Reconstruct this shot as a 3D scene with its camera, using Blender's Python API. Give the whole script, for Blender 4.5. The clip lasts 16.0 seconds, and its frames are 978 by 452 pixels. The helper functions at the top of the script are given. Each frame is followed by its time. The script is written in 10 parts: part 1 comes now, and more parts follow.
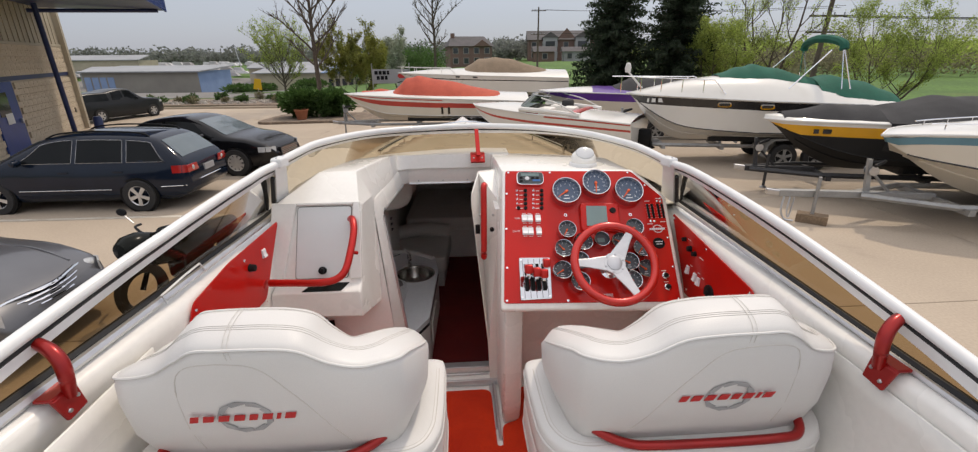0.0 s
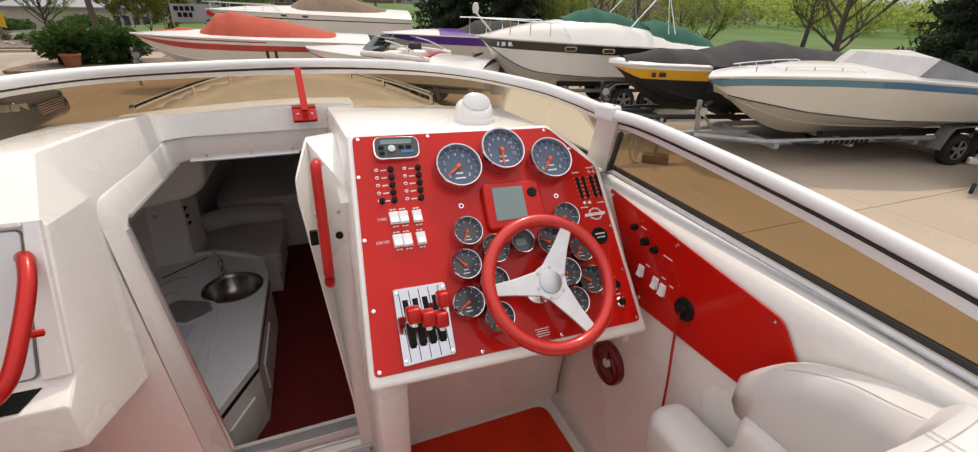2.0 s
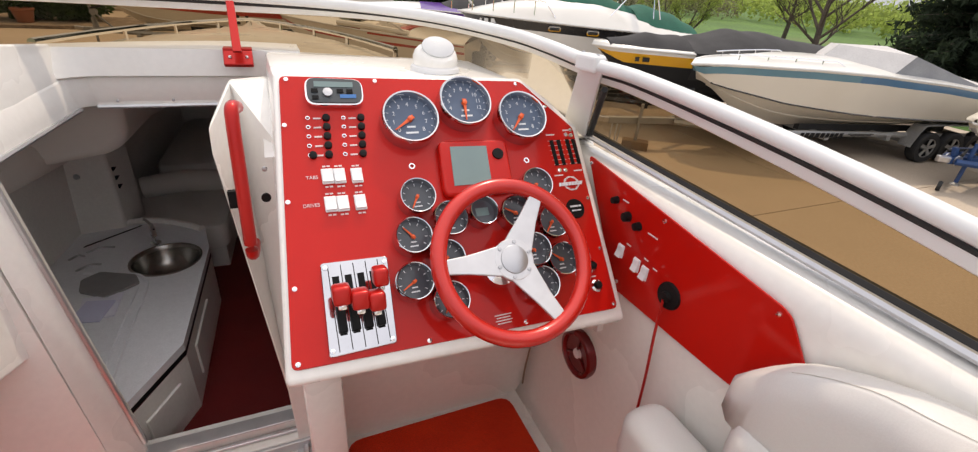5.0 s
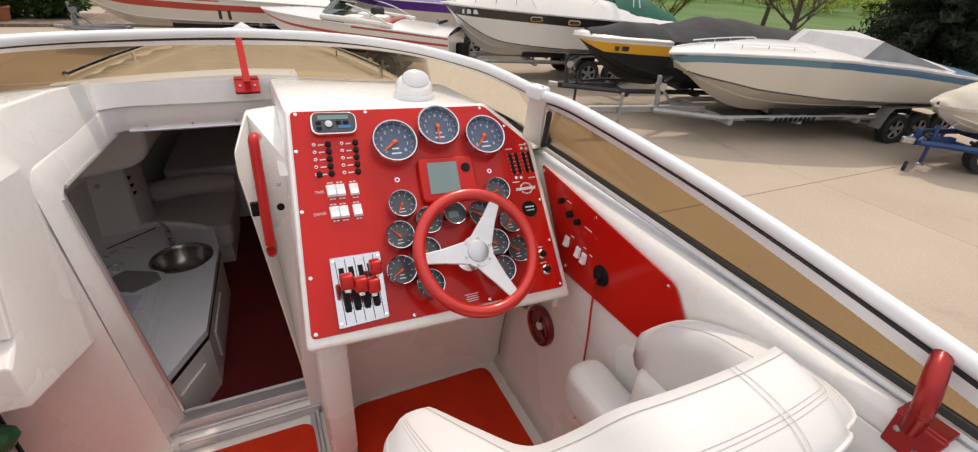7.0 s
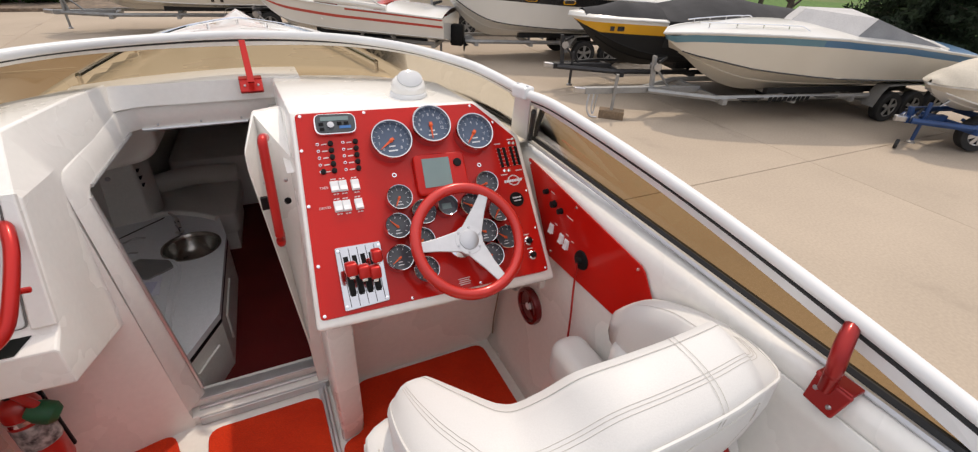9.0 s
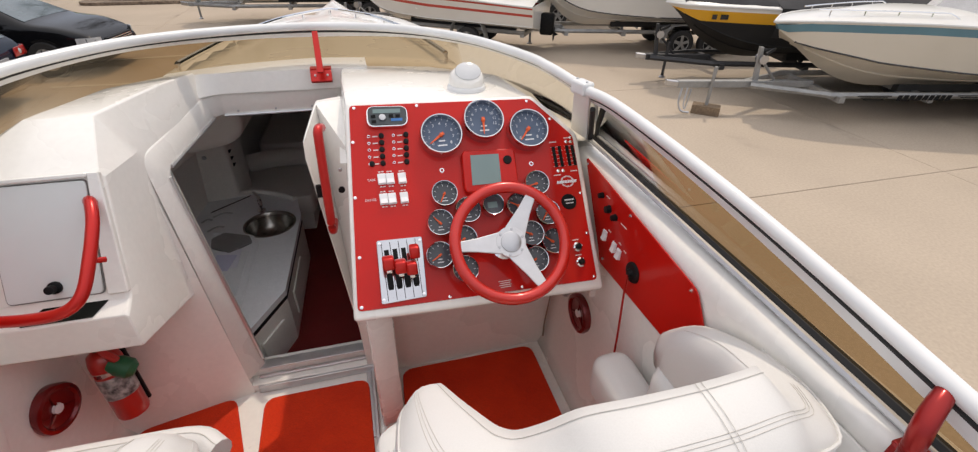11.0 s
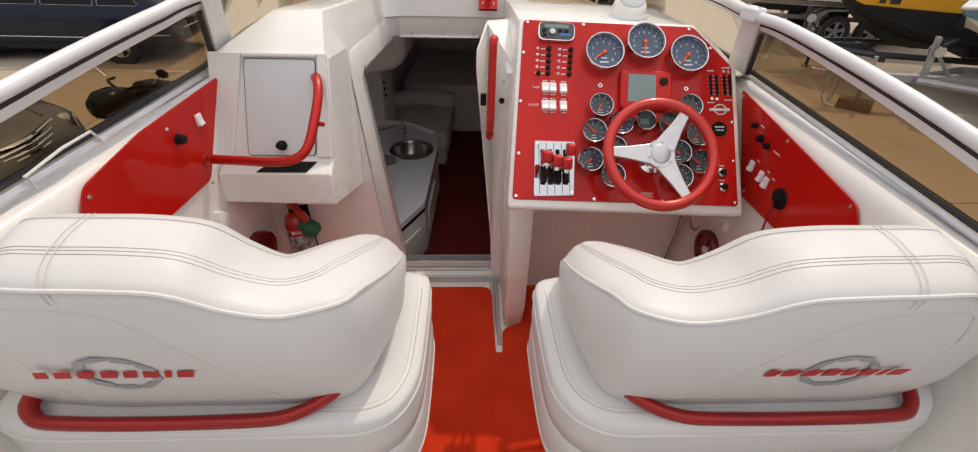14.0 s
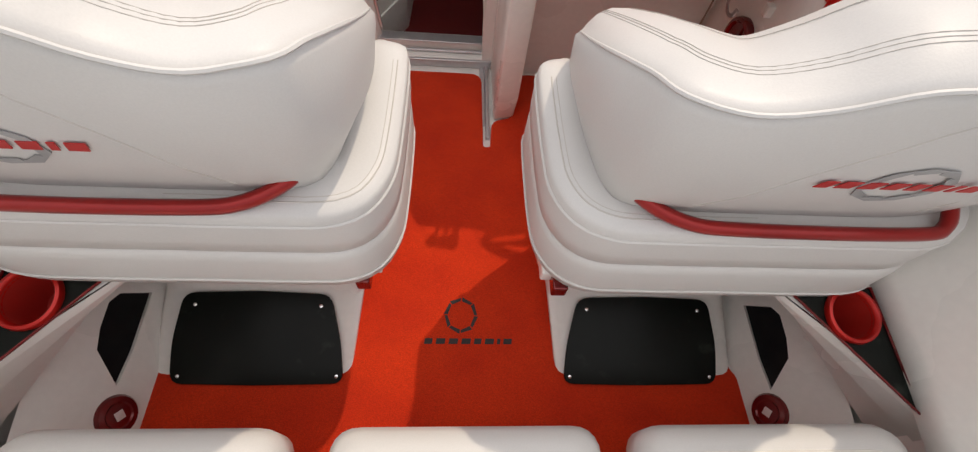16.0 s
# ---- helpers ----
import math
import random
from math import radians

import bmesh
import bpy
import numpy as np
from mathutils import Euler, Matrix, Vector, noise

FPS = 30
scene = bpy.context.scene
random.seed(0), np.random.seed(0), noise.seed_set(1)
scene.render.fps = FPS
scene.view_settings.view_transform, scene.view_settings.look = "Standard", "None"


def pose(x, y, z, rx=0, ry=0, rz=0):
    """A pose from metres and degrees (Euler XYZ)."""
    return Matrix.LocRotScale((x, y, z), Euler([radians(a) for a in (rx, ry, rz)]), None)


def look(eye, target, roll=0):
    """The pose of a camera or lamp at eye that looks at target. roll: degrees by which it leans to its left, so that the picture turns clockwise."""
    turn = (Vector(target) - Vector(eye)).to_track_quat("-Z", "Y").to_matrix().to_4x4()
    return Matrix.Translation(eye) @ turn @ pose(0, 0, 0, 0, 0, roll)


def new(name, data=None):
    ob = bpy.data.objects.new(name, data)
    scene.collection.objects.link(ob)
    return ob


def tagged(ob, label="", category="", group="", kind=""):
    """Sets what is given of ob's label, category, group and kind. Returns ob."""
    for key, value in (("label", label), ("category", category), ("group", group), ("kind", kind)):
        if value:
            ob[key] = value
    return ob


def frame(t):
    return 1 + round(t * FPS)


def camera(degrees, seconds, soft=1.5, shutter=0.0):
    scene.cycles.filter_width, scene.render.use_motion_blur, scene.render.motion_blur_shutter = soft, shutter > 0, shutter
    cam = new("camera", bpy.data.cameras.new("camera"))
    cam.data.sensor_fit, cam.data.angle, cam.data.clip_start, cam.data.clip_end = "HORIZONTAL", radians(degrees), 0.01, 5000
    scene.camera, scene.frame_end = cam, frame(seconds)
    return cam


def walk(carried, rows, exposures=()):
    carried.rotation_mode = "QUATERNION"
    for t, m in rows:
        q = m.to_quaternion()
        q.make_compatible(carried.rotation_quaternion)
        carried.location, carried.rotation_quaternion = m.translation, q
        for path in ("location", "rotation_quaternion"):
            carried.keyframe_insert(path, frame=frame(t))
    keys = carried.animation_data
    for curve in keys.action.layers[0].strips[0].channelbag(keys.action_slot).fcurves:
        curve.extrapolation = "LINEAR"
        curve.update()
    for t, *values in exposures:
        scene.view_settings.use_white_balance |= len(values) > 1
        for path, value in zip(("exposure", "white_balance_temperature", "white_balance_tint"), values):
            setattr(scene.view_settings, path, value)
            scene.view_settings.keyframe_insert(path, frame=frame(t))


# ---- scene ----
cam = camera(92.4, 16.0, soft=1.2)
METRES, EYE, TILT, LEAN, TURN = 2.3, 2.9, -20.0, 0.5, -4.0
ROWS = [
    (0.0, 0.0, 0.0, 0.0, 0.0, 0.0, -0.0),
    (0.5, -0.0104, 0.0699, 0.0016, -2.78, 0.31, 3.78),
    (1.0, -0.0042, 0.1662, 0.0195, -13.28, -0.81, 5.6),
    (1.5, -0.0049, 0.2673, 0.0471, -13.84, -3.51, 5.94),
    (2.0, 0.0131, 0.3275, 0.0527, -17.54, -6.6, 4.19),
    (2.5, 0.0339, 0.3742, 0.0516, -18.04, -7.75, 2.54),
    (3.0, 0.0458, 0.404, 0.0403, -19.08, -8.24, 2.36),
    (3.5, 0.0534, 0.4139, 0.0332, -19.6, -8.97, 1.62),
    (4.0, 0.0607, 0.4141, 0.0316, -19.82, -8.97, 1.61),
    (6.5, 0.039, 0.3154, 0.0413, -20.69, -8.69, 3.11),
    (7.0, 0.0383, 0.2818, 0.0564, -21.39, -10.34, 3.31),
    (7.5, 0.035, 0.2654, 0.0662, -22.03, -11.13, 3.54),
    (8.0, 0.0298, 0.2496, 0.0724, -22.27, -12.12, 3.76),
    (8.5, 0.0257, 0.2314, 0.0751, -22.16, -12.44, 3.78),
    (11.0, 0.0788, 0.2439, 0.0811, -11.38, -13.26, 2.28),
    (11.5, 0.0555, 0.2289, 0.0588, -3.81, -11.72, -1.85),
    (12.0, 0.0134, 0.2096, 0.0446, -0.04, -10.16, -3.34),
    (12.5, 0.0052, 0.1801, 0.0368, 0.09, -8.98, -2.74),
    (13.0, 0.0093, 0.1525, 0.0283, 0.96, -8.37, -2.44),
    (13.5, 0.0039, 0.1434, 0.017, 1.42, -8.51, -2.46),
    (14.0, 0.0022, 0.1715, -0.0017, 1.23, -15.4, -2.47),
    (14.5, -0.0015, 0.2053, -0.029, 0.68, -28.29, -3.23),
    (15.0, -0.0024, 0.2283, -0.0457, 0.73, -37.04, -4.82),
    (15.5, -0.0026, 0.2346, -0.0464, 0.81, -40.34, -5.57),
    (16.0, -0.0014, 0.2313, -0.0422, 1.03, -39.67, -5.97),
]
walk(cam, [(t, pose(-0.09, 0, EYE, TILT, LEAN, TURN) @ pose(METRES * x, METRES * y, METRES * z, 90 + pitch, roll, yaw)) for t, x, y, z, yaw, pitch, roll in ROWS],
     exposures=[(0.0, 0.78, 7500, 13), (1.5, 0.84, 7800, 14), (3.5, 1.18, 7800, 14), (4.2, 1.18, 7750, 14), (7.0, 0.96, 7650, 14), (11.0, 0.84, 7450, 13), (12.5, 0.77, 7600, 14), (14.0, 0.77, 7700, 13), (16.0, 0.83, 7750, 13)])

# ---- light ----
SUN_AZ, SUN_EL = 35.0, 59.0     # degrees from the bow towards starboard, and above the horizon
world = bpy.data.worlds.new("sky")
scene.world = world
world.use_nodes = True
wn = world.node_tree
for nd in list(wn.nodes):
    wn.nodes.remove(nd)
w_out = wn.nodes.new("ShaderNodeOutputWorld")
w_bg = wn.nodes.new("ShaderNodeBackground")
w_sky = wn.nodes.new("ShaderNodeTexSky")
w_sky.sky_type, w_sky.sun_disc = "NISHITA", False
w_sky.sun_elevation, w_sky.sun_rotation = radians(SUN_EL), radians(SUN_AZ)
w_sky.air_density, w_sky.dust_density, w_sky.ozone_density = 1.0, 0.6, 1.0
# thin high cloud over the clear sky: an even grey-blue veil, a little uneven
w_co = wn.nodes.new("ShaderNodeTexCoord")
w_map = wn.nodes.new("ShaderNodeMapping")
w_map.inputs["Scale"].default_value = (1.0, 1.0, 3.5)
w_noise = wn.nodes.new("ShaderNodeTexNoise")
w_noise.inputs["Scale"].default_value, w_noise.inputs["Detail"].default_value = 2.2, 5.0
w_veil = wn.nodes.new("ShaderNodeMix")
w_veil.data_type = "RGBA"
w_veil.inputs["A"].default_value, w_veil.inputs["B"].default_value = (2.50, 2.88, 3.66, 1), (3.08, 3.43, 4.12, 1)
w_mix = wn.nodes.new("ShaderNodeMix")
w_mix.data_type = "RGBA"
w_mix.inputs["Factor"].default_value = 0.82
wn.links.new(w_co.outputs["Generated"], w_map.inputs["Vector"])
wn.links.new(w_map.outputs["Vector"], w_noise.inputs["Vector"])
wn.links.new(w_noise.outputs["Fac"], w_veil.inputs["Factor"])
wn.links.new(w_sky.outputs[0], w_mix.inputs["A"])
wn.links.new(w_veil.outputs["Result"], w_mix.inputs["B"])
w_bg.inputs["Strength"].default_value = 0.112
# a veiled sky is brighter overhead than in the blue-grey haze at the horizon
w_sep = wn.nodes.new("ShaderNodeSeparateXYZ")
w_up = wn.nodes.new("ShaderNodeMix")
w_up.data_type = "RGBA"
w_up.inputs["A"].default_value, w_up.inputs["B"].default_value = (0.62, 0.66, 0.74, 1), (2.40, 2.22, 1.97, 1)
w_grade = wn.nodes.new("ShaderNodeVectorMath")
w_grade.operation = "MULTIPLY"
wn.links.new(w_co.outputs["Generated"], w_sep.inputs[0])
wn.links.new(w_sep.outputs["Z"], w_up.inputs["Factor"])
wn.links.new(w_mix.outputs["Result"], w_grade.inputs[0])
wn.links.new(w_up.outputs["Result"], w_grade.inputs[1])
wn.links.new(w_grade.outputs["Vector"], w_bg.inputs[0])
wn.links.new(w_bg.outputs[0], w_out.inputs[0])
sun_data = bpy.data.lights.new("sun", "SUN")
sun_data.energy, sun_data.angle, sun_data.color = 0.84, radians(0.9), (1.0, 0.943, 0.86)
sun = new("sun", sun_data)
sun.matrix_world = look((0, 0, 0), (-math.sin(radians(SUN_AZ)) * math.cos(radians(SUN_EL)), -math.cos(radians(SUN_AZ)) * math.cos(radians(SUN_EL)), -math.sin(radians(SUN_EL))))


# ---- materials ----
def mat(name, a, b=None, rough=0.5, metal=0.0, scale=6.0, fine=0.0, bump=0.0, bscale=200.0, coat=0.0, rvar=0.0, island=0.0, spec=0.5, detail=4.0, worn=None, wscale=3.0, wcut=0.62, sheen=0.0):
    """A node material: two colours mixed by a coarse noise, a fine grain, bump, roughness that varies, optional wear."""
    m = bpy.data.materials.new(name)
    m.use_nodes = True
    t = m.node_tree
    p = t.nodes["Principled BSDF"]
    b = b or a
    co = t.nodes.new("ShaderNodeTexCoord")
    n1 = t.nodes.new("ShaderNodeTexNoise")
    n1.inputs["Scale"].default_value, n1.inputs["Detail"].default_value = scale, detail
    t.links.new(co.outputs["Object"], n1.inputs["Vector"])
    mx = t.nodes.new("ShaderNodeMix")
    mx.data_type = "RGBA"
    mx.inputs["A"].default_value, mx.inputs["B"].default_value = (*a, 1), (*b, 1)
    ramp = t.nodes.new("ShaderNodeMapRange")
    ramp.inputs["From Min"].default_value, ramp.inputs["From Max"].default_value = 0.32, 0.68
    t.links.new(n1.outputs["Fac"], ramp.inputs["Value"])
    t.links.new(ramp.outputs["Result"], mx.inputs["Factor"])
    col = mx.outputs["Result"]
    if fine or bump:
        n2 = t.nodes.new("ShaderNodeTexNoise")
        n2.inputs["Scale"].default_value, n2.inputs["Detail"].default_value = bscale, 3.0
        t.links.new(co.outputs["Object"], n2.inputs["Vector"])
    if fine:
        hs = t.nodes.new("ShaderNodeMapRange")
        hs.inputs["From Min"].default_value, hs.inputs["From Max"].default_value = 0.3, 0.7
        hs.inputs["To Min"].default_value, hs.inputs["To Max"].default_value = 1 - fine, 1 + fine
        t.links.new(n2.outputs["Fac"], hs.inputs["Value"])
        mul = t.nodes.new("ShaderNodeMix")
        mul.data_type, mul.blend_type = "RGBA", "MULTIPLY"
        mul.inputs["Factor"].default_value = 1.0
        t.links.new(col, mul.inputs["A"])
        t.links.new(hs.outputs["Result"], mul.inputs["B"])
        col = mul.outputs["Result"]
    if island:
        oi = t.nodes.new("ShaderNodeNewGeometry")
        hs = t.nodes.new("ShaderNodeMapRange")
        hs.inputs["To Min"].default_value, hs.inputs["To Max"].default_value = 1 - island, 1 + island
        t.links.new(oi.outputs["Random Per Island"], hs.inputs["Value"])
        mul = t.nodes.new("ShaderNodeMix")
        mul.data_type, mul.blend_type = "RGBA", "MULTIPLY"
        mul.inputs["Factor"].default_value = 1.0
        t.links.new(col, mul.inputs["A"])
        t.links.new(hs.outputs["Result"], mul.inputs["B"])
        col = mul.outputs["Result"]
    if worn:
        n3 = t.nodes.new("ShaderNodeTexNoise")
        n3.inputs["Scale"].default_value, n3.inputs["Detail"].default_value = wscale, 8.0
        t.links.new(co.outputs["Object"], n3.inputs["Vector"])
        cut = t.nodes.new("ShaderNodeMapRange")
        cut.inputs["From Min"].default_value, cut.inputs["From Max"].default_value = wcut, wcut + 0.12
        t.links.new(n3.outputs["Fac"], cut.inputs["Value"])
        mw = t.nodes.new("ShaderNodeMix")
        mw.data_type = "RGBA"
        mw.inputs["B"].default_value = (*worn, 1)
        t.links.new(cut.outputs["Result"], mw.inputs["Factor"])
        t.links.new(col, mw.inputs["A"])
        col = mw.outputs["Result"]
    t.links.new(col, p.inputs["Base Color"])
    p.inputs["Roughness"].default_value, p.inputs["Metallic"].default_value = rough, metal
    p.inputs["Coat Weight"].default_value = coat
    p.inputs["Coat Roughness"].default_value = 0.06
    p.inputs["Specular IOR Level"].default_value = spec
    if sheen:
        p.inputs["Sheen Weight"].default_value = sheen
    if rvar:
        rr = t.nodes.new("ShaderNodeMapRange")
        rr.inputs["To Min"].default_value, rr.inputs["To Max"].default_value = max(0.02, rough - rvar), rough + rvar
        t.links.new(n1.outputs["Fac"], rr.inputs["Value"])
        t.links.new(rr.outputs["Result"], p.inputs["Roughness"])
    if bump:
        bp = t.nodes.new("ShaderNodeBump")
        bp.inputs["Strength"].default_value, bp.inputs["Distance"].default_value = bump, 0.002
        t.links.new(n2.outputs["Fac"], bp.inputs["Height"])
        t.links.new(bp.outputs["Normal"], p.inputs["Normal"])
    return m


def glass(name, tint, rough=0.0, clear=0.8):
    """A thin tinted pane: what lies behind it shows through the tint, and it mirrors a little."""
    m = bpy.data.materials.new(name)
    m.use_nodes = True
    t = m.node_tree
    t.nodes.remove(t.nodes["Principled BSDF"])
    tr = t.nodes.new("ShaderNodeBsdfTransparent")
    tr.inputs["Color"].default_value = (*tint, 1)
    gl = t.nodes.new("ShaderNodeBsdfGlossy")
    gl.inputs["Roughness"].default_value = rough
    mx = t.nodes.new("ShaderNodeMixShader")
    fr = t.nodes.new("ShaderNodeFresnel")
    fr.inputs["IOR"].default_value = 1.085
    t.links.new(fr.outputs[0], mx.inputs[0])
    t.links.new(tr.outputs[0], mx.inputs[1])
    t.links.new(gl.outputs[0], mx.inputs[2])
    t.links.new(mx.outputs[0], t.nodes["Material Output"].inputs["Surface"])
    return m


def leaf_mat(name, a, b, scale=0.8, island=0.35):
    """Leaves: light passes through them."""
    m = mat(name, a, b, rough=0.8, scale=scale, island=island)
    t = m.node_tree
    p = t.nodes["Principled BSDF"]
    src = p.inputs["Base Color"].links[0].from_socket
    tl = t.nodes.new("ShaderNodeBsdfTranslucent")
    mx = t.nodes.new("ShaderNodeMixShader")
    mx.inputs[0].default_value = 0.5
    t.links.new(src, tl.inputs["Color"])
    t.links.new(p.outputs[0], mx.inputs[1])
    t.links.new(tl.outputs[0], mx.inputs[2])
    t.links.new(mx.outputs[0], t.nodes["Material Output"].inputs["Surface"])
    return m


GEL = mat("white_gelcoat", (0.85, 0.83, 0.785), (0.81, 0.79, 0.745), rough=0.28, coat=0.3, scale=2.5, rvar=0.08, fine=0.02, bscale=60)
GEL_CABIN = mat("cabin_liner", (0.86, 0.84, 0.79), (0.82, 0.80, 0.75), rough=0.6, scale=3, fine=0.03, bump=0.15, bscale=90)
VINYL = mat("white_vinyl", (0.685, 0.672, 0.648), (0.65, 0.637, 0.615), spec=0.32, rough=0.42, scale=4, fine=0.02, bump=0.10, bscale=420, rvar=0.07)
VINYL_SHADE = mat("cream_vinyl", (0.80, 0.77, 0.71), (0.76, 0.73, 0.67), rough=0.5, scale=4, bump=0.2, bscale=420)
STITCH = mat("stitch_thread", (0.58, 0.55, 0.51), rough=0.8, scale=60)
RED_PANEL = mat("red_lacquer", (0.55, 0.009, 0.005), (0.48, 0.007, 0.004), rough=0.38, spec=0.15, coat=0.38, scale=5, fine=0.10, bscale=1500, rvar=0.04)
RED_TUBE = mat("red_anodised_tube", (0.54, 0.014, 0.010), (0.47, 0.012, 0.009), rough=0.28, metal=0.45, coat=0.18, scale=9)
RED_WHEEL = mat("glossy_red_wheel", (0.60, 0.020, 0.012), (0.54, 0.016, 0.010), rough=0.26, metal=0.15, coat=0.5, scale=9)
RED_GRIP = mat("red_metallic_grip", (0.36, 0.010, 0.008), (0.30, 0.008, 0.007), rough=0.28, metal=0.5, coat=0.3, scale=12)
RED_DARK = mat("dark_red_metal", (0.20, 0.008, 0.010), (0.15, 0.006, 0.008), rough=0.25, metal=0.4, coat=0.5, scale=20)
CARPET = mat("red_carpet", (0.66, 0.0414, 0.01), (0.56, 0.0306, 0.009), rough=0.95, scale=7, fine=0.22, bump=0.8, bscale=500, sheen=0.05, spec=0.2)
# cabin carpet: the red is darkened for the shade below deck
CARPET_SHADED = mat("shaded_red_carpet", (0.17, 0.008, 0.007), (0.13, 0.006, 0.006), rough=0.95, scale=7, fine=0.22, bump=0.8, bscale=500)
GAUGE_RIM = mat("gauge_chrome", (0.62, 0.62, 0.63), rough=0.05, metal=1.0, scale=30)
CHROME = mat("chrome", (0.86, 0.86, 0.87), rough=0.07, metal=1.0, scale=30)
STEEL = mat("brushed_steel", (0.55, 0.55, 0.56), (0.48, 0.48, 0.49), rough=0.3, metal=1.0, scale=14, bump=0.1, bscale=300)
PLATE = mat("polished_plate", (0.62, 0.63, 0.66), (0.54, 0.55, 0.58), rough=0.07, metal=1.0, scale=12)
ALU = mat("white_painted_aluminium", (0.80, 0.80, 0.79), (0.74, 0.74, 0.73), rough=0.3, scale=8, coat=0.2)
ALU_RAW = mat("aluminium_strip", (0.62, 0.62, 0.63), (0.55, 0.55, 0.56), rough=0.35, metal=0.8, scale=20)
SPOKE = mat("satin_aluminium", (0.66, 0.66, 0.67), (0.60, 0.60, 0.61), rough=0.32, metal=0.55, scale=30)
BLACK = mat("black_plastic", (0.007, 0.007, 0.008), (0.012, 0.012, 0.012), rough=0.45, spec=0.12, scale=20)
BLACK_GLOSS = mat("black_acrylic", (0.006, 0.007, 0.006), (0.010, 0.012, 0.010), rough=0.22, coat=0.0, spec=0.12, scale=6, worn=(0.022, 0.026, 0.022), wscale=22, wcut=0.63)
RUBBER = mat("black_rubber", (0.015, 0.015, 0.016), (0.022, 0.022, 0.022), rough=0.7, scale=15)
DIAL_BLUE = mat("blue_grey_dial", (0.078, 0.115, 0.180), (0.068, 0.100, 0.160), rough=0.3, scale=30)
DIAL = mat("dial_face", (0.050, 0.058, 0.070), (0.058, 0.066, 0.080), rough=0.3, scale=30, coat=0.3)
DIAL_MARK = mat("dial_print", (0.66, 0.68, 0.70), rough=0.6, scale=30)
NEEDLE = mat("orange_needle", (0.75, 0.10, 0.02), rough=0.5, scale=30)
SCREEN = mat("lcd_screen", (0.17, 0.25, 0.24), (0.15, 0.22, 0.22), rough=0.25, scale=8, coat=0.2)
WHITE_SWITCH = mat("white_switch", (0.82, 0.82, 0.82), (0.76, 0.76, 0.77), rough=0.35, scale=30)
PRINT = mat("pale_print", (0.72, 0.60, 0.58), rough=0.6, scale=30)
GREY_BADGE = mat("grey_badge", (0.30, 0.30, 0.30), (0.38, 0.38, 0.38), rough=0.4, scale=40)
RED_BADGE = mat("red_badge", (0.50, 0.02, 0.02), rough=0.5, scale=40)
BADGE_DARK = mat("charcoal_badge", (0.035, 0.03, 0.03), rough=0.8, scale=60)
GREEN_CAP = mat("green_cap", (0.01, 0.13, 0.05), (0.01, 0.09, 0.04), rough=0.5, scale=20)
EXT_RED = mat("red_cylinder_paint", (0.45, 0.02, 0.015), rough=0.3, coat=0.4, scale=9)
BRONZE = glass("bronze_tinted_acrylic", (0.47, 0.36, 0.23))
COUNTER = mat("pale_counter", (0.84, 0.85, 0.87), (0.80, 0.81, 0.83), rough=0.35, scale=40, fine=0.06, bscale=300)


# ---- building helpers ----
def part(name, bm, material, parent=None, label="", smooth=False):
    me = bpy.data.meshes.new(name)
    bmesh.ops.recalc_face_normals(bm, faces=bm.faces)
    bm.to_mesh(me)
    bm.free()
    if smooth:
        me.polygons.foreach_set("use_smooth", [True] * len(me.polygons))
        if smooth != "all":
            me.set_sharp_from_angle(angle=radians(38 if smooth is True else smooth))
    for one in (material if isinstance(material, (list, tuple)) else [material]):
        me.materials.append(one)
    ob = new(name, me)
    if parent:
        ob.parent = parent
        ob.matrix_parent_inverse = parent.matrix_basis.inverted()
    if label:
        tagged(ob, label)
    return ob


def thing(name, label, category, place=(0, 0, 0), group="", kind=""):
    e = new(name)
    e.empty_display_size = 0.1
    e.matrix_basis = Matrix.Translation(place)
    return tagged(e, label, category, group, kind)


def cut(bm, width, seg=2, angle=30):
    """Rounds the sharp edges."""
    edges = [e for e in bm.edges if len(e.link_faces) == 2 and e.calc_face_angle(0) > radians(angle)]
    if edges and width > 0:
        bmesh.ops.bevel(bm, geom=edges, offset=width, segments=seg, affect="EDGES", profile=0.5, clamp_overlap=True)
    return bm


def box(x0, x1, y0, y1, z0, z1, r=0.0, seg=2):
    bm = bmesh.new()
    bmesh.ops.create_cube(bm, size=1)
    bmesh.ops.transform(bm, matrix=Matrix.LocRotScale(((x0 + x1) / 2, (y0 + y1) / 2, (z0 + z1) / 2), None, (x1 - x0, y1 - y0, z1 - z0)), verts=bm.verts)
    return cut(bm, r, seg) if r else bm


def slab(points, way, r=0.0, seg=2):
    """A flat polygon of points in space, made thick along way."""
    bm = bmesh.new()
    vs = [bm.verts.new(p) for p in points]
    f = bm.faces.new(vs)
    ex = bmesh.ops.extrude_face_region(bm, geom=[f])
    bmesh.ops.translate(bm, vec=way, verts=[v for v in ex["geom"] if isinstance(v, bmesh.types.BMVert)])
    bmesh.ops.recalc_face_normals(bm, faces=bm.faces)
    return cut(bm, r, seg) if r else bm


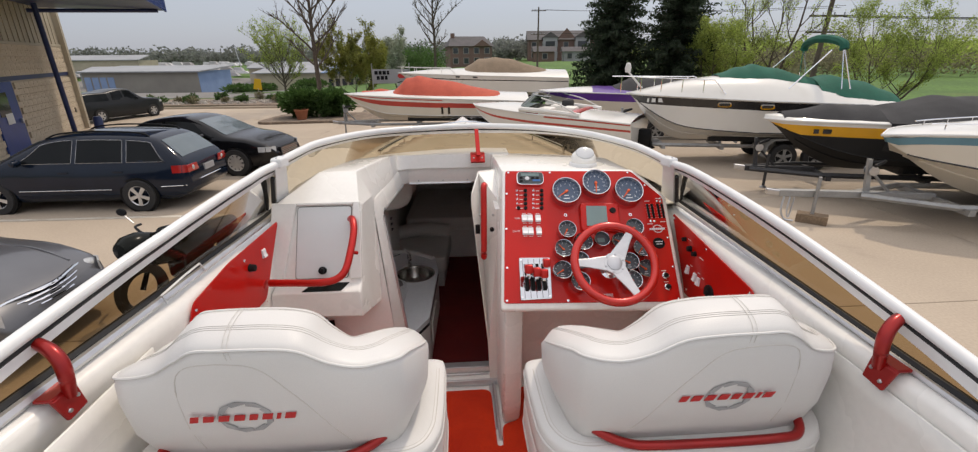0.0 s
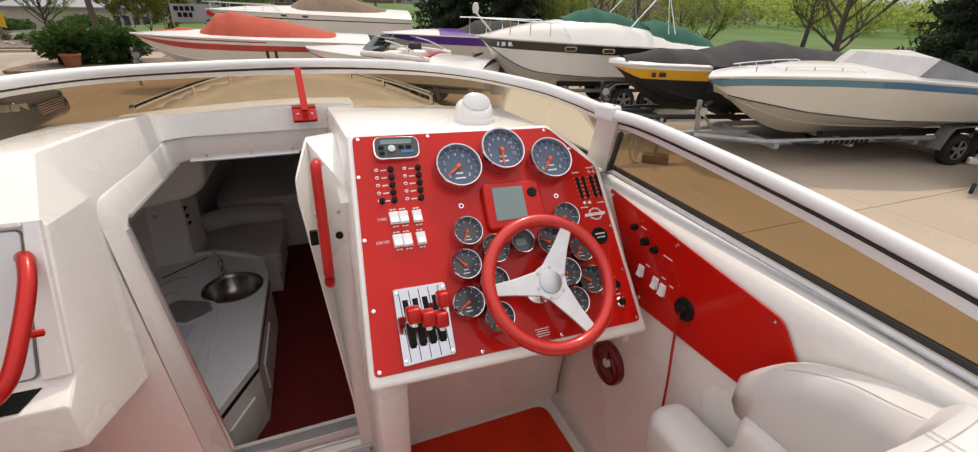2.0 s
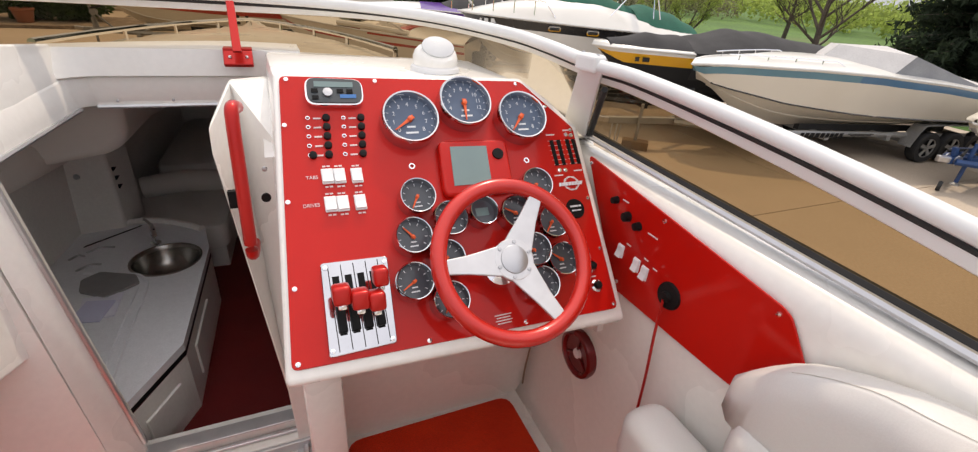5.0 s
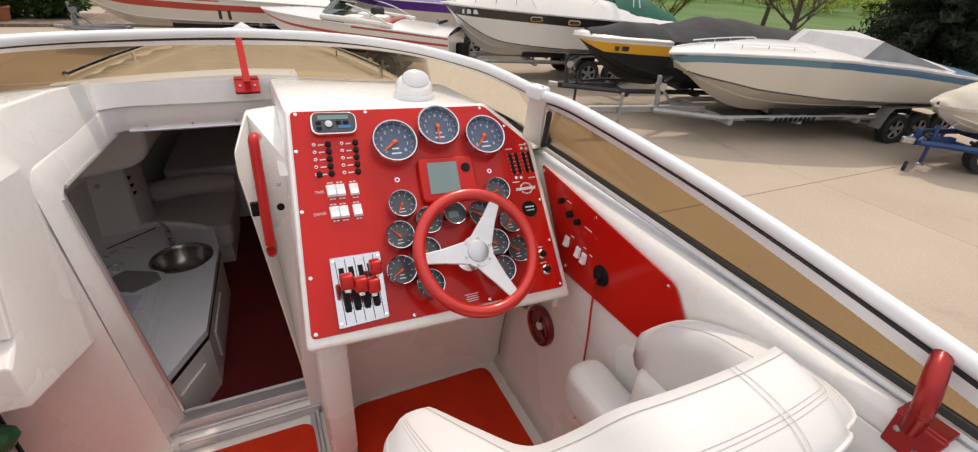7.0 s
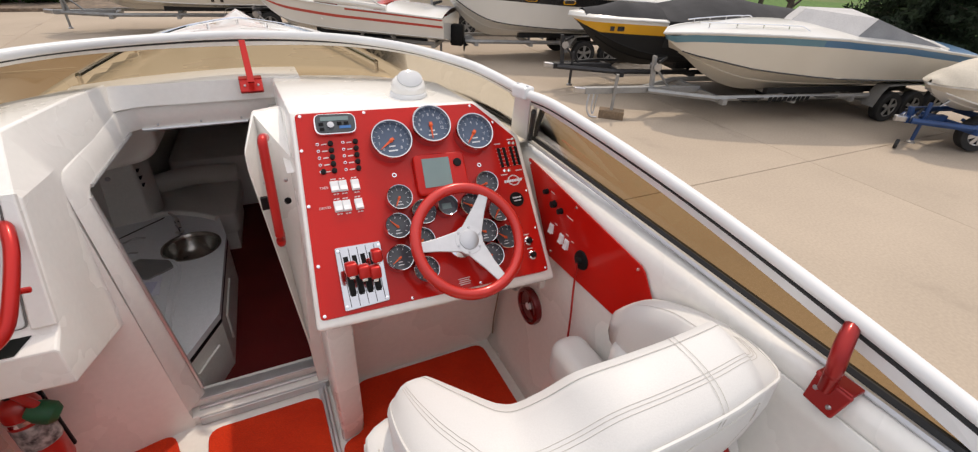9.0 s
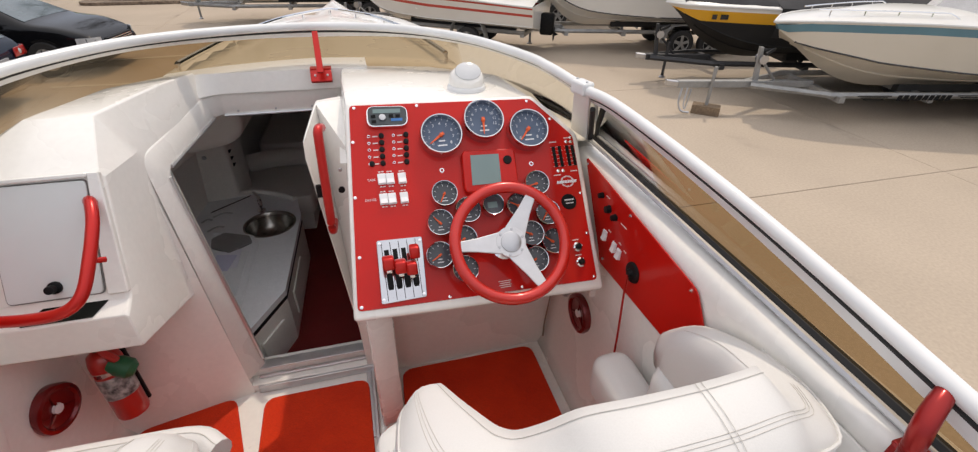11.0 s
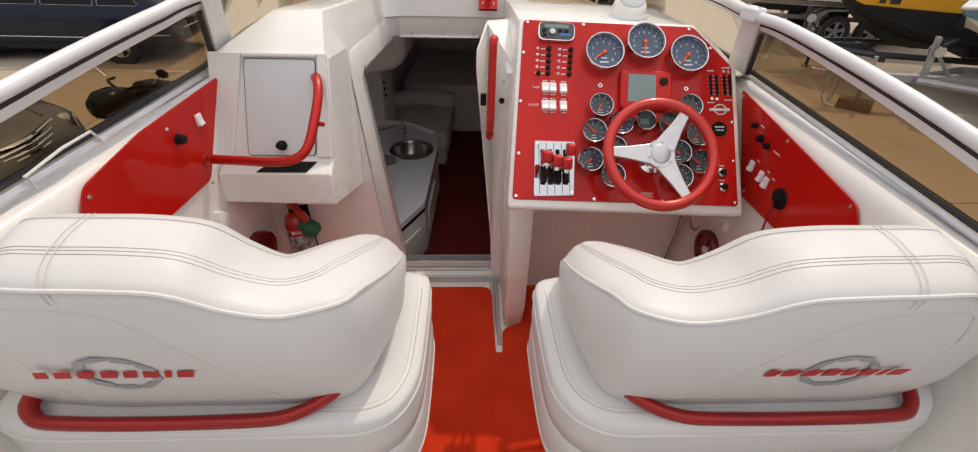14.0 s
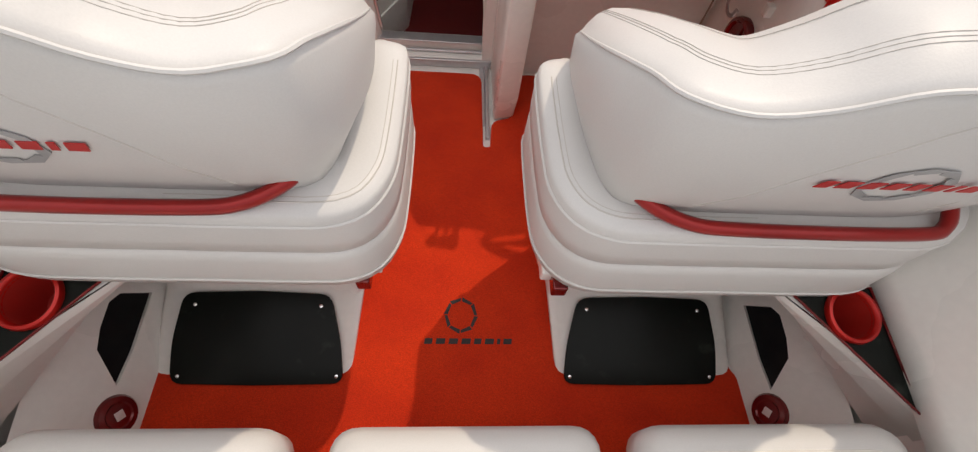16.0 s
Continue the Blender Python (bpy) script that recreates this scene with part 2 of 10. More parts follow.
def loft(rings, cap=True, closed=True, r=0.0):
    """A skin over rings of equally many points."""
    bm = bmesh.new()
    vs = [[bm.verts.new(p) for p in ring] for ring in rings]
    n = len(vs[0])
    for a, b in zip(vs, vs[1:]):
        for i in range(n if closed else n - 1):
            j = (i + 1) % n
            try:
                bm.faces.new((a[i], a[j], b[j], b[i]))
            except ValueError:
                pass
    if cap and closed:
        bm.faces.new(list(reversed(vs[0])))
        bm.faces.new(vs[-1])
    bmesh.ops.recalc_face_normals(bm, faces=bm.faces)
    return cut(bm, r) if r else bm


def spline(points, steps=6, closed=False):
    """Points of a smooth curve through the given ones."""
    pts = [Vector(p) for p in points]
    n = len(pts)
    out = []
    for i in range(n if closed else n - 1):
        if closed:
            p0, p1, p2, p3 = (pts[(i + k) % n] for k in (-1, 0, 1, 2))
        else:
            p1, p2 = pts[i], pts[i + 1]
            p0 = pts[i - 1] if i else p1 * 2 - p2
            p3 = pts[i + 2] if i + 2 < n else p2 * 2 - p1
        for k in range(steps):
            t = k / steps
            out.append(0.5 * (2 * p1 + (p2 - p0) * t + (2 * p0 - 5 * p1 + 4 * p2 - p3) * t * t + (3 * p1 - p0 - 3 * p2 + p3) * t ** 3))
    if not closed:
        out.append(pts[-1])
    return out


def tube(points, r, seg=10, closed=False, flat=1.0, up=(0, 0, 1)):
    """A round rod along points; r a number or one a point."""
    pts = [Vector(p) for p in points]
    n = len(pts)
    rings = []
    for i, p in enumerate(pts):
        a = pts[(i - 1) % n] if closed or i else p
        b = pts[(i + 1) % n] if closed or i < n - 1 else p
        d = (b - a).normalized()
        s = d.cross(Vector(up))
        s = s.normalized() if s.length > 1e-4 else d.orthogonal().normalized()
        u = s.cross(d)
        k = r[i] if isinstance(r, (list, tuple)) else r
        rings.append([p + k * (math.cos(2 * math.pi * j / seg) * s + flat * math.sin(2 * math.pi * j / seg) * u) for j in range(seg)])
    if closed:
        rings.append(rings[0])
        bm = loft(rings, cap=False)
        bmesh.ops.remove_doubles(bm, verts=bm.verts, dist=1e-5)
        return bm
    return loft(rings)


def lathe(profile, m=None, seg=24):
    """Turns (radius, height) pairs round the z axis, then moves the whole by m."""
    rings = [[(max(rr, 1e-4) * math.cos(2 * math.pi * j / seg), max(rr, 1e-4) * math.sin(2 * math.pi * j / seg), h) for j in range(seg)] for rr, h in profile]
    bm = loft(rings, cap=False)
    if m is not None:
        bmesh.ops.transform(bm, matrix=m, verts=bm.verts)
    return bm


def merge(*bms):
    out = bmesh.new()
    tmp = bpy.data.meshes.new("tmp")
    for b in bms:
        b.to_mesh(tmp)
        b.free()
        out.from_mesh(tmp)
    bpy.data.meshes.remove(tmp)
    return out


def reach(ring, c, dx, dy):
    """Distance from c to the ring along a direction."""
    best = 1e9
    for i in range(len(ring)):
        (x0, y0), (x1, y1) = ring[i], ring[(i + 1) % len(ring)]
        ex, ey = x1 - x0, y1 - y0
        den = dx * ey - dy * ex
        if abs(den) < 1e-9:
            continue
        t = ((x0 - c[0]) * ey - (y0 - c[1]) * ex) / den
        u = ((x0 - c[0]) * dy - (y0 - c[1]) * dx) / den
        if t > 0 and -1e-6 <= u <= 1 + 1e-6:
            best = min(best, t)
    return best


def holed(outer, c, r, z, n=40, hole=None, deep=0.0):
    """A flat polygon with a round hole, or with one of the outline given; deep gives the hole walls."""
    corners = list(outer) + list(hole or ())
    angs = sorted([2 * math.pi * i / n - math.pi for i in range(n)] + [math.atan2(y - c[1], x - c[0]) for x, y in corners])
    bm = bmesh.new()
    vo, vi, vd = [], [], []
    for a in angs:
        dx, dy = math.cos(a), math.sin(a)
        far = reach(outer, c, dx, dy)
        near = min(far, reach(hole, c, dx, dy) if hole else r)
        vo.append(bm.verts.new((c[0] + dx * far, c[1] + dy * far, z)))
        vi.append(bm.verts.new((c[0] + dx * near, c[1] + dy * near, z)))
        if deep:
            vd.append(bm.verts.new((c[0] + dx * near, c[1] + dy * near, z - deep)))
    for i in range(len(angs)):
        j = (i + 1) % len(angs)
        bm.faces.new((vo[i], vo[j], vi[j], vi[i]))
        if deep:
            bm.faces.new((vi[i], vi[j], vd[j], vd[i]))
    return bm


def moved(bm, m):
    bmesh.ops.transform(bm, matrix=m, verts=bm.verts)
    return bm


def flipped(bm):
    """Mirrored to the other side of the boat."""
    bmesh.ops.transform(bm, matrix=Matrix.Diagonal((-1, 1, 1, 1)), verts=bm.verts)
    bmesh.ops.reverse_faces(bm, faces=bm.faces)
    return bm


def sheet(fn, nu, nv):
    """A surface fn(u, v) for u, v from 0 to 1."""
    bm = bmesh.new()
    g = [[bm.verts.new(fn(i / nu, j / nv)) for j in range(nv + 1)] for i in range(nu + 1)]
    for i in range(nu):
        for j in range(nv):
            bm.faces.new((g[i][j], g[i + 1][j], g[i + 1][j + 1], g[i][j + 1]))
    return bm


def thick(bm, d):
    bmesh.ops.recalc_face_normals(bm, faces=bm.faces)
    bmesh.ops.solidify(bm, geom=bm.faces, thickness=d)
    return bm


def topped(bm, z):
    """Shift a mesh so that its top lies at z."""
    d = z - max(v.co.z for v in bm.verts)
    for v in bm.verts:
        v.co.z += d
    return bm


def lettering(text, size, m, depth=0.0006):
    """Words in the built-in font, as a bmesh."""
    c = bpy.data.curves.new("text", "FONT")
    c.body, c.size, c.extrude, c.align_x, c.align_y = text, size, depth, "CENTER", "CENTER"
    o = bpy.data.objects.new("text", c)
    scene.collection.objects.link(o)
    me = bpy.data.meshes.new_from_object(o)
    bm = bmesh.new()
    bm.from_mesh(me)
    bpy.data.objects.remove(o)
    bpy.data.meshes.remove(me)
    return moved(bm, m)


def bars(widths, h, gap, m, slant=0.0, depth=0.0012):
    """Writing that is not spelt out: a row of plain bars."""
    bm = bmesh.new()
    total = sum(widths) + gap * (len(widths) - 1)
    x = -total / 2
    for w in widths:
        vs = [bm.verts.new(p) for p in ((x - slant * h / 2, -h / 2, 0), (x + w - slant * h / 2, -h / 2, 0), (x + w + slant * h / 2, h / 2, 0), (x + slant * h / 2, h / 2, 0))]
        f = bm.faces.new(vs)
        ex = bmesh.ops.extrude_face_region(bm, geom=[f])
        bmesh.ops.translate(bm, vec=(0, 0, depth), verts=[v for v in ex["geom"] if isinstance(v, bmesh.types.BMVert)])
        x += w + gap
    return moved(bm, m)


def bar_row(name, widths, h, gap, m, material, parent, label=""):
    """Writing that is not spelt out, each bar a part of its own."""
    x = -(sum(widths) + gap * (len(widths) - 1)) / 2
    for w in widths:
        part(name, bars([w], h, gap, m @ pose(x + w / 2, 0, 0)), material, parent, label)
        x += w + gap


def basis(ex, ey, origin):
    ex, ey = Vector(ex).normalized(), Vector(ey).normalized()
    ez = ex.cross(ey).normalized()
    ey = ez.cross(ex)
    return Matrix(((ex.x, ey.x, ez.x, origin[0]), (ex.y, ey.y, ez.y, origin[1]), (ex.z, ey.z, ez.z, origin[2]), (0, 0, 0, 1)))


# ---- the boat that carries the camera: hull, deck, cockpit shell ----
ZF = 1.38          # cockpit sole
ZC = 1.24          # cabin sole
AFT = -1.15        # aft end of the cockpit


def side_section(y):
    """One side of the cockpit shell, from the sole over the coaming to the gunwale."""
    t = max(0.0, min(1.0, (1.12 - y) / 0.2))
    k = 0.085 * t * t * (3 - 2 * t)          # the side stands further out beside the bench
    return [(0.74 + k, ZF), (0.765 + k, ZF + 0.05), (0.785 + k, 1.75), (0.790 + k * 0.8, 2.06), (0.790 + k * 0.1, 2.225), (0.797, 2.260), (0.812, 2.272), (0.835, 2.277), (0.868, 2.273), (0.90, 2.257), (0.99, 2.19), (1.08, 2.09), (1.14, 1.99), (1.165, 1.90)]


def flare(y, side):
    """The port side stands a little wider towards the stern."""
    return 0.097 * min(1.5, max(0.0, 1.76 - y)) if side < 0 else 0.0


def shell(side):
    ys = [AFT + (1.93 - AFT) * i / 24 for i in range(25)]
    bm = loft([[(side * (x + flare(y, side) * min(1.0, (1.165 - x) / 0.265)), y, z) for x, z in side_section(y)] for y in ys], cap=False, closed=False)
    return thick(bm, 0.012)


for nm, sd in (("wall_port", -1), ("wall_starboard", 1)):
    tagged(part(nm, shell(sd), GEL, smooth="all"), "white gelcoat cockpit side and coaming, smooth and glossy", "boat side", kind="structure")


def arc_in(f):
    """The foot of the windscreen, from starboard over the centre to port (f from 0 to 1)."""
    a = math.pi * f
    c, s = math.cos(a), math.sin(a)
    return Vector((0.865 * math.copysign(abs(c) ** 0.72, c), 1.90 + 0.76 * s ** 0.92, 2.300 + 0.03 * s))


def arc_out(f):
    """The gunwale of the foredeck round to the bow."""
    a = math.pi * f
    c, s = math.cos(a), math.sin(a)
    y = 1.90 + 4.95 * s ** 1.15
    return Vector((1.15 * math.copysign(abs(c) ** 0.55, c), y, 1.95 + 0.09 * min(1, (y - 1.9) / 1.5) - 0.025 * (y - 1.9)))


def crown_edge(y):
    """Half width of the raised foredeck, inside its rolled edge."""
    return float(np.interp(y, (2.4, 2.9, 3.3, 3.8, 4.3, 4.8, 5.4, 6.2), (0.605, 0.585, 0.56, 0.51, 0.42, 0.30, 0.15, 0.02)))


def deck_z(x, y):
    e = crown_edge(y)
    top = 2.325 - 0.066 * (y - 2.65)
    return top + 0.02 * (1 - (x / e) ** 2) if abs(x) < e else top - (abs(x) - e) * 1.7


def foredeck(u, v):
    p, q = arc_in(u), arc_out(u)
    w = v ** (0.70 + 0.65 * math.sin(math.pi * u))
    m = p.lerp(q, v)
    m.z = p.z + (q.z - p.z) * w
    f = max(0.0, min(1.0, (m.y - 2.42) / 0.28))
    m.z += (max(q.z, deck_z(m.x, m.y)) - m.z) * f * f * (3 - 2 * f)
    return m


bm = sheet(foredeck, 60, 14)
tagged(part("foredeck", thick(bm, -0.015), GEL, smooth="all"), "white gelcoat foredeck tapering to the bow", "boat deck", kind="structure")

# hull outside
def hull_section(y):
    if y <= 1.9:
        b = 1.165
    else:
        b = 1.152 * max(0.00002, 1 - ((y - 1.9) / 4.95) ** (2 / 1.15)) ** 0.275 + 0.004
    top = 1.90 if y <= 1.9 else 1.945 + 0.09 * min(1, (y - 1.9) / 1.5) - 0.025 * (y - 1.9)
    rise = max(0.0, (y - 2.2) / 4.6) ** 1.8
    keel = 0.62 + rise * (top - 0.75)
    chine = 1.05 + rise * (top - 1.15)
    keel = min(keel, chine - 0.08)
    half = [(b, top), (b * 0.985, top - 0.06), (b * 0.94, top - (top - chine) * 0.5), (b * 0.86, chine), (b * 0.83, chine - 0.03), (0.0, keel)]
    return [(x, y, z) for x, z in half] + [(-x, y, z) for x, z in reversed(half[:-1])]


ys = [AFT - 0.9 + (6.84 - AFT + 0.9) * i / 40 for i in range(41)]
bm = loft([hull_section(y) for y in ys], cap=False, closed=False)
hull = tagged(part("hull", bm, GEL, smooth=True), "white powerboat hull with a deep vee", "boat hull", kind="structure")
bm = slab([Vector(p) for p in hull_section(ys[0])], (0, 0.03, 0))
part("transom", bm, GEL, hull)
# cockpit aft end and rear deck
tagged(part("wall_aft", box(-1.10, 0.88, AFT - 0.03, AFT, ZF, 2.25, 0.008), GEL), "white gelcoat aft end of the cockpit", "boat wall", kind="structure")
arch = [((u - 0.5) * 2.32, AFT - 0.9, 2.22 - 1.28 * (u - 0.5) ** 2) for u in [k / 12 for k in range(13)]]
part("transom_top", slab([(-1.16, AFT - 0.9, 1.89)] + arch + [(1.16, AFT - 0.9, 1.89)], (0, 0.02, 0)), GEL, hull)
tagged(part("rear_deck", sheet(lambda u, v: ((u - 0.5) * 2.32, AFT - 0.9 + 0.9 * v, 2.22 - 1.28 * (u - 0.5) ** 2), 12, 4), GEL, smooth="all"), "white gelcoat engine cover deck", "boat deck", kind="structure")
tagged(part("floor", box(-1.06, 0.88, AFT, 2.05, ZF - 0.05, ZF, 0), GEL), "white gelcoat cockpit sole", "floor", kind="structure")

# trailer under the hull
tr = thing("boat_trailer", "plain steel trailer carrying the white powerboat", "trailer")
for sx in (-0.75, 0.75):
    part("beam", box(sx - 0.05, sx + 0.05, -1.9, 5.2, 0.46, 0.58, 0.01), STEEL, tr)
    part("bunk", slab([(sx * 0.62, -1.8, 0.58), (sx * 0.84, -1.8, 0.58), (sx * 0.84, -1.8, 0.90), (sx * 0.62, -1.8, 0.80)], (0, 4.6, 0)), RUBBER, tr)
for yy in (-1.7, 0.4, 2.4):
    part("crossbar", box(-0.95, 0.95, yy - 0.04, yy + 0.04, 0.42, 0.50, 0.01), STEEL, tr)
for sx in (-1, 1):
    for yy in (-0.6, 0.2):
        part("wheel", lathe([(0.0, -0.1), (0.30, -0.1), (0.33, -0.06), (0.33, 0.06), (0.30, 0.1), (0.0, 0.1)], pose(sx * 0.98, yy, 0.33, 0, 90, 0), 20), RUBBER, tr, smooth=True)

# bow rail on the foredeck
rail_pts = []
for i in range(41):
    a = -1 + 2 * i / 40
    y = 5.0 - 2.25 * abs(a) ** 1.6
    x = math.copysign(max(0.0, crown_edge(y) - 0.05) if abs(a) > 0.001 else 0.0, a) * min(1.0, abs(a) * 3.0)
    rail_pts.append(Vector((x, y, deck_z(x, y) + 0.06)))
br = thing("bow_rail", "low stainless bow rail round the white foredeck", "boat rail")
part("rail", tube(rail_pts, 0.011, 8), CHROME, br, smooth=True)
for i in range(0, 41, 5):
    p = rail_pts[i]
    part("stanchion", tube([p - Vector((0, 0, 0.10)), p], 0.009, 6), CHROME, br, smooth=True)
# non-slip strips along the foredeck
def strip_at(x, y):
    return Vector((x, y, deck_z(x, y) + 0.004))


for sx in (-0.30, 0.33):
    bm = sheet(lambda u, v: strip_at(sx * (1 - 0.35 * v) + (u - 0.5) * 0.10, 2.72 + 2.0 * v), 2, 14)
    tagged(part("deck_strip", bm, mat("deck_grip", (0.52, 0.50, 0.46), (0.46, 0.44, 0.40), rough=0.9, fine=0.1, bscale=400)), "grey non-slip strip along the white foredeck", "deck strip", kind="structure")

# ---- carpets on the sole ----
def carpet(name, pts, label, m=CARPET, h=0.010):
    bm = slab([(x, y, ZF + 0.001) for x, y in pts], (0, 0, h), 0.003, 1)
    return tagged(part(name, bm, m), label, "carpet", kind="structure")


def rounded(pts, r=0.03, n=4):
    """A polygon in the plane with its corners rounded."""
    out = []
    k = len(pts)
    for i in range(k):
        p, a, b = Vector(pts[i]), Vector(pts[i - 1]), Vector(pts[(i + 1) % k])
        da, db = (a - p), (b - p)
        q = min(r, da.length * 0.45, db.length * 0.45)
        s, e = p + da.normalized() * q, p + db.normalized() * q
        for j in range(n + 1):
            t = j / n
            out.append(tuple(s * (1 - t) ** 2 + p * 2 * t * (1 - t) + e * t * t))
    return out


carpet("carpet_centre", rounded([(-0.338, 1.852), (0.035, 1.852), (0.038, 1.50), (0.062, 1.50), (0.068, 1.62), (0.15, 1.64), (0.165, 1.86), (0.70, 1.86), (0.70, 0.76), (0.715, 0.74), (0.725, 0.10), (-0.80, 0.10), (-0.80, 0.76), (-0.755, 0.80), (-0.70, 1.02), (-0.330, 1.05)], 0.045), "red marine carpet laid on the cockpit sole")
carpet("carpet_port", rounded([(-0.440, 1.885), (-0.375, 1.62), (-0.372, 1.10), (-0.74, 1.10), (-0.74, 1.82)], 0.04), "red marine carpet in the port foot space")
tagged(part("door_track", merge(box(0.046, 0.060, 1.535, 1.90, ZF, ZF + 0.018, 0.003), box(0.028, 0.046, 1.60, 1.90, ZF, ZF + 0.006, 0.002)), ALU_RAW), "thin aluminium door track on the sole", "door track", kind="structure")

# badge woven into the carpet
bg = thing("carpet_badge", "charcoal ring and lettering bars woven into the red carpet", "badge", (-0.03, 0.90, ZF + 0.0112))
bm = bmesh.new()
for i in range(8):
    a0 = 2 * math.pi * i / 8
    ring = [(math.cos(a0 + t * 0.72) * rr * 0.043, math.sin(a0 + t * 0.72) * rr * 0.048) for t, rr in ((0, 0.86), (0.5, 0.80), (1, 0.84), (1, 1.10), (0.5, 1.0), (0, 1.04))]
    bm.faces.new([bm.verts.new((x - 0.03, y + 0.902, ZF + 0.0125)) for x, y in ring])
part("ring", bm, BADGE_DARK, bg)
x = -0.127
for w in (0.024, 0.028, 0.028, 0.028, 0.022, 0.028, 0.010, 0.026):
    part("lettering", bars([w * 0.85], 0.015, 0.004, pose(x + w / 2, 0.830, ZF + 0.0113), 0.15), BADGE_DARK, bg)
    x += w + 0.006

# ---- cabin below the foredeck ----
def cab(name, bm, label, m=GEL_CABIN, smooth=False, cat="cabin wall"):
    return tagged(part(name, bm, m, smooth=smooth), label, cat, kind="structure")


cab("cabin_floor", slab([(-0.90, 2.03, ZC - 0.05), (0.90, 2.03, ZC - 0.05), (0.42, 4.55, ZC - 0.05), (-0.42, 4.55, ZC - 0.05)], (0, 0, 0.05)), "red carpet on the cabin sole, darkened in colour for shade", CARPET_SHADED, cat="floor")
cab("cabin_wall_port", slab([(-0.93, 2.0, ZC), (-0.52, 4.75, 1.40), (-0.52, 4.75, 1.82), (-0.80, 2.62, 1.93), (-0.84, 2.30, 2.10), (-0.93, 2.0, 2.25)], (-0.03, 0, 0)), "cream lined cabin side")
cab("cabin_wall_starboard", slab([(0.93, 2.0, ZC), (0.52, 4.75, 1.40), (0.52, 4.75, 1.82), (0.80, 2.62, 1.93), (0.84, 2.30, 2.10), (0.93, 2.0, 2.25)], (0.03, 0, 0)), "cream lined cabin side")
cab("cabin_wall_bow", slab([(-0.53, 4.75, 1.38), (0.53, 4.75, 1.38), (0.53, 4.75, 1.82), (0.28, 4.75, 2.12), (-0.28, 4.75, 2.12), (-0.53, 4.75, 1.82)], (0, 0.03, 0)), "cream lined forward end of the cabin")
cab("cabin_ceiling", merge(slab([(-0.56, 2.46, 2.262), (0.56, 2.46, 2.262), (0.28, 4.76, 2.11), (-0.28, 4.76, 2.11)], (0, 0, 0.015)), *[slab([(k * 0.55, 2.46, 2.264), (k * 0.275, 4.76, 2.112), (k * 0.525, 4.76, 1.812), (k * 0.81, 2.46, 1.99)], (0, 0, 0.015)) for k in (-1, 1)]), "cream lined cabin headliner", cat="ceiling")
cab("cabin_wall_helm", box(0.10, 0.93, 2.02, 2.06, ZC, 2.26), "cream lined back of the helm bulkhead")
# padded panels and berths
pan = thing("cabin_pad", "cream padded locker panel on the cabin side", "padded panel", (-0.86, 3.0, 1.7))
part("panel", slab([(-0.885, 2.55, 1.62), (-0.80, 3.25, 1.62), (-0.80, 3.25, 2.02), (-0.885, 2.55, 2.02)], (0.05, 0, 0), 0.015), VINYL_SHADE, pan)
for i in range(3):
    part("button", box(-0.76, -0.745, 3.17, 3.20, 1.86 - i * 0.06, 1.88 - i * 0.06, 0.002), BLACK, pan)
pan = thing("cabin_bolster", "cream padded bolster under the headliner", "padded panel", (-0.8, 3.0, 2.1))
part("bolster", tube(spline([(-0.73, 2.42, 2.05), (-0.66, 3.0, 2.00), (-0.55, 3.9, 1.93), (-0.42, 4.6, 1.88)]), 0.075, 12), VINYL_SHADE, pan, smooth=True)
for nm, lab, ring in (("berth_cushion", "cream vinyl berth cushion forward in the cabin", [(-0.55, 3.75), (0.55, 3.75), (0.50, 4.7), (-0.50, 4.7)]),):
    b = thing(nm, lab, "cushion", (0, 4.4, 1.6))
    part("cushion", slab([(x, y, 1.50) for x, y in rounded(ring, 0.1)], (0, 0, 0.12), 0.03), VINYL_SHADE, b, smooth=True)
    part("base", slab([(x * 0.97, y + 0.03, 1.40) for x, y in ring], (0, 0, 0.099)), GEL_CABIN, b)
    part("riser", box(-0.50, 0.50, 3.79, 3.82, ZC, 1.40), GEL_CABIN, b)
b = thing("cabin_bench", "cream moulded cabin seat beside the galley", "seat", (-0.3, 3.4, 1.4))
part("seat_pad", slab([(x, y, 1.36) for x, y in rounded([(-0.62, 3.25), (-0.20, 3.20), (-0.16, 3.72), (-0.62, 3.72)], 0.06)], (0, 0, 0.13), 0.04), VINYL_SHADE, b, smooth=True)
part("seat_base", slab([(-0.60, 3.27, ZC), (-0.22, 3.24, ZC), (-0.19, 3.70, ZC), (-0.60, 3.70, ZC)], (0, 0, 0.125)), GEL_CABIN, b)
part("back_roll", tube(spline([(-0.60, 3.66, 1.53), (-0.40, 3.68, 1.55), (-0.18, 3.70, 1.52)]), 0.06, 12), VINYL_SHADE, b, "cream rolled back edge", smooth=True)
cab("cabin_hatch", box(-0.22, 0.10, 3.05, 3.40, 2.212, 2.226, 0.004), "dark smoked deck hatch in the headliner", BLACK, cat="hatch")
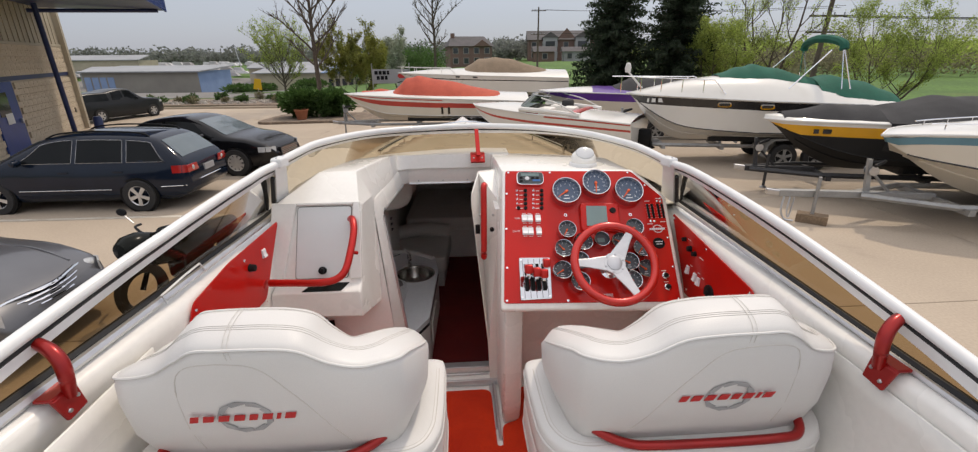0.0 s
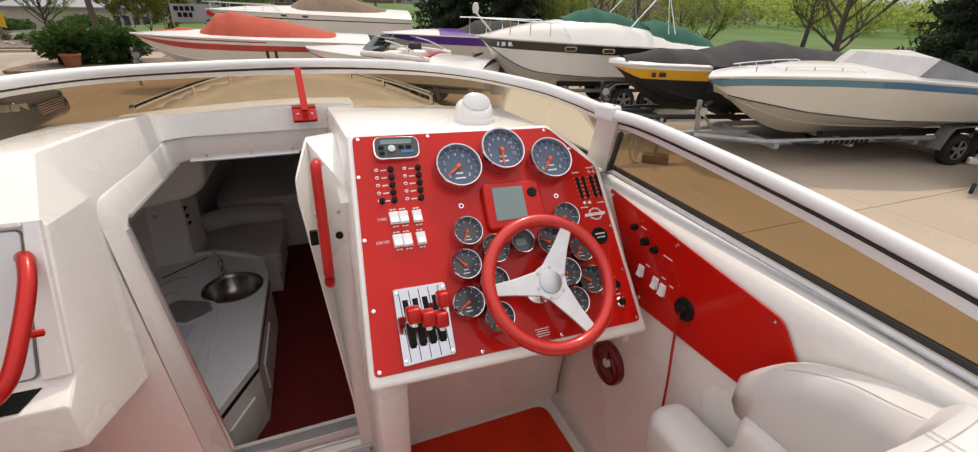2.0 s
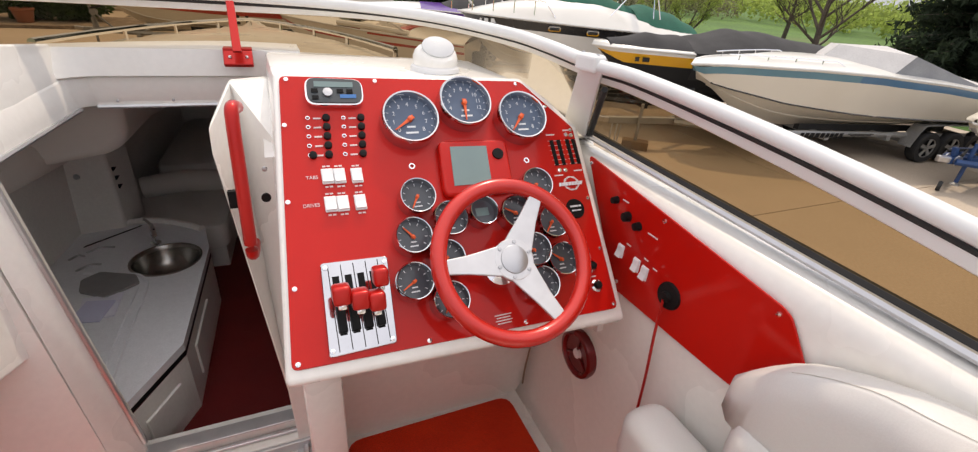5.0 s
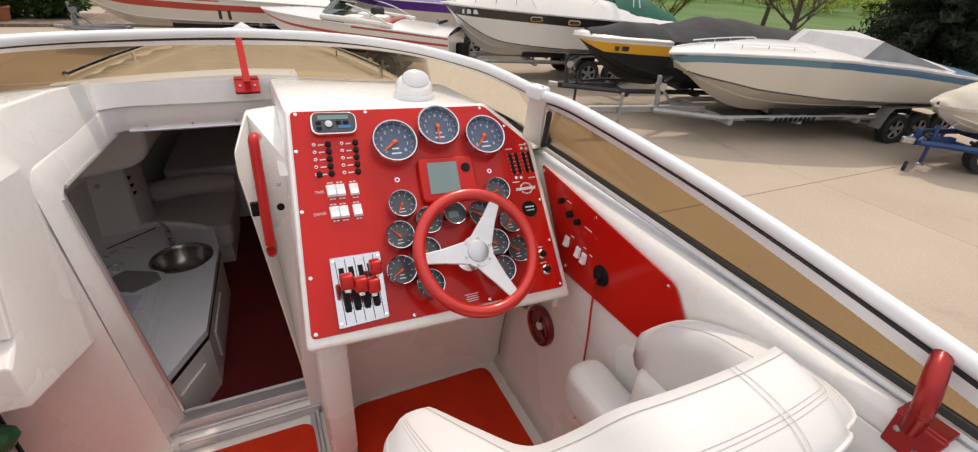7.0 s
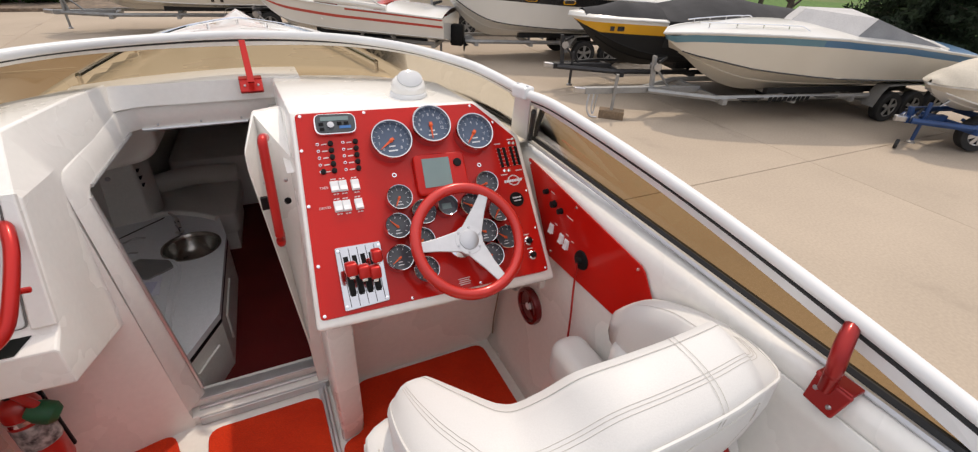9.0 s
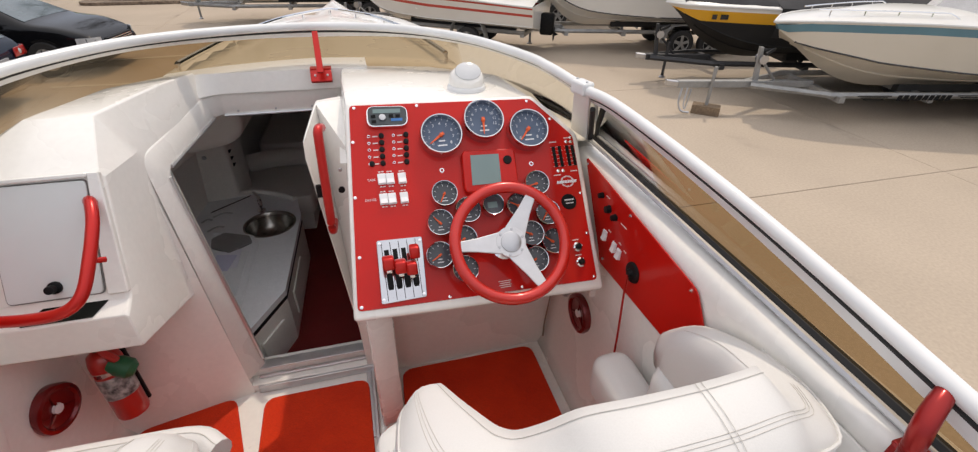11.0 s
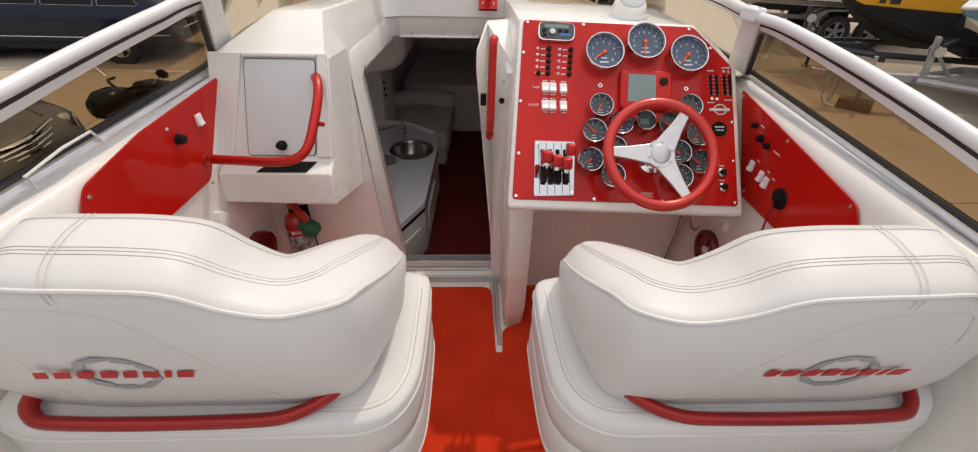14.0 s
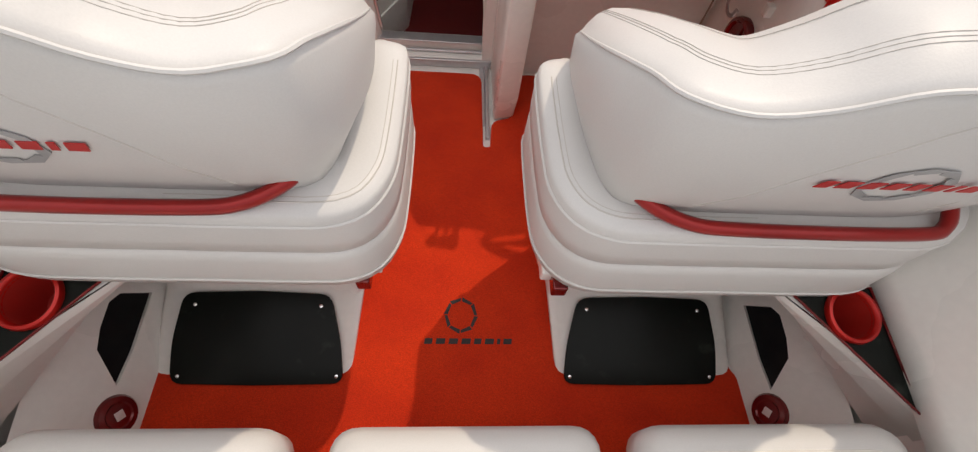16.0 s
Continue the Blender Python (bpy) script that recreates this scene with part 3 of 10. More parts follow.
# galley counter with a sink
gl = thing("galley_counter", "pale galley counter with an oval steel sink and white cabinet", "counter", (-0.6, 2.7, ZC))
top = [(-0.86, 2.06), (-0.40, 2.06), (-0.275, 2.30), (-0.245, 2.93), (-0.275, 3.12), (-0.50, 3.26), (-0.84, 3.20)]
SX, SY = -0.395, 2.87
part("worktop", topped(thick(holed(top, (SX, SY), 0.118, 1.528, 48), 0.028), 1.528), COUNTER, gl)
part("edge_strip", topped(thick(holed(top, (SX, SY), 0.124, 1.499, 48), 0.017), 1.4995), BLACK, gl)
part("cabinet", loft([[(x * 0.985 - 0.005, y, ZC + h) for x, y in top] for h in (0.0, 0.240)], cap=False), GEL_CABIN, gl)
part("cabinet_door", slab([(-0.372, 2.105, 1.30), (-0.302, 2.240, 1.30), (-0.302, 2.240, 1.42), (-0.372, 2.105, 1.42)], (0.009, -0.005, 0), 0.002), GEL_CABIN, gl)
part("cabinet_door", slab([(-0.271, 2.40, 1.30), (-0.258, 2.68, 1.30), (-0.258, 2.68, 1.43), (-0.271, 2.40, 1.43)], (0.008, 0, 0), 0.002), GEL_CABIN, gl)
SINK = mat("brushed_sink_steel", (0.42, 0.40, 0.37), (0.34, 0.325, 0.30), rough=0.26, metal=1.0, scale=10, fine=0.06, bscale=160)
part("sink", lathe([(0.130, 0.001), (0.129, 0.005), (0.122, 0.006), (0.117, 0.002), (0.113, -0.012), (0.103, -0.050), (0.080, -0.082), (0.045, -0.096), (0.0, -0.099)], pose(SX, SY, 1.5282), 40), SINK, gl, "brushed steel sink bowl", smooth=True)
part("drain", lathe([(0, 0.0), (0.022, 0.0), (0.020, 0.003), (0.012, 0.0015), (0, 0.0015)], pose(SX, SY, 1.4305), 16), CHROME, gl, smooth=True)
part("faucet", tube(spline([(-0.452, 3.02, 1.53), (-0.455, 3.022, 1.585), (-0.450, 3.010, 1.622), (-0.438, 2.975, 1.622), (-0.432, 2.945, 1.598)]), 0.009, 8), CHROME, gl, "chrome tap", smooth=True)
part("tap_base", lathe([(0.022, 0), (0.021, 0.006), (0.013, 0.010), (0, 0.010)], pose(-0.452, 3.02, 1.5285), 16), CHROME, gl, smooth=True)
part("tap_lever", tube([(-0.452, 3.02, 1.622), (-0.475, 3.04, 1.640)], 0.006, 8), CHROME, gl, smooth=True)
part("burner_cover", slab([(x, y, 1.5295) for x, y in rounded([(-0.653, 2.775), (-0.602, 2.821), (-0.479, 2.765), (-0.457, 2.703), (-0.55, 2.635), (-0.640, 2.695)], 0.012, 3)], (0, 0, 0.010), 0.002), mat("smoked_cover", (0.27, 0.265, 0.26), (0.23, 0.225, 0.22), rough=0.45, scale=20), gl, "flat grey cover")
part("tray_ridge", tube(spline([(-0.66, 2.84, 1.529), (-0.51, 2.790, 1.529), (-0.453, 2.745, 1.529), (-0.432, 2.66, 1.529), (-0.440, 2.451, 1.529), (-0.446, 2.10, 1.529)], 4), 0.007, 6), COUNTER, gl, smooth=True)
part("tray_ridge", tube(spline([(-0.462, 2.68, 1.528), (-0.472, 2.451, 1.528), (-0.478, 2.10, 1.528)], 4), 0.005, 6), COUNTER, gl, smooth=True)
part("slot", slab([(-0.712, 3.055, 1.5285), (-0.706, 3.068, 1.5285), (-0.533, 3.214, 1.5285), (-0.539, 3.203, 1.5285)], (0, 0, 0.003)), BLACK, gl, "dark slot")
for k, (x0, y0, x1, y1) in enumerate(((-0.690, 3.005, -0.600, 3.028), (-0.737, 2.960, -0.690, 2.976), (-0.690, 2.862, -0.618, 2.893))):
    part("groove", tube(spline([(x0, y0, 1.529), ((x0 + x1) / 2, (y0 + y1) / 2 + 0.022, 1.529), (x1, y1, 1.529)], 5), 0.005, 6), STEEL, gl, smooth=True)
part("splash_rim", tube(spline([(-0.84, 3.185, 1.535), (-0.66, 3.225, 1.538), (-0.50, 3.240, 1.538), (-0.36, 3.165, 1.538), (-0.285, 3.10, 1.535)], 5), 0.016, 8), GEL_CABIN, gl, smooth=True)
bk = thing("booklet", "white printed leaflets lying on the galley counter", "leaflet", (-0.55, 2.58, 1.53))
part("leaflet", slab([(-0.617, 2.652, 1.5288), (-0.500, 2.660, 1.5288), (-0.500, 2.518, 1.5288), (-0.610, 2.510, 1.5288)], (0, 0, 0.005)), mat("paper", (0.80, 0.80, 0.88), rough=0.8), bk)
part("leaflet", slab([(-0.600, 2.625, 1.5342), (-0.512, 2.605, 1.5342), (-0.535, 2.490, 1.5342), (-0.625, 2.508, 1.5342)], (0, 0, 0.004)), mat("paper_blue", (0.66, 0.66, 0.82), rough=0.8), bk)
sf = thing("cabin_soffit", "cream padded soffit hanging from the headliner above the galley", "padded panel", (-0.58, 2.9, 2.1))
part("pad", slab([(-0.72, 2.75, 1.975), (-0.60, 2.75, 1.995), (-0.43, 2.75, 2.025), (-0.375, 2.75, 2.075), (-0.37, 2.75, 2.225), (-0.54, 2.75, 2.205), (-0.66, 2.75, 2.085)], (0.02, 0.62, -0.02), 0.035, 4), VINYL_SHADE, sf, smooth=True)
lk = thing("cabin_locker", "cream moulded locker with dark vents behind the galley", "locker", (-0.7, 3.28, 1.7))
part("body", slab([(-0.86, 3.17, 1.50), (-0.59, 3.215, 1.50), (-0.55, 3.40, 1.50), (-0.86, 3.40, 1.50)], (0, 0, 0.40), 0.015, 3), GEL_CABIN, lk, smooth=True)
LV = basis((0.211, 0.977, 0), (0, 0, 1), (-0.5865, 3.235, 1.80))
for i in range(3):
    part("vent", moved(slab([(0, -0.010, 0), (0.030, 0.0, 0), (0, 0.010, 0)], (0, 0, 0.006)), LV @ pose(0.004 * i, -0.042 * i, 0)), BLACK, lk, "dark triangular vent")
part("catch", lathe([(0, 0), (0.012, 0), (0.010, 0.006), (0, 0.007)], pose(-0.70, 3.195, 1.79, 90, 0, 0), 12), STEEL, lk)

# ---- bulkhead, companionway frame, sill ----
tagged(part("bulkhead_port", slab([(-0.82, 1.80, ZF), (-0.378, 1.898, ZF), (-0.452, 1.938, 2.20), (-0.82, 1.86, 2.20)], (0, 0.03, 0)), GEL), "white gelcoat bulkhead under the port console", "boat wall", kind="structure")
inner = [(-0.335, 1.965, 1.447), (-0.426, 2.010, 2.235), (-0.422, 2.035, 2.259), (-0.382, 2.435, 2.259), (-0.350, 2.462, 2.259), (-0.02, 2.462, 2.259), (0.10, 2.462, 2.259)]
outer = [(-0.385, 1.900, 1.447), (-0.455, 1.942, 2.300), (-0.450, 1.970, 2.328), (-0.396, 2.410, 2.338), (-0.352, 2.448, 2.341), (-0.02, 2.448, 2.341), (0.10, 2.448, 2.341)]
rim = [(x - 0.006, y + 0.050, z + 0.010) for x, y, z in outer]
back = [(x - 0.010, y + 0.045, z + 0.014) for x, y, z in inner]
bm = loft([list(q) for q in zip(inner, outer, rim, back)], r=0.006)
tagged(part("door_frame", bm, GEL, smooth=True), "white moulded companionway frame round the cabin entrance", "door frame", kind="structure")
# dash-top moulding in front of the hatch, up to the windscreen
def dash_top(u, v):
    x = -0.50 + 0.68 * u
    a, b, c = (x, 2.432 if x > -0.35 else 2.432 - (-0.35 - x) * 0.7, 2.345), (x, 2.440, 2.415), (x, 2.60 - 0.35 * x * x, 2.418 - 0.02 * abs(x))
    return a if v == 0 else (b if v == 0.5 else c)


bm = sheet(dash_top, 16, 2)
tagged(part("dash_moulding", thick(bm, 0.012), GEL, smooth=True), "white moulding between cabin hatch and windscreen", "boat moulding", kind="structure")
def shelf_behind_glass(x0, x1):
    Y0 = 1.86 if x1 > 0 else 1.90

    def fn(u, v):
        x = x0 + ((x1 if x1 > 0 else -0.463 + 0.084 * v) - x0) * u
        c = min(1.0, abs(x) / 0.865) ** (1 / 0.72)
        yg = 1.90 + 0.76 * max(0.0, 1 - c * c) ** 0.46 - 0.005
        return (x, Y0 + (yg - Y0) * v, 2.296 + 0.025 * v * (1 - c))
    return sheet(fn, 10, 6)


for nm, x0, x1 in (("shelf_port", -0.86, -0.40), ("shelf_starboard", 0.06, 0.86)):
    tagged(part(nm, shelf_behind_glass(x0, x1), GEL, smooth="all"), "white moulded shelf under the windscreen", "boat moulding", kind="structure")
sill = thing("door_sill", "white cabin door sill with aluminium tracks", "door sill", (-0.16, 1.95, ZF), kind="structure")
part("step", box(-0.40, 0.085, 1.90, 2.04, ZF, ZF + 0.035, 0.006), GEL, sill)
part("riser", box(-0.385, 0.075, 1.945, 1.985, ZF + 0.035, 1.448, 0.004), GEL, sill)
part("track", box(-0.36, 0.07, 1.888, 1.90, ZF + 0.002, ZF + 0.034, 0.003), ALU_RAW, sill)
part("track", box(-0.36, 0.07, 1.925, 1.940, ZF + 0.036, ZF + 0.046, 0.003), ALU_RAW, sill)
part("track", box(-0.35, 0.065, 1.940, 1.985, 1.449, 1.454, 0.002), ALU_RAW, sill)
for i, (a, b) in enumerate((((-0.350, 2.460, 2.258), (-0.02, 2.460, 2.258)), ((-0.335, 1.963, 1.487), (-0.426, 2.008, 2.235)), ((-0.422, 2.035, 2.257), (-0.382, 2.435, 2.257)))):
    tagged(part("door_channel", tube([a, b], 0.006, 6), ALU_RAW), "thin aluminium channel along the cabin entrance", "door channel", kind="structure")
part("screw", merge(*[lathe([(0.0, -0.002), (0.004, -0.002), (0.004, 0.0015), (0.0, 0.003)], pose(-0.30 + 0.13 * i, 2.450, 2.275, 90, 0, 0), 8) for i in range(3)]), STEEL, sill)

# sliding cabin door, pushed open beside the helm
cd = thing("cabin_door", "white cabin door slid open beside the helm", "door", (0.03, 1.93, 1.5))
bm = slab([(0.075, 1.90, 1.40), (0.035, 1.90, 1.40), (0.028, 1.905, 1.60), (-0.037, 1.915, 2.29), (-0.036, 1.93, 2.34), (0.0, 2.10, 2.395), (0.085, 2.12, 2.40), (0.085, 1.93, 2.30)], (0.0, 0.03, 0.0), 0.006)
part("door_panel", bm, GEL, cd)
hp = spline([(0.022, 1.915, 2.385), (0.016, 1.885, 2.392), (0.014, 1.868, 2.37), (0.012, 1.845, 2.25), (0.010, 1.83, 2.12), (0.010, 1.845, 2.086), (0.012, 1.90, 2.084)], 5)
part("handle", tube(hp, 0.013, 10), RED_TUBE, cd, "red anodised grab handle", smooth=True)
part("latch", box(-0.022, -0.002, 1.892, 1.905, 2.175, 2.215, 0.002), BLACK, cd, "black latch plate")
part("lock", lathe([(0, 0), (0.010, 0), (0.010, 0.006), (0.0, 0.007)], pose(0.050, 1.905, 2.19, 90, 0, 0), 12), BLACK, cd, "black round lock")
for hx, hz in ((0.055, 2.255), (0.0, 2.255)):
    part("bolt", lathe([(0, 0), (0.006, 0), (0.005, 0.004), (0.0, 0.005)], pose(hx, 1.906, hz, 90, 0, 0), 10), STEEL, cd)

# ---- windscreen ----
ws = thing("windscreen", "low wraparound windscreen with white frame and bronze tint", "windscreen", (0, 2.0, 2.3))
half = [(0.735, 1.76, 2.503), (0.70, 1.90, 2.520), (0.655, 2.03, 2.531), (0.52, 2.25, 2.543), (0.30, 2.44, 2.547)]
half_port = [(-0.30, 2.44, 2.552), (-0.518, 2.25, 2.562), (-0.664, 2.03, 2.560), (-0.718, 1.90, 2.547), (-0.746, 1.76, 2.537)]
front = spline(half + [(0, 2.52, 2.548)] + half_port, 6)
side_r = spline([(0.737, 1.75, 2.500), (0.770, 1.60, 2.493), (0.801, 1.20, 2.453), (0.834, 0.80, 2.386), (0.869, 0.40, 2.300), (0.885, 0.22, 2.268)], 6)


def foot_side(p):
    return Vector((0.846, p.y + 0.13 * max(0, min(1, (p.y - 0.5) / 1.2)), 2.266 + 0.024 * p.y))


def foot_front(p):
    best = min((arc_in(i / 120) for i in range(121)), key=lambda q: abs(math.atan2(q.x, q.y - 1.6) - math.atan2(p.x * 1.08, p.y - 1.6)))
    return best


def frame_run(rail, foot, closed_name, side=1):
    rail = [Vector(p) for p in rail]
    feet = [foot(p) for p in rail]
    if side < 0:
        rise = lambda y: float(np.interp(y, (0.2, 0.8, 1.2, 1.6, 1.76), (0.012, 0.013, 0.011, 0.020, 0.034)))
        rail = [Vector((-p.x - 0.007 - flare(p.y, -1), p.y, p.z + rise(p.y))) for p in rail]
        feet = [Vector((-p.x - flare(p.y, -1), p.y, p.z + 0.010)) for p in feet]
    ins = []
    for p, q in zip(rail, feet):
        d = (q - p).normalized()
        ins.append(d)
    part("top_rail", tube(rail, 0.0145, 10), ALU, ws, "white top rail", smooth=True)
    part("seal", tube([p + d * 0.0195 - Vector((0, 0.004, 0)) for p, d in zip(rail, ins)], 0.0075, 6), RUBBER, ws, "black rubber seal", smooth=True)
    part("inner_band", loft([[p + d * 0.024 + n * 0.007, p + d * 0.050 + n * 0.007, p + d * 0.050 - n * 0.004, p + d * 0.024 - n * 0.004] for p, d, n in zip(rail, ins, [Vector((-side * 0.75, -0.25, 0.4)) if closed_name == "side" else Vector((-p.x, -0.9, 0.3)).normalized() for p in rail])]), ALU, ws, "white inner rail")
    top = [p + d * 0.03 for p, d in zip(rail, ins)]
    bm = loft([[a, b] for a, b in zip(top, feet)], cap=False, closed=False)
    g = part("pane", bm, BRONZE, ws, "bronze tinted pane", smooth="all")
    g.visible_shadow = False
    part("lower_seal", tube([q + Vector((0, 0, 0.004)) for q in feet], 0.010, 6), RUBBER, ws, "black lower seal", smooth=True)
    if closed_name == "side":
        part("lower_trim", tube([q + Vector((-side * 0.017, 0, -0.006 if side < 0 else 0.0)) for q in feet], 0.011 if side < 0 else 0.007, 6), ALU_RAW, ws, "grey lower trim", smooth=True)


frame_run(front, foot_front, "front")
frame_run(side_r, foot_side, "side", 1)
frame_run(side_r, foot_side, "side", -1)
for sd in (1, -1):
    up = 0.0 if sd > 0 else 0.033
    a, b = Vector((sd * (0.738 + up * 0.3), 1.75, 2.492 + up)), Vector((sd * 0.815, 1.885, 2.312))
    w = Vector((-sd * 0.012, 0.026, 0.006))
    n = Vector((-sd * 0.012, -0.010, 0.002))
    part("post", slab([a + w, a - w, b - w * 1.25, b + w * 1.25], n, 0.003), ALU, ws, "white corner post")
    part("post_seal", tube([a - w * 1.25 + Vector((0, -0.004, -0.03)), b - w * 1.5], 0.008, 6), RUBBER, ws, "black post seal")
    part("joint_cap", moved(box(-0.021, 0.021, -0.030, 0.030, -0.019, 0.019, 0.009, 3), pose(sd * (0.735 + up * 0.3), 1.757, 2.503 + up, 0, 0, sd * 14)), ALU, ws, "white rail joint")
    for dy in (-0.02, 0.022):
        part("rivet", lathe([(0, 0), (0.0045, 0), (0.003, 0.003), (0, 0.0035)], pose(sd * (0.733 + up * 0.3 - dy * 0.2), 1.757 + dy, 2.5215 + up), 8), STEEL, ws)
# centre brace
cb = thing("windscreen_brace", "red flat brace between windscreen rail and dash moulding", "brace", (0.015, 2.4, 2.41))
part("strap", slab([(0.003, 2.475, 2.535), (0.023, 2.475, 2.535), (0.028, 2.365, 2.418), (0.006, 2.365, 2.418)], (0, -0.008, 0.006), 0.002), RED_TUBE, cb)
part("foot", slab([(-0.022, 2.425, 2.408), (0.052, 2.425, 2.408), (0.052, 2.395, 2.375), (-0.022, 2.395, 2.375)], (0, -0.012, 0.010), 0.003), RED_TUBE, cb)
part("foot_plate", box(-0.022, 0.052, 2.415, 2.45, 2.415, 2.423, 0.002), RED_TUBE, cb)
for sx in (-0.005, 0.037):
    part("bolt", lathe([(0, 0), (0.005, 0), (0.004, 0.003), (0, 0.004)], pose(sx, 2.398, 2.402, 50, 0, 0), 8), STEEL, cb)
# grab handles at the side rails
for sd in (1, -1):
    gh = thing("handrail", "curved red grab handle bolted to the coaming", "grab handle", (sd * 0.79, 0.78, 2.26), group="coaming handles")
    off = pose(0.004, 0.0, 0.0) if sd > 0 else pose(-flare(0.82, -1), 0.045, 0.0)
    hp = spline([(0.781, 0.772, 2.272), (0.776, 0.772, 2.312), (0.782, 0.779, 2.344), (0.802, 0.789, 2.366), (0.832, 0.800, 2.378)], 6)
    part("grip", moved(tube([(sd * p.x, p.y, p.z) for p in hp], [0.0115 + 0.0025 * math.sin(i / len(hp) * 3.1) for i in range(len(hp))], 12), off), RED_GRIP, gh, smooth=True)
    q = slab([(0.782, 0.733, 2.286), (0.782, 0.794, 2.288), (0.768, 0.791, 2.240), (0.768, 0.741, 2.236)], (0.009, 0, 0), 0.003)
    part("bracket", moved(q if sd > 0 else flipped(q), off), RED_GRIP, gh, "red metallic angle bracket")
    q = box(0.784, 0.820, 0.735, 0.796, 2.282, 2.290, 0.003)
    part("bracket_top", moved(q if sd > 0 else flipped(q), off), RED_GRIP, gh)
    for yy, zz in ((0.752, 2.252), (0.782, 2.266)):
        part("bolt", lathe([(0, 0), (0.005, 0), (0.004, 0.003), (0, 0.004)], off @ pose(sd * (0.768 + (zz - 2.236) * 0.28), yy, zz, 0, -90 * sd, 0), 8), STEEL, gh)


# ---- helm console ----
DM = basis((1, 0, 0), (0, 0.697, 0.717), (0, 1.742, 2.286))


def dpt(u, v, w=0.0):
    return DM @ Vector((u, v, w))


hc = thing("helm_console", "white helm console with a red dash panel full of chrome gauges", "console", (0.4, 1.8, ZF))
face = [(0.094, 0.238), (0.640, 0.224), (0.700, 0.165), (0.762, 0.086), (0.742, -0.385), (0.050, -0.360)]
bm = slab([dpt(u, v, 0.0) for u, v in face], DM.to_3x3() @ Vector((0, 0, -0.035)), 0.012, 3)
part("face_frame", bm, GEL, hc, smooth=True)
# body behind the face: top, sides
sec0 = [dpt(0.094, 0.236, -0.02), dpt(0.640, 0.222, -0.02), dpt(0.700, 0.163, -0.02), dpt(0.760, 0.086, -0.02), dpt(0.742, -0.36, -0.034), dpt(0.055, -0.335, -0.034)]
sec1 = [Vector((0.085, 2.20, 2.440)), Vector((0.60, 2.16, 2.440)), Vector((0.70, 2.05, 2.40)), Vector((0.775, 1.98, 2.32)), Vector((0.770, 1.90, 1.98)), Vector((0.070, 1.90, 1.98))]
sec2 = [Vector((0.085, 2.52, 2.405)), Vector((0.42, 2.46, 2.40)), Vector((0.62, 2.26, 2.37)), Vector((0.75, 2.05, 2.31)), Vector((0.770, 1.96, 1.98)), Vector((0.070, 1.96, 1.98))]
bm = loft([sec0, sec1, sec2], r=0.014)
part("body", bm, GEL, hc, smooth=True)
part("knee_wall", slab([(0.07, 1.88, ZF), (0.79, 1.88, ZF), (0.79, 1.86, 2.0), (0.07, 1.86, 2.0)], (0, 0.03, 0)), GEL, hc)
part("leg", slab([(0.072, 1.90, ZF), (0.072, 1.625, ZF), (0.078, 1.60, 1.50), (0.074, 1.58, 2.02), (0.074, 1.90, 2.02)], (0.075, 0.02, 0), 0.012), GEL, hc, smooth=True)
part("red_panel", slab([dpt(u, v, 0.001) for u, v in rounded([(0.106, 0.223), (0.632, 0.208), (0.742, 0.080), (0.724, -0.356), (0.063, -0.336)], 0.012)], DM.to_3x3() @ Vector((0, 0, 0.004)), 0.001, 1), RED_PANEL, hc, "glossy red dash panel")
screw = lathe([(0.0, 0.0), (0.0052, 0.0), (0.0045, 0.0025), (0.0, 0.0035)], None, 8)
screw_me = bpy.data.meshes.new("screw")
screw.to_mesh(screw_me)
screw.free()
screw_me.materials.append(CHROME)


def add_screw(parent, m):
    o = new("screw", screw_me)
    o.matrix_world = m
    o.parent = parent
    o.matrix_parent_inverse = parent.matrix_basis.inverted()
    return o


for u, v in ((0.118, 0.214), (0.29, 0.209), (0.46, 0.204), (0.618, 0.200), (0.68, 0.138), (0.732, 0.074), (0.728, -0.10), (0.722, -0.22), (0.716, -0.346), (0.50, -0.342), (0.30, -0.336), (0.074, -0.327), (0.084, -0.20), (0.092, -0.04), (0.104, 0.115)):
    add_screw(hc, DM @ pose(u, v, 0.005))


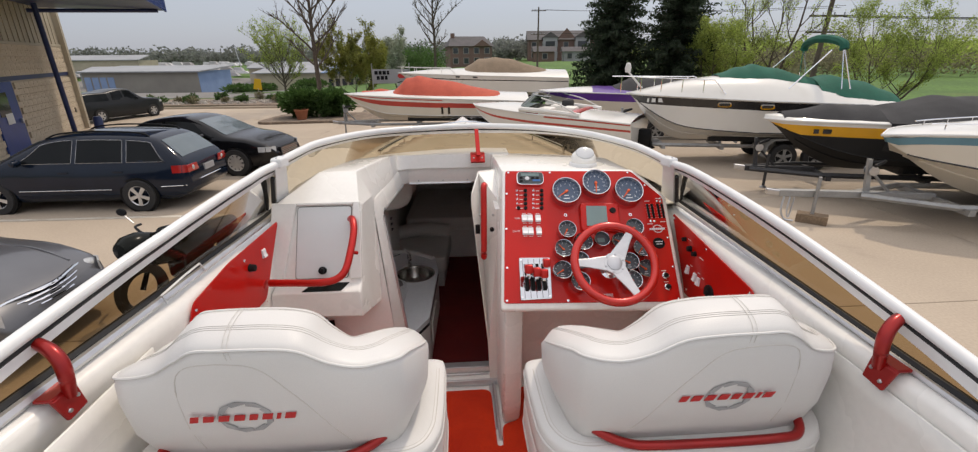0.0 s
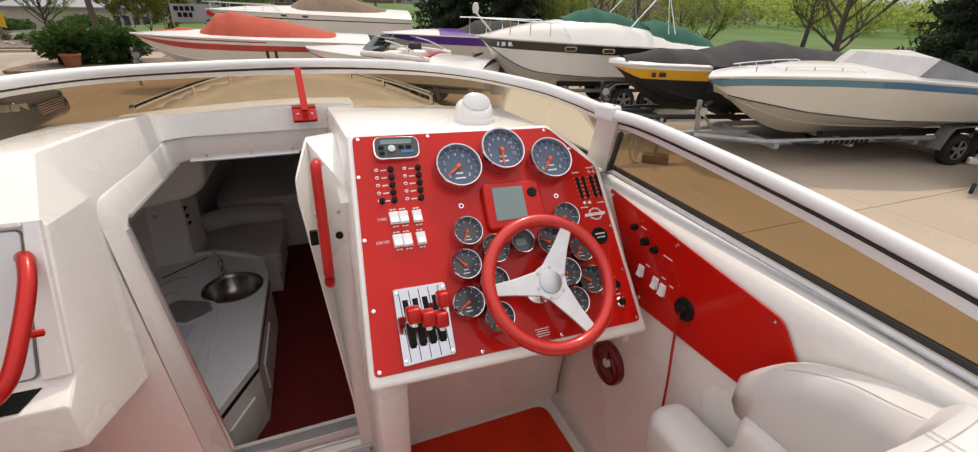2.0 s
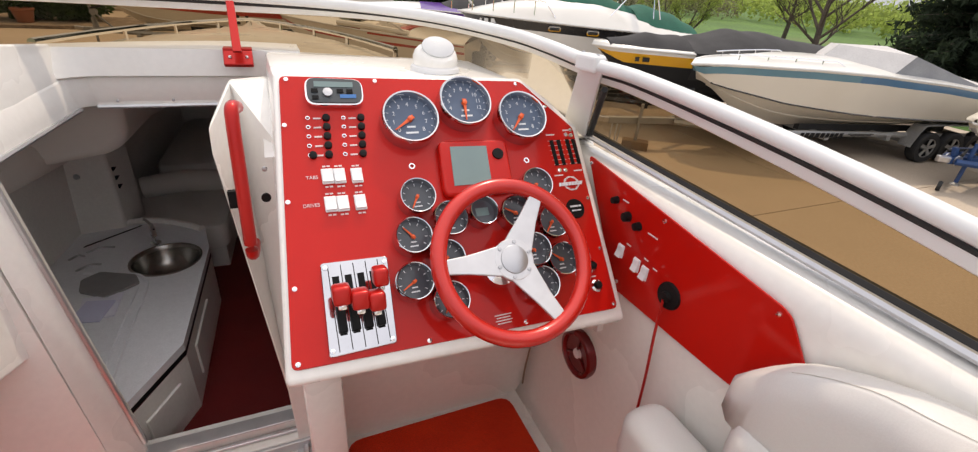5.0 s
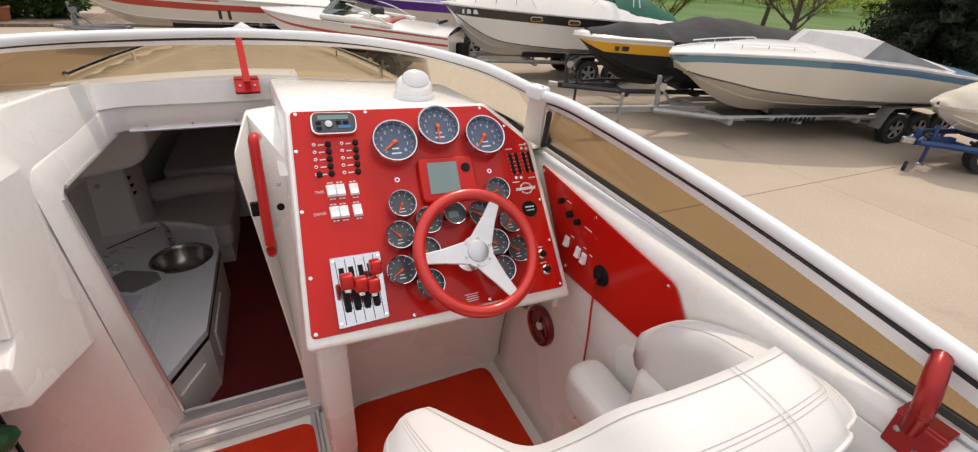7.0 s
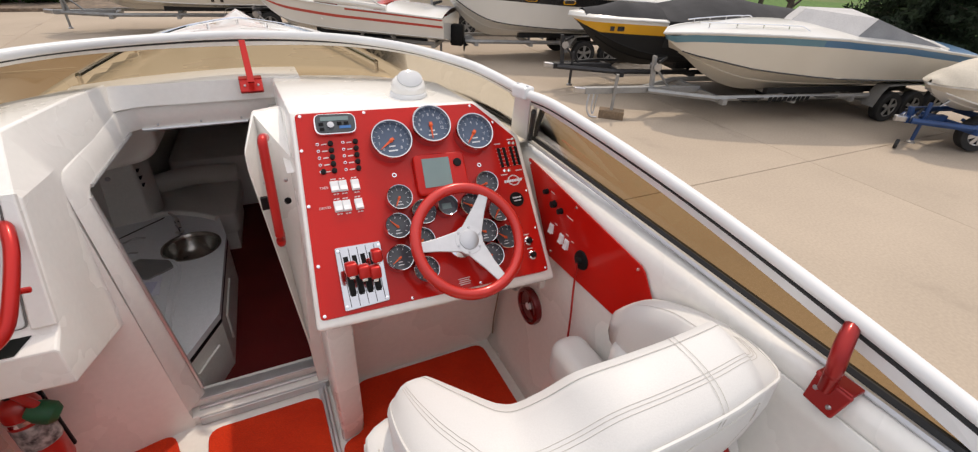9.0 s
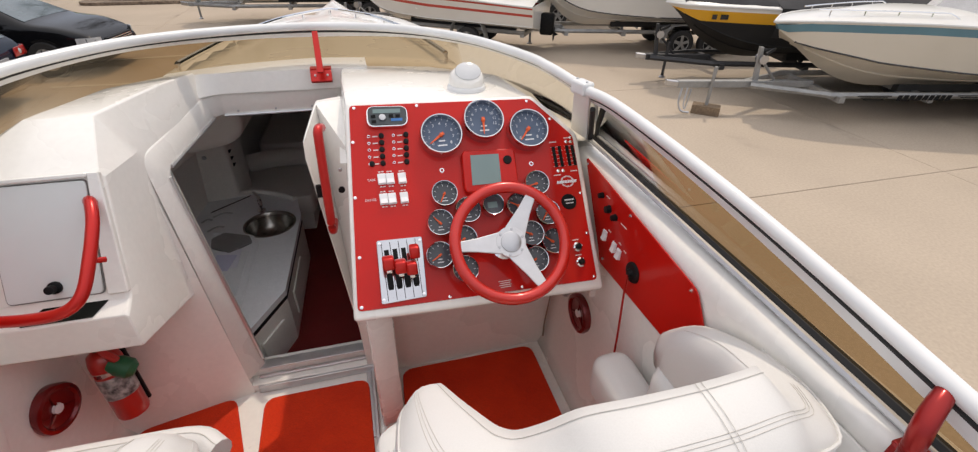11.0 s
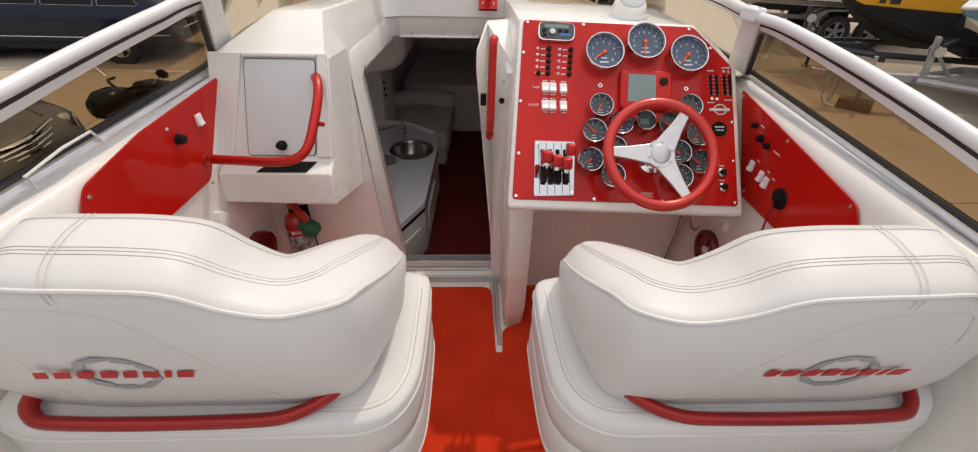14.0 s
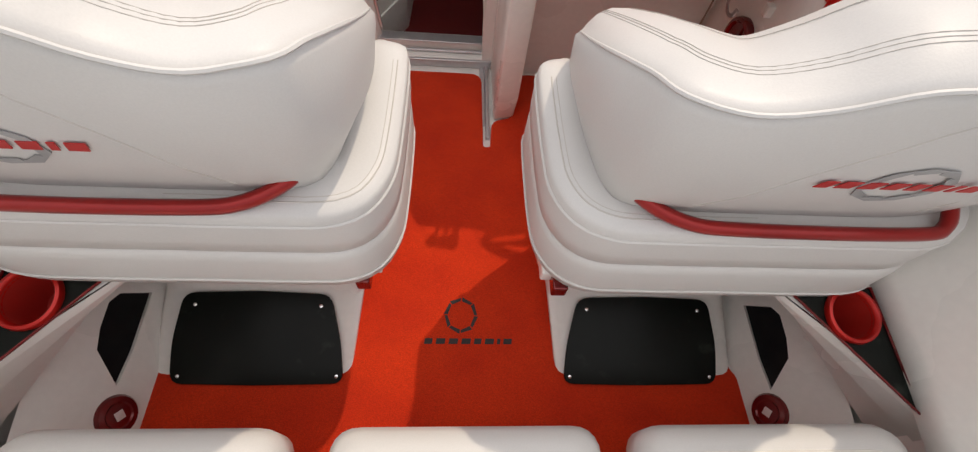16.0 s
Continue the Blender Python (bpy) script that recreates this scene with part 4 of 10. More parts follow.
def gauge(u, v, r, needle, parent=hc, digital=False):
    m = DM @ pose(u, v, 0.005) @ Matrix.Diagonal((1, 1, 1.5, 1))
    g = part("gauge", lathe([(r, 0.0), (r * 1.015, 0.008), (r * 0.995, 0.015), (r * 1.01, 0.017), (r * 0.990, 0.0215), (r * 0.955, 0.0242), (r * 0.905, 0.0236), (r * 0.868, 0.0195), (r * 0.846, 0.0140), (r * 0.842, 0.001)], m, 36), GAUGE_RIM, parent, "chrome rimmed round gauge", smooth=True)
    part("dial", lathe([(0.0, 0.001), (r * 0.87, 0.001), (r * 0.87, 0.012), (0.0, 0.012)], m, 32), DIAL_BLUE if r > 0.05 else DIAL, g)
    def print_on(name, pts, material):
        bm = bmesh.new()
        bm.faces.new([bm.verts.new((x * r, y * r, 0.0126)) for x, y in pts])
        part(name, moved(bm, m), material, g)

    for a in [] if digital else range(-130, 131, 20 if r > 0.04 else 32):
        c, s = math.sin(radians(a)), math.cos(radians(a))
        k0, k1, w = (0.75, 0.82, 0.012) if r > 0.04 else (0.64, 0.78, 0.022)
        print_on("tick", [(c * k0 + s * w, s * k0 - c * w), (c * k1 + s * w, s * k1 - c * w), (c * k1 - s * w, s * k1 + c * w), (c * k0 - s * w, s * k0 + c * w)], DIAL_MARK)
    if digital:
        print_on("readout", [(-0.45, -0.25), (0.45, -0.25), (0.45, 0.3), (-0.45, 0.3)], SCREEN)
    else:
        for dy, w in ((-0.50, 0.22), (-0.28, 0.15)):
            print_on("caption", [(-w, dy - 0.035), (w, dy - 0.035), (w, dy + 0.035), (-w, dy + 0.035)], DIAL_MARK)
    if not digital:
        c, s = math.sin(radians(needle)), math.cos(radians(needle))
        w = 0.075
        bm = slab([(s * -r * w - c * r * 0.15, c * r * w - s * r * 0.15, 0.014), (c * r * 0.70 - s * 0.0008, s * r * 0.70 + c * 0.0008, 0.014), (c * r * 0.70 + s * 0.0008, s * r * 0.70 - c * 0.0008, 0.014), (s * r * w - c * r * 0.15, -c * r * w - s * r * 0.15, 0.014)], (0, 0, 0.0015))
        part("needle", moved(bm, m), NEEDLE, g, "orange needle")
        part("hub", lathe([(0, 0.012), (r * 0.10, 0.012), (r * 0.09, 0.017), (0, 0.018)], m, 12), NEEDLE, g)
    return g


for u, v, nd in ((0.343, 0.108, -125), (0.470, 0.142, -175), (0.598, 0.103, -140)):
    gg = gauge(u, v, 0.060, nd)
    tmp = []
    digits = [str(k) for k in range(9)] if abs(u - 0.470) > 0.01 else [str(k) for k in range(4, 13)]
    for i, word in enumerate(digits):
        a = -132 + 33 * i if digits[0] == "0" else -108 + 27 * i
        tmp.append(lettering(word, 0.0125, DM @ pose(u, v, 0.0236) @ pose(0.0345 * math.sin(radians(a)), 0.0345 * math.cos(radians(a)), 0), 0.0002))
    part("numerals", merge(*tmp), DIAL_MARK, gg)
for u, v, nd in ((0.325, -0.062, -150), (0.302, -0.140, -40), (0.288, -0.226, -120), (0.382, -0.115, -140), (0.358, -0.192, -120), (0.349, -0.272, -150), (0.526, -0.119, -60), (0.590, -0.062, -100), (0.605, -0.150, -140), (0.546, -0.203, -60), (0.605, -0.232, -50), (0.545, -0.275, -120)):
    gauge(u, v, 0.0365, nd)
gauge(0.454, -0.108, 0.031, 0, digital=True)

# stereo
st = part("stereo", slab([dpt(u, v, 0.005) for u, v in rounded([(0.146, 0.150), (0.258, 0.146), (0.262, 0.206), (0.150, 0.212)], 0.022, 5)], DM.to_3x3() @ Vector((0, 0, 0.014)), 0.003), CHROME, hc, "chrome rimmed marine stereo", smooth=True)
part("stereo_face", slab([dpt(u, v, 0.0195) for u, v in rounded([(0.1505, 0.1535), (0.2545, 0.1495), (0.2585, 0.2025), (0.1535, 0.2085)], 0.018, 4)], DM.to_3x3() @ Vector((0, 0, 0.003)), 0.001), mat("dark_grey_plastic", (0.05, 0.06, 0.065), rough=0.4), st)
part("display", slab([dpt(u, v, 0.0228) for u, v in ((0.166, 0.187), (0.240, 0.184), (0.241, 0.196), (0.167, 0.199))], DM.to_3x3() @ Vector((0, 0, 0.0008))), SCREEN, st)
part("dial_knob", lathe([(0, 0), (0.010, 0), (0.009, 0.005), (0, 0.006)], DM @ pose(0.190, 0.173, 0.0225), 14), STEEL, st, smooth=True)
part("blue_label", slab([dpt(u, v, 0.0228) for u, v in ((0.212, 0.161), (0.243, 0.160), (0.244, 0.168), (0.213, 0.169))], DM.to_3x3() @ Vector((0, 0, 0.0008))), mat("blue_print", (0.03, 0.16, 0.42), rough=0.4), st)
for u, v in ((0.166, 0.178), (0.166, 0.163), (0.214, 0.176), (0.232, 0.175)):
    part("button", slab([dpt(u - 0.006, v - 0.004, 0.0225), dpt(u + 0.006, v - 0.004, 0.0225), dpt(u + 0.006, v + 0.004, 0.0225), dpt(u - 0.006, v + 0.004, 0.0225)], DM.to_3x3() @ Vector((0, 0, 0.0025))), BLACK, st)

# chart plotter in its red housing
pl = part("plotter", slab([dpt(u, v, 0.004) for u, v in rounded([(0.384, -0.066), (0.540, -0.070), (0.548, 0.052), (0.392, 0.058)], 0.016, 4)], DM.to_3x3() @ Vector((0, 0, 0.020)), 0.006, 3), RED_PANEL, hc, "red display housing", smooth=True)
part("screen", slab([dpt(u, v, 0.0235) for u, v in ((0.407, -0.046), (0.490, -0.047), (0.497, 0.038), (0.415, 0.041))], DM.to_3x3() @ Vector((0, 0, 0.002))), SCREEN, pl, "grey-green display glass")
part("keypad", lathe([(0, 0), (0.013, 0), (0.012, 0.004), (0, 0.0045)], DM @ pose(0.520, 0.018, 0.0238), 16), BLACK, pl)

# push buttons and lamps
for u0, v0, n, du in ((0.181, 0.127, 5, -0.0013), (0.248, 0.125, 5, -0.002)):
    for i in range(n):
        u, v = u0 + du * i, v0 - 0.0197 * i
        part("button", lathe([(0, 0), (0.0075, 0), (0.007, 0.007), (0.0, 0.008)], DM @ pose(u, v, 0.005), 12), BLACK, hc, "black push button", smooth=True)
        part("lamp", lathe([(0.002, 0), (0.0046, 0), (0.0042, 0.003), (0.003, 0.003), (0.002, 0.001)], DM @ pose(u - 0.034, v + 0.001, 0.005), 10), CHROME, hc)
        part("caption", bars([0.014], 0.003, 0.002, DM @ pose(u - 0.017, v, 0.0052)), PRINT, hc)
part("button", lathe([(0, 0), (0.0075, 0), (0.007, 0.007), (0.0, 0.008)], DM @ pose(0.147, 0.049, 0.005), 12), BLACK, hc)
for u, v in ((0.332, 0.011), (0.594, 0.004)):
    part("lamp", lathe([(0.003, 0), (0.0075, 0), (0.0065, 0.004), (0.004, 0.004), (0.003, 0.001)], DM @ pose(u, v, 0.005), 14), CHROME, hc, smooth=True)


def rocker(m, parent, w=0.0108, h=0.0155):
    a = part("rocker_switch", moved(box(-w, w, -h, h, 0, 0.004, 0.001, 1), m), WHITE_SWITCH, parent, "white rocker switch")
    part("paddle", moved(slab([(-w * 0.85, -h * 0.85, 0.004), (-w * 0.85, h * 0.85, 0.004), (-w * 0.85, h * 0.85, 0.006), (-w * 0.85, 0, 0.0065), (-w * 0.85, -h * 0.85, 0.011)], (w * 1.7, 0, 0)), m), WHITE_SWITCH, a)
    return a


for i, (u, v) in enumerate(((0.167, 0.004), (0.189, 0.003), (0.221, 0.001), (0.165, -0.052), (0.187, -0.053), (0.219, -0.054))):
    rocker(DM @ pose(u, v, 0.005), hc)
    for dv in (0.021, -0.021):
        part("caption", bars([0.006, 0.006], 0.003, 0.002, DM @ pose(u, v + dv, 0.0052)), PRINT, hc)
part("caption", lettering("TABS", 0.0095, DM @ pose(0.139, 0.004, 0.0055)), PRINT, hc)
part("caption", lettering("DRIVES", 0.0095, DM @ pose(0.131, -0.051, 0.0055)), PRINT, hc)

# throttle box
tp = part("throttle_plate", slab([dpt(u, v, 0.005) for u, v in rounded([(0.124, -0.328), (0.241, -0.326), (0.250, -0.166), (0.131, -0.162)], 0.006)], DM.to_3x3() @ Vector((0, 0, 0.005)), 0.001, 1), PLATE, hc, "polished throttle plate")
for u, v in ((0.138, -0.172), (0.243, -0.176), (0.234, -0.318), (0.131, -0.318)):
    add_screw(tp, DM @ pose(u, v, 0.010))
for i, (u, ku, big, kw) in enumerate(((0.153, 0.153, -0.032, 0.0145), (0.175, 0.181, -0.044, 0.0145), (0.197, 0.207, -0.051, 0.0135), (0.219, 0.219, -0.012, 0.0125))):
    part("slot", slab([dpt(u - 0.006, -0.295, 0.0102), dpt(u + 0.006, -0.295, 0.0102), dpt(u + 0.006, -0.19, 0.0102), dpt(u - 0.006, -0.19, 0.0102)], DM.to_3x3() @ Vector((0, 0, 0.001))), BLACK, tp)
    part("slot_cover", slab([dpt(u - 0.0075, -0.292, 0.011), dpt(u + 0.0075, -0.292, 0.011), dpt(u + 0.0075, -0.24, 0.011), dpt(u - 0.0075, -0.24, 0.011)], DM.to_3x3() @ Vector((0, 0, 0.012)), 0.003), BLACK, tp)
    lv = part("lever", tube([dpt(u, -0.235, 0.008), dpt((u + ku) / 2, -0.225 + big * 0.7, 0.045), dpt(ku, -0.205 + big, 0.075)], 0.006, 8), CHROME, tp, "chrome lever", smooth=True)
    part("knob", moved(box(-kw, kw, -0.016, 0.016, -0.016, 0.018, 0.006, 3), DM @ pose(ku, -0.202 + big, 0.085, 26, 0, 0)), RED_TUBE, lv, "red throttle knob", smooth=True)
    part("collar", moved(box(-kw * 0.5, kw * 0.5, -0.026, -0.014, -0.012, 0.006, 0.003), DM @ pose(ku, -0.202 + big, 0.081, 26, 0, 0)), CHROME, lv, smooth=True)
for u in (0.142, 0.164, 0.186, 0.208, 0.230):
    part("groove", slab([dpt(u - 0.0008, -0.322, 0.0098), dpt(u + 0.0008, -0.322, 0.0098), dpt(u + 0.0012, -0.170, 0.0098), dpt(u - 0.0004, -0.170, 0.0098)], DM.to_3x3() @ Vector((0, 0, 0.0005))), BLACK, tp)

# trim indicators, badges and knobs on the right of the panel
for u in (0.671, 0.690, 0.714, 0.731):
    part("indicator", slab([dpt(u - 0.0045, -0.014, 0.005), dpt(u + 0.0045, -0.014, 0.005), dpt(u + 0.0065, 0.050, 0.005), dpt(u - 0.0035, 0.050, 0.005)], DM.to_3x3() @ Vector((0, 0, 0.002))), BLACK, hc, "black trim indicator")
for i in range(6):
    for u0, u1 in ((0.6625, 0.6985), (0.7065, 0.7385)):
        part("tick", slab([dpt(u0, -0.012 + i * 0.012, 0.0062), dpt(u1, -0.0125 + i * 0.012, 0.0062), dpt(u1, -0.0116 + i * 0.012, 0.0062), dpt(u0, -0.0111 + i * 0.012, 0.0062)], DM.to_3x3() @ Vector((0, 0, 0.0004))), PRINT, hc)
for u, v in ((0.673, -0.026), (0.688, -0.027), (0.716, 0.062), (0.730, 0.060)):
    part("lamp", lathe([(0, 0), (0.006, 0), (0.005, 0.003), (0, 0.004)], DM @ pose(u, v, 0.005), 10), CHROME, hc)
for (u, v) in ((0.674, 0.064), (0.722, 0.074), (0.668, -0.038), (0.722, -0.030)):
    part("caption", bars([0.022], 0.003, 0.002, DM @ pose(u, v, 0.0052)), PRINT, hc)


def ring_badge(m, r, material, parent, name="ring"):
    for i in range(9):
        bm = bmesh.new()
        a0 = 2 * math.pi * i / 9
        ring = [(math.cos(a0 + t * 0.66) * rr * r, math.sin(a0 + t * 0.66) * rr * r * 0.85) for t, rr in ((0, 0.90), (0.5, 0.80), (1, 0.78), (1.05, 1.0), (0.5, 1.06), (-0.1, 1.0))]
        bm.faces.new([bm.verts.new((x, y, 0.0)) for x, y in ring])
        ex = bmesh.ops.extrude_face_region(bm, geom=list(bm.faces))
        bmesh.ops.translate(bm, vec=(0, 0, 0.001), verts=[v for v in ex["geom"] if isinstance(v, bmesh.types.BMVert)])
        part(name, moved(bm, m), material, parent)


WORD = [0.10, 0.125, 0.125, 0.125, 0.10, 0.12, 0.05, 0.125]
ring_badge(DM @ pose(0.695, -0.060, 0.0055), 0.020, PRINT, hc, "badge_ring")
part("badge_word", bars([w * 0.06 for w in WORD], 0.008, 0.0013, DM @ pose(0.692, -0.061, 0.0067), 0.3), WHITE_SWITCH, hc)
part("round_plate", lathe([(0, 0), (0.0235, 0), (0.022, 0.003), (0, 0.003)], DM @ pose(0.687, -0.121, 0.005), 24), BLACK, hc, "black round maker plate")
part("plate_print", bars([0.020, 0.006], 0.004, 0.002, DM @ pose(0.687, -0.116, 0.0082)), DIAL_MARK, hc)
part("plate_print", bars([0.012, 0.010], 0.003, 0.002, DM @ pose(0.687, -0.126, 0.0082)), DIAL_MARK, hc)
for v in (-0.256, -0.300):
    part("ignition", lathe([(0.0, 0), (0.014, 0), (0.014, 0.006), (0.010, 0.009), (0.009, 0.006), (0, 0.006)], DM @ pose(0.684, v, 0.005), 20), CHROME, hc, "chrome ringed switch", smooth=True)
    part("plunger", lathe([(0, 0), (0.0085, 0), (0.0075, 0.012), (0, 0.013)], DM @ pose(0.684, v, 0.009), 14), BLACK, hc, smooth=True)
    part("caption", bars([0.018], 0.003, 0.002, DM @ pose(0.682, v + 0.021, 0.0052)), PRINT, hc)
for i in range(4):
    part("caption", bars([0.036 - 0.006 * (i % 2)], 0.0022, 0.002, DM @ pose(0.455, -0.318 - i * 0.0055, 0.0052)), PRINT, hc)

# steering wheel
WM = DM @ pose(0.468, -0.226, 0.080)
sw = thing("steering_wheel", "red rimmed steering wheel with three satin aluminium spokes", "steering wheel", WM.translation)
part("rim", tube([WM @ Vector((0.147 * math.cos(a * math.pi / 32), 0.147 * math.sin(a * math.pi / 32), 0.012)) for a in range(64)], 0.0155, 12, True, up=WM.to_3x3() @ Vector((0, 0, 1))), RED_WHEEL, sw, "glossy red rim", smooth=True)
for a in (178, 57, -63):
    q = slab([(0.018, -0.031, 0.004), (0.046, -0.026, 0.004), (0.09, -0.018, 0.007), (0.140, -0.013, 0.012), (0.140, 0.013, 0.012), (0.09, 0.018, 0.007), (0.046, 0.026, 0.004), (0.018, 0.031, 0.004)], (0, 0, 0.006), 0.002)
    part("spoke", moved(q, WM @ pose(0, 0, 0, 0, 0, a)), SPOKE, sw, "satin aluminium spoke")
part("hub", lathe([(0, -0.01), (0.038, -0.01), (0.041, 0.0), (0.041, 0.009), (0.039, 0.0108), (0.0, 0.0108)], WM, 28), SPOKE, sw, smooth=True)
part("cap", lathe([(0, 0.011), (0.0275, 0.011), (0.0270, 0.0130), (0.0258, 0.0136), (0.0, 0.0136)], WM, 32), STEEL, sw, "brushed round hub cap", smooth=True)
for i in range(6):
    a = i * math.pi / 3 + 0.3
    part("bolt", lathe([(0, 0.010), (0.0042, 0.010), (0.0036, 0.0128), (0, 0.0132)], WM @ pose(0.0342 * math.cos(a), 0.0342 * math.sin(a), 0), 8), STEEL, sw)
part("column", lathe([(0.040, -0.075), (0.036, -0.06), (0.024, -0.055), (0.020, -0.01), (0.0, -0.01), (0, -0.075)], WM, 20), CHROME, sw, smooth=True)

# compass dome on the console top
cp = thing("compass", "white domed compass cover on the helm console", "compass", (0.47, 2.02, 2.44))
part("base", lathe([(0, 0), (0.062, 0), (0.060, 0.010), (0.054, 0.014), (0, 0.014)], pose(0.472, 2.04, 2.435), 28), ALU, cp, smooth=True)
dm = lathe([(0.054, 0.0), (0.056, 0.010), (0.0555, 0.022), (0.050, 0.036), (0.040, 0.046), (0.024, 0.053), (0.0, 0.055)], pose(0.472, 2.04, 2.446), 32)
cutp, cutn = Vector((0.472, 2.004, 2.478)), Vector((0, -0.62, 0.78))
for v in dm.verts:                       # the front of the dome is planed off at a slant for the lens
    d = (v.co - cutp).dot(cutn)
    if d > 0:
        v.co -= cutn * d
part("dome", dm, GEL, cp, smooth=True)
part("lens", lathe([(0.041, 0.0), (0.040, 0.003), (0.030, 0.0055), (0.015, 0.007), (0.0, 0.0075)], pose(0.472, 2.020, 2.4915, 38.5, 0, 0) @ Matrix.Diagonal((1.0, 0.80, 1, 1)), 28), mat("milky_compass_lens", (0.62, 0.63, 0.63), (0.54, 0.55, 0.56), rough=0.12, coat=0.5, scale=14), cp, "milky curved compass lens", smooth=True)


# ---- red side panels ----
def side_panel(sd):
    lab = "glossy red switch panel on the cockpit side"
    sp = thing("switch_board", lab, "switch panel", (sd * 0.785, 1.45, 2.15), group="side panels")
    pts = rounded([(1.765, 2.288), (1.195, 2.228), (1.135, 2.150), (1.20, 2.035), (1.27, 2.03), (1.59, 2.015), (1.60, 2.045)], 0.02) if sd > 0 else rounded([(1.745, 2.312), (1.395, 2.294), (1.206, 2.260), (1.166, 2.197), (1.17, 2.09), (1.33, 2.070), (1.570, 2.070)], 0.02)
    q = slab([(0.781 + flare(y, sd), y, z) for y, z in pts], (0.004, 0, 0), 0.001, 1)
    part("panel", q if sd > 0 else flipped(q), RED_PANEL, sp)
    for y, z in ((1.745, 2.272), (1.48, 2.245), (1.21, 2.215), (1.155, 2.152), (1.57, 2.04)):
        add_screw(sp, pose(sd * (0.781 + flare(y, sd)), y, z + (0.02 if sd < 0 else 0), 0, -90 * sd, 0))
    return sp


sp = side_panel(1)
SM = basis((0, -1, 0), (0, 0, 1), (0.781, 0, 0))       # starboard panel, seen from inside
for y, z in ((1.580, 2.119), (1.523, 2.115), (1.495, 2.111)):
    rocker(SM @ pose(-y, z, 0.0), sp, 0.010, 0.016)
for y, z, r in ((1.583, 2.205, 0.012), (1.545, 2.20, 0.010), (1.63, 2.225, 0.009)):
    part("knob", lathe([(0, 0), (r, 0), (r * 0.85, 0.014), (0, 0.015)], SM @ pose(-y, z, 0), 14), BLACK, sp, "black knob", smooth=True)
part("kill_switch", lathe([(0, 0), (0.030, 0), (0.028, 0.006), (0.012, 0.008), (0.010, 0.016), (0, 0.017)], SM @ pose(-1.417, 2.105, 0), 20), BLACK, sp, "black round kill switch", smooth=True)
for y, z, w in ((1.60, 2.235, 0.02), (1.56, 2.145, 0.014), (1.50, 2.142, 0.012), (1.47, 2.135, 0.012), (1.50, 2.20, 0.03)):
    part("caption", bars([w], 0.003, 0.002, SM @ pose(-y, z, 0.0002)), PRINT, sp)
cord = thing("lanyard", "thin red kill switch cord hanging from the panel", "cord", (0.76, 1.4, 2.1))
part("cord", tube(spline([(0.766, 1.417, 2.100), (0.765, 1.412, 2.02), (0.768, 1.402, 1.88), (0.770, 1.395, 1.70), (0.765, 1.38, 1.60)]), 0.0032, 6), RED_TUBE, cord, smooth=True)
cc = thing("control_cable", "thin tan cable running down the corner of the footwell", "cable", (0.765, 1.85, 1.7))
part("cable", tube(spline([(0.752, 1.840, 1.99), (0.764, 1.850, 1.72), (0.760, 1.856, 1.60), (0.755, 1.862, 1.50), (0.758, 1.868, 1.42)]), 0.003, 6), mat("tan_cable", (0.30, 0.22, 0.15), rough=0.7), cc, smooth=True)
hk = thing("cable_bracket", "small steel cable bracket above the speaker", "bracket", (0.735, 1.68, 1.82))
part("hook", tube(spline([(0.705, 1.69, 1.90), (0.712, 1.685, 1.845), (0.725, 1.68, 1.818), (0.742, 1.68, 1.812), (0.748, 1.68, 1.830)], 4), 0.009, 8, flat=0.5), STEEL, hk, smooth=True)
cl = thing("console_clip", "white corner clip under the helm console", "clip", (0.785, 1.6, 1.89))
part("clip", box(0.768, 0.796, 1.585, 1.615, 1.872, 1.905, 0.004), GEL, cl)
sp = side_panel(-1)
SP = basis((0.097, 1, 0), (0, 0, 1), (-0.952, 0, 0)) @ pose(0.0, 0, 0)
rocker(SP @ pose(1.61, 2.239, 0), sp, 0.012, 0.016)
part("knob", lathe([(0, 0), (0.014, 0), (0.011, 0.02), (0, 0.021)], SP @ pose(1.51, 2.228, 0), 14), BLACK, sp, "black knob", smooth=True)
rk = thing("wire_rack", "thin white wire bracket on the port coaming", "bracket", (-0.83, 1.2, 2.3))
part("wire", tube([(-0.872, 1.16, 2.288), (-0.876, 1.15, 2.315), (-0.854, 1.23, 2.335), (-0.860, 1.32, 2.33), (-0.858, 1.34, 2.296)], 0.003, 6), ALU, rk, smooth=True)

# padded panel and upright moulding on the port side
def on_port(y, z, off=0.0):
    return (-(0.7855 + 0.06 * max(0.0, 1.50 - y)) - flare(y, -1) * 0.97 + off, y, z)


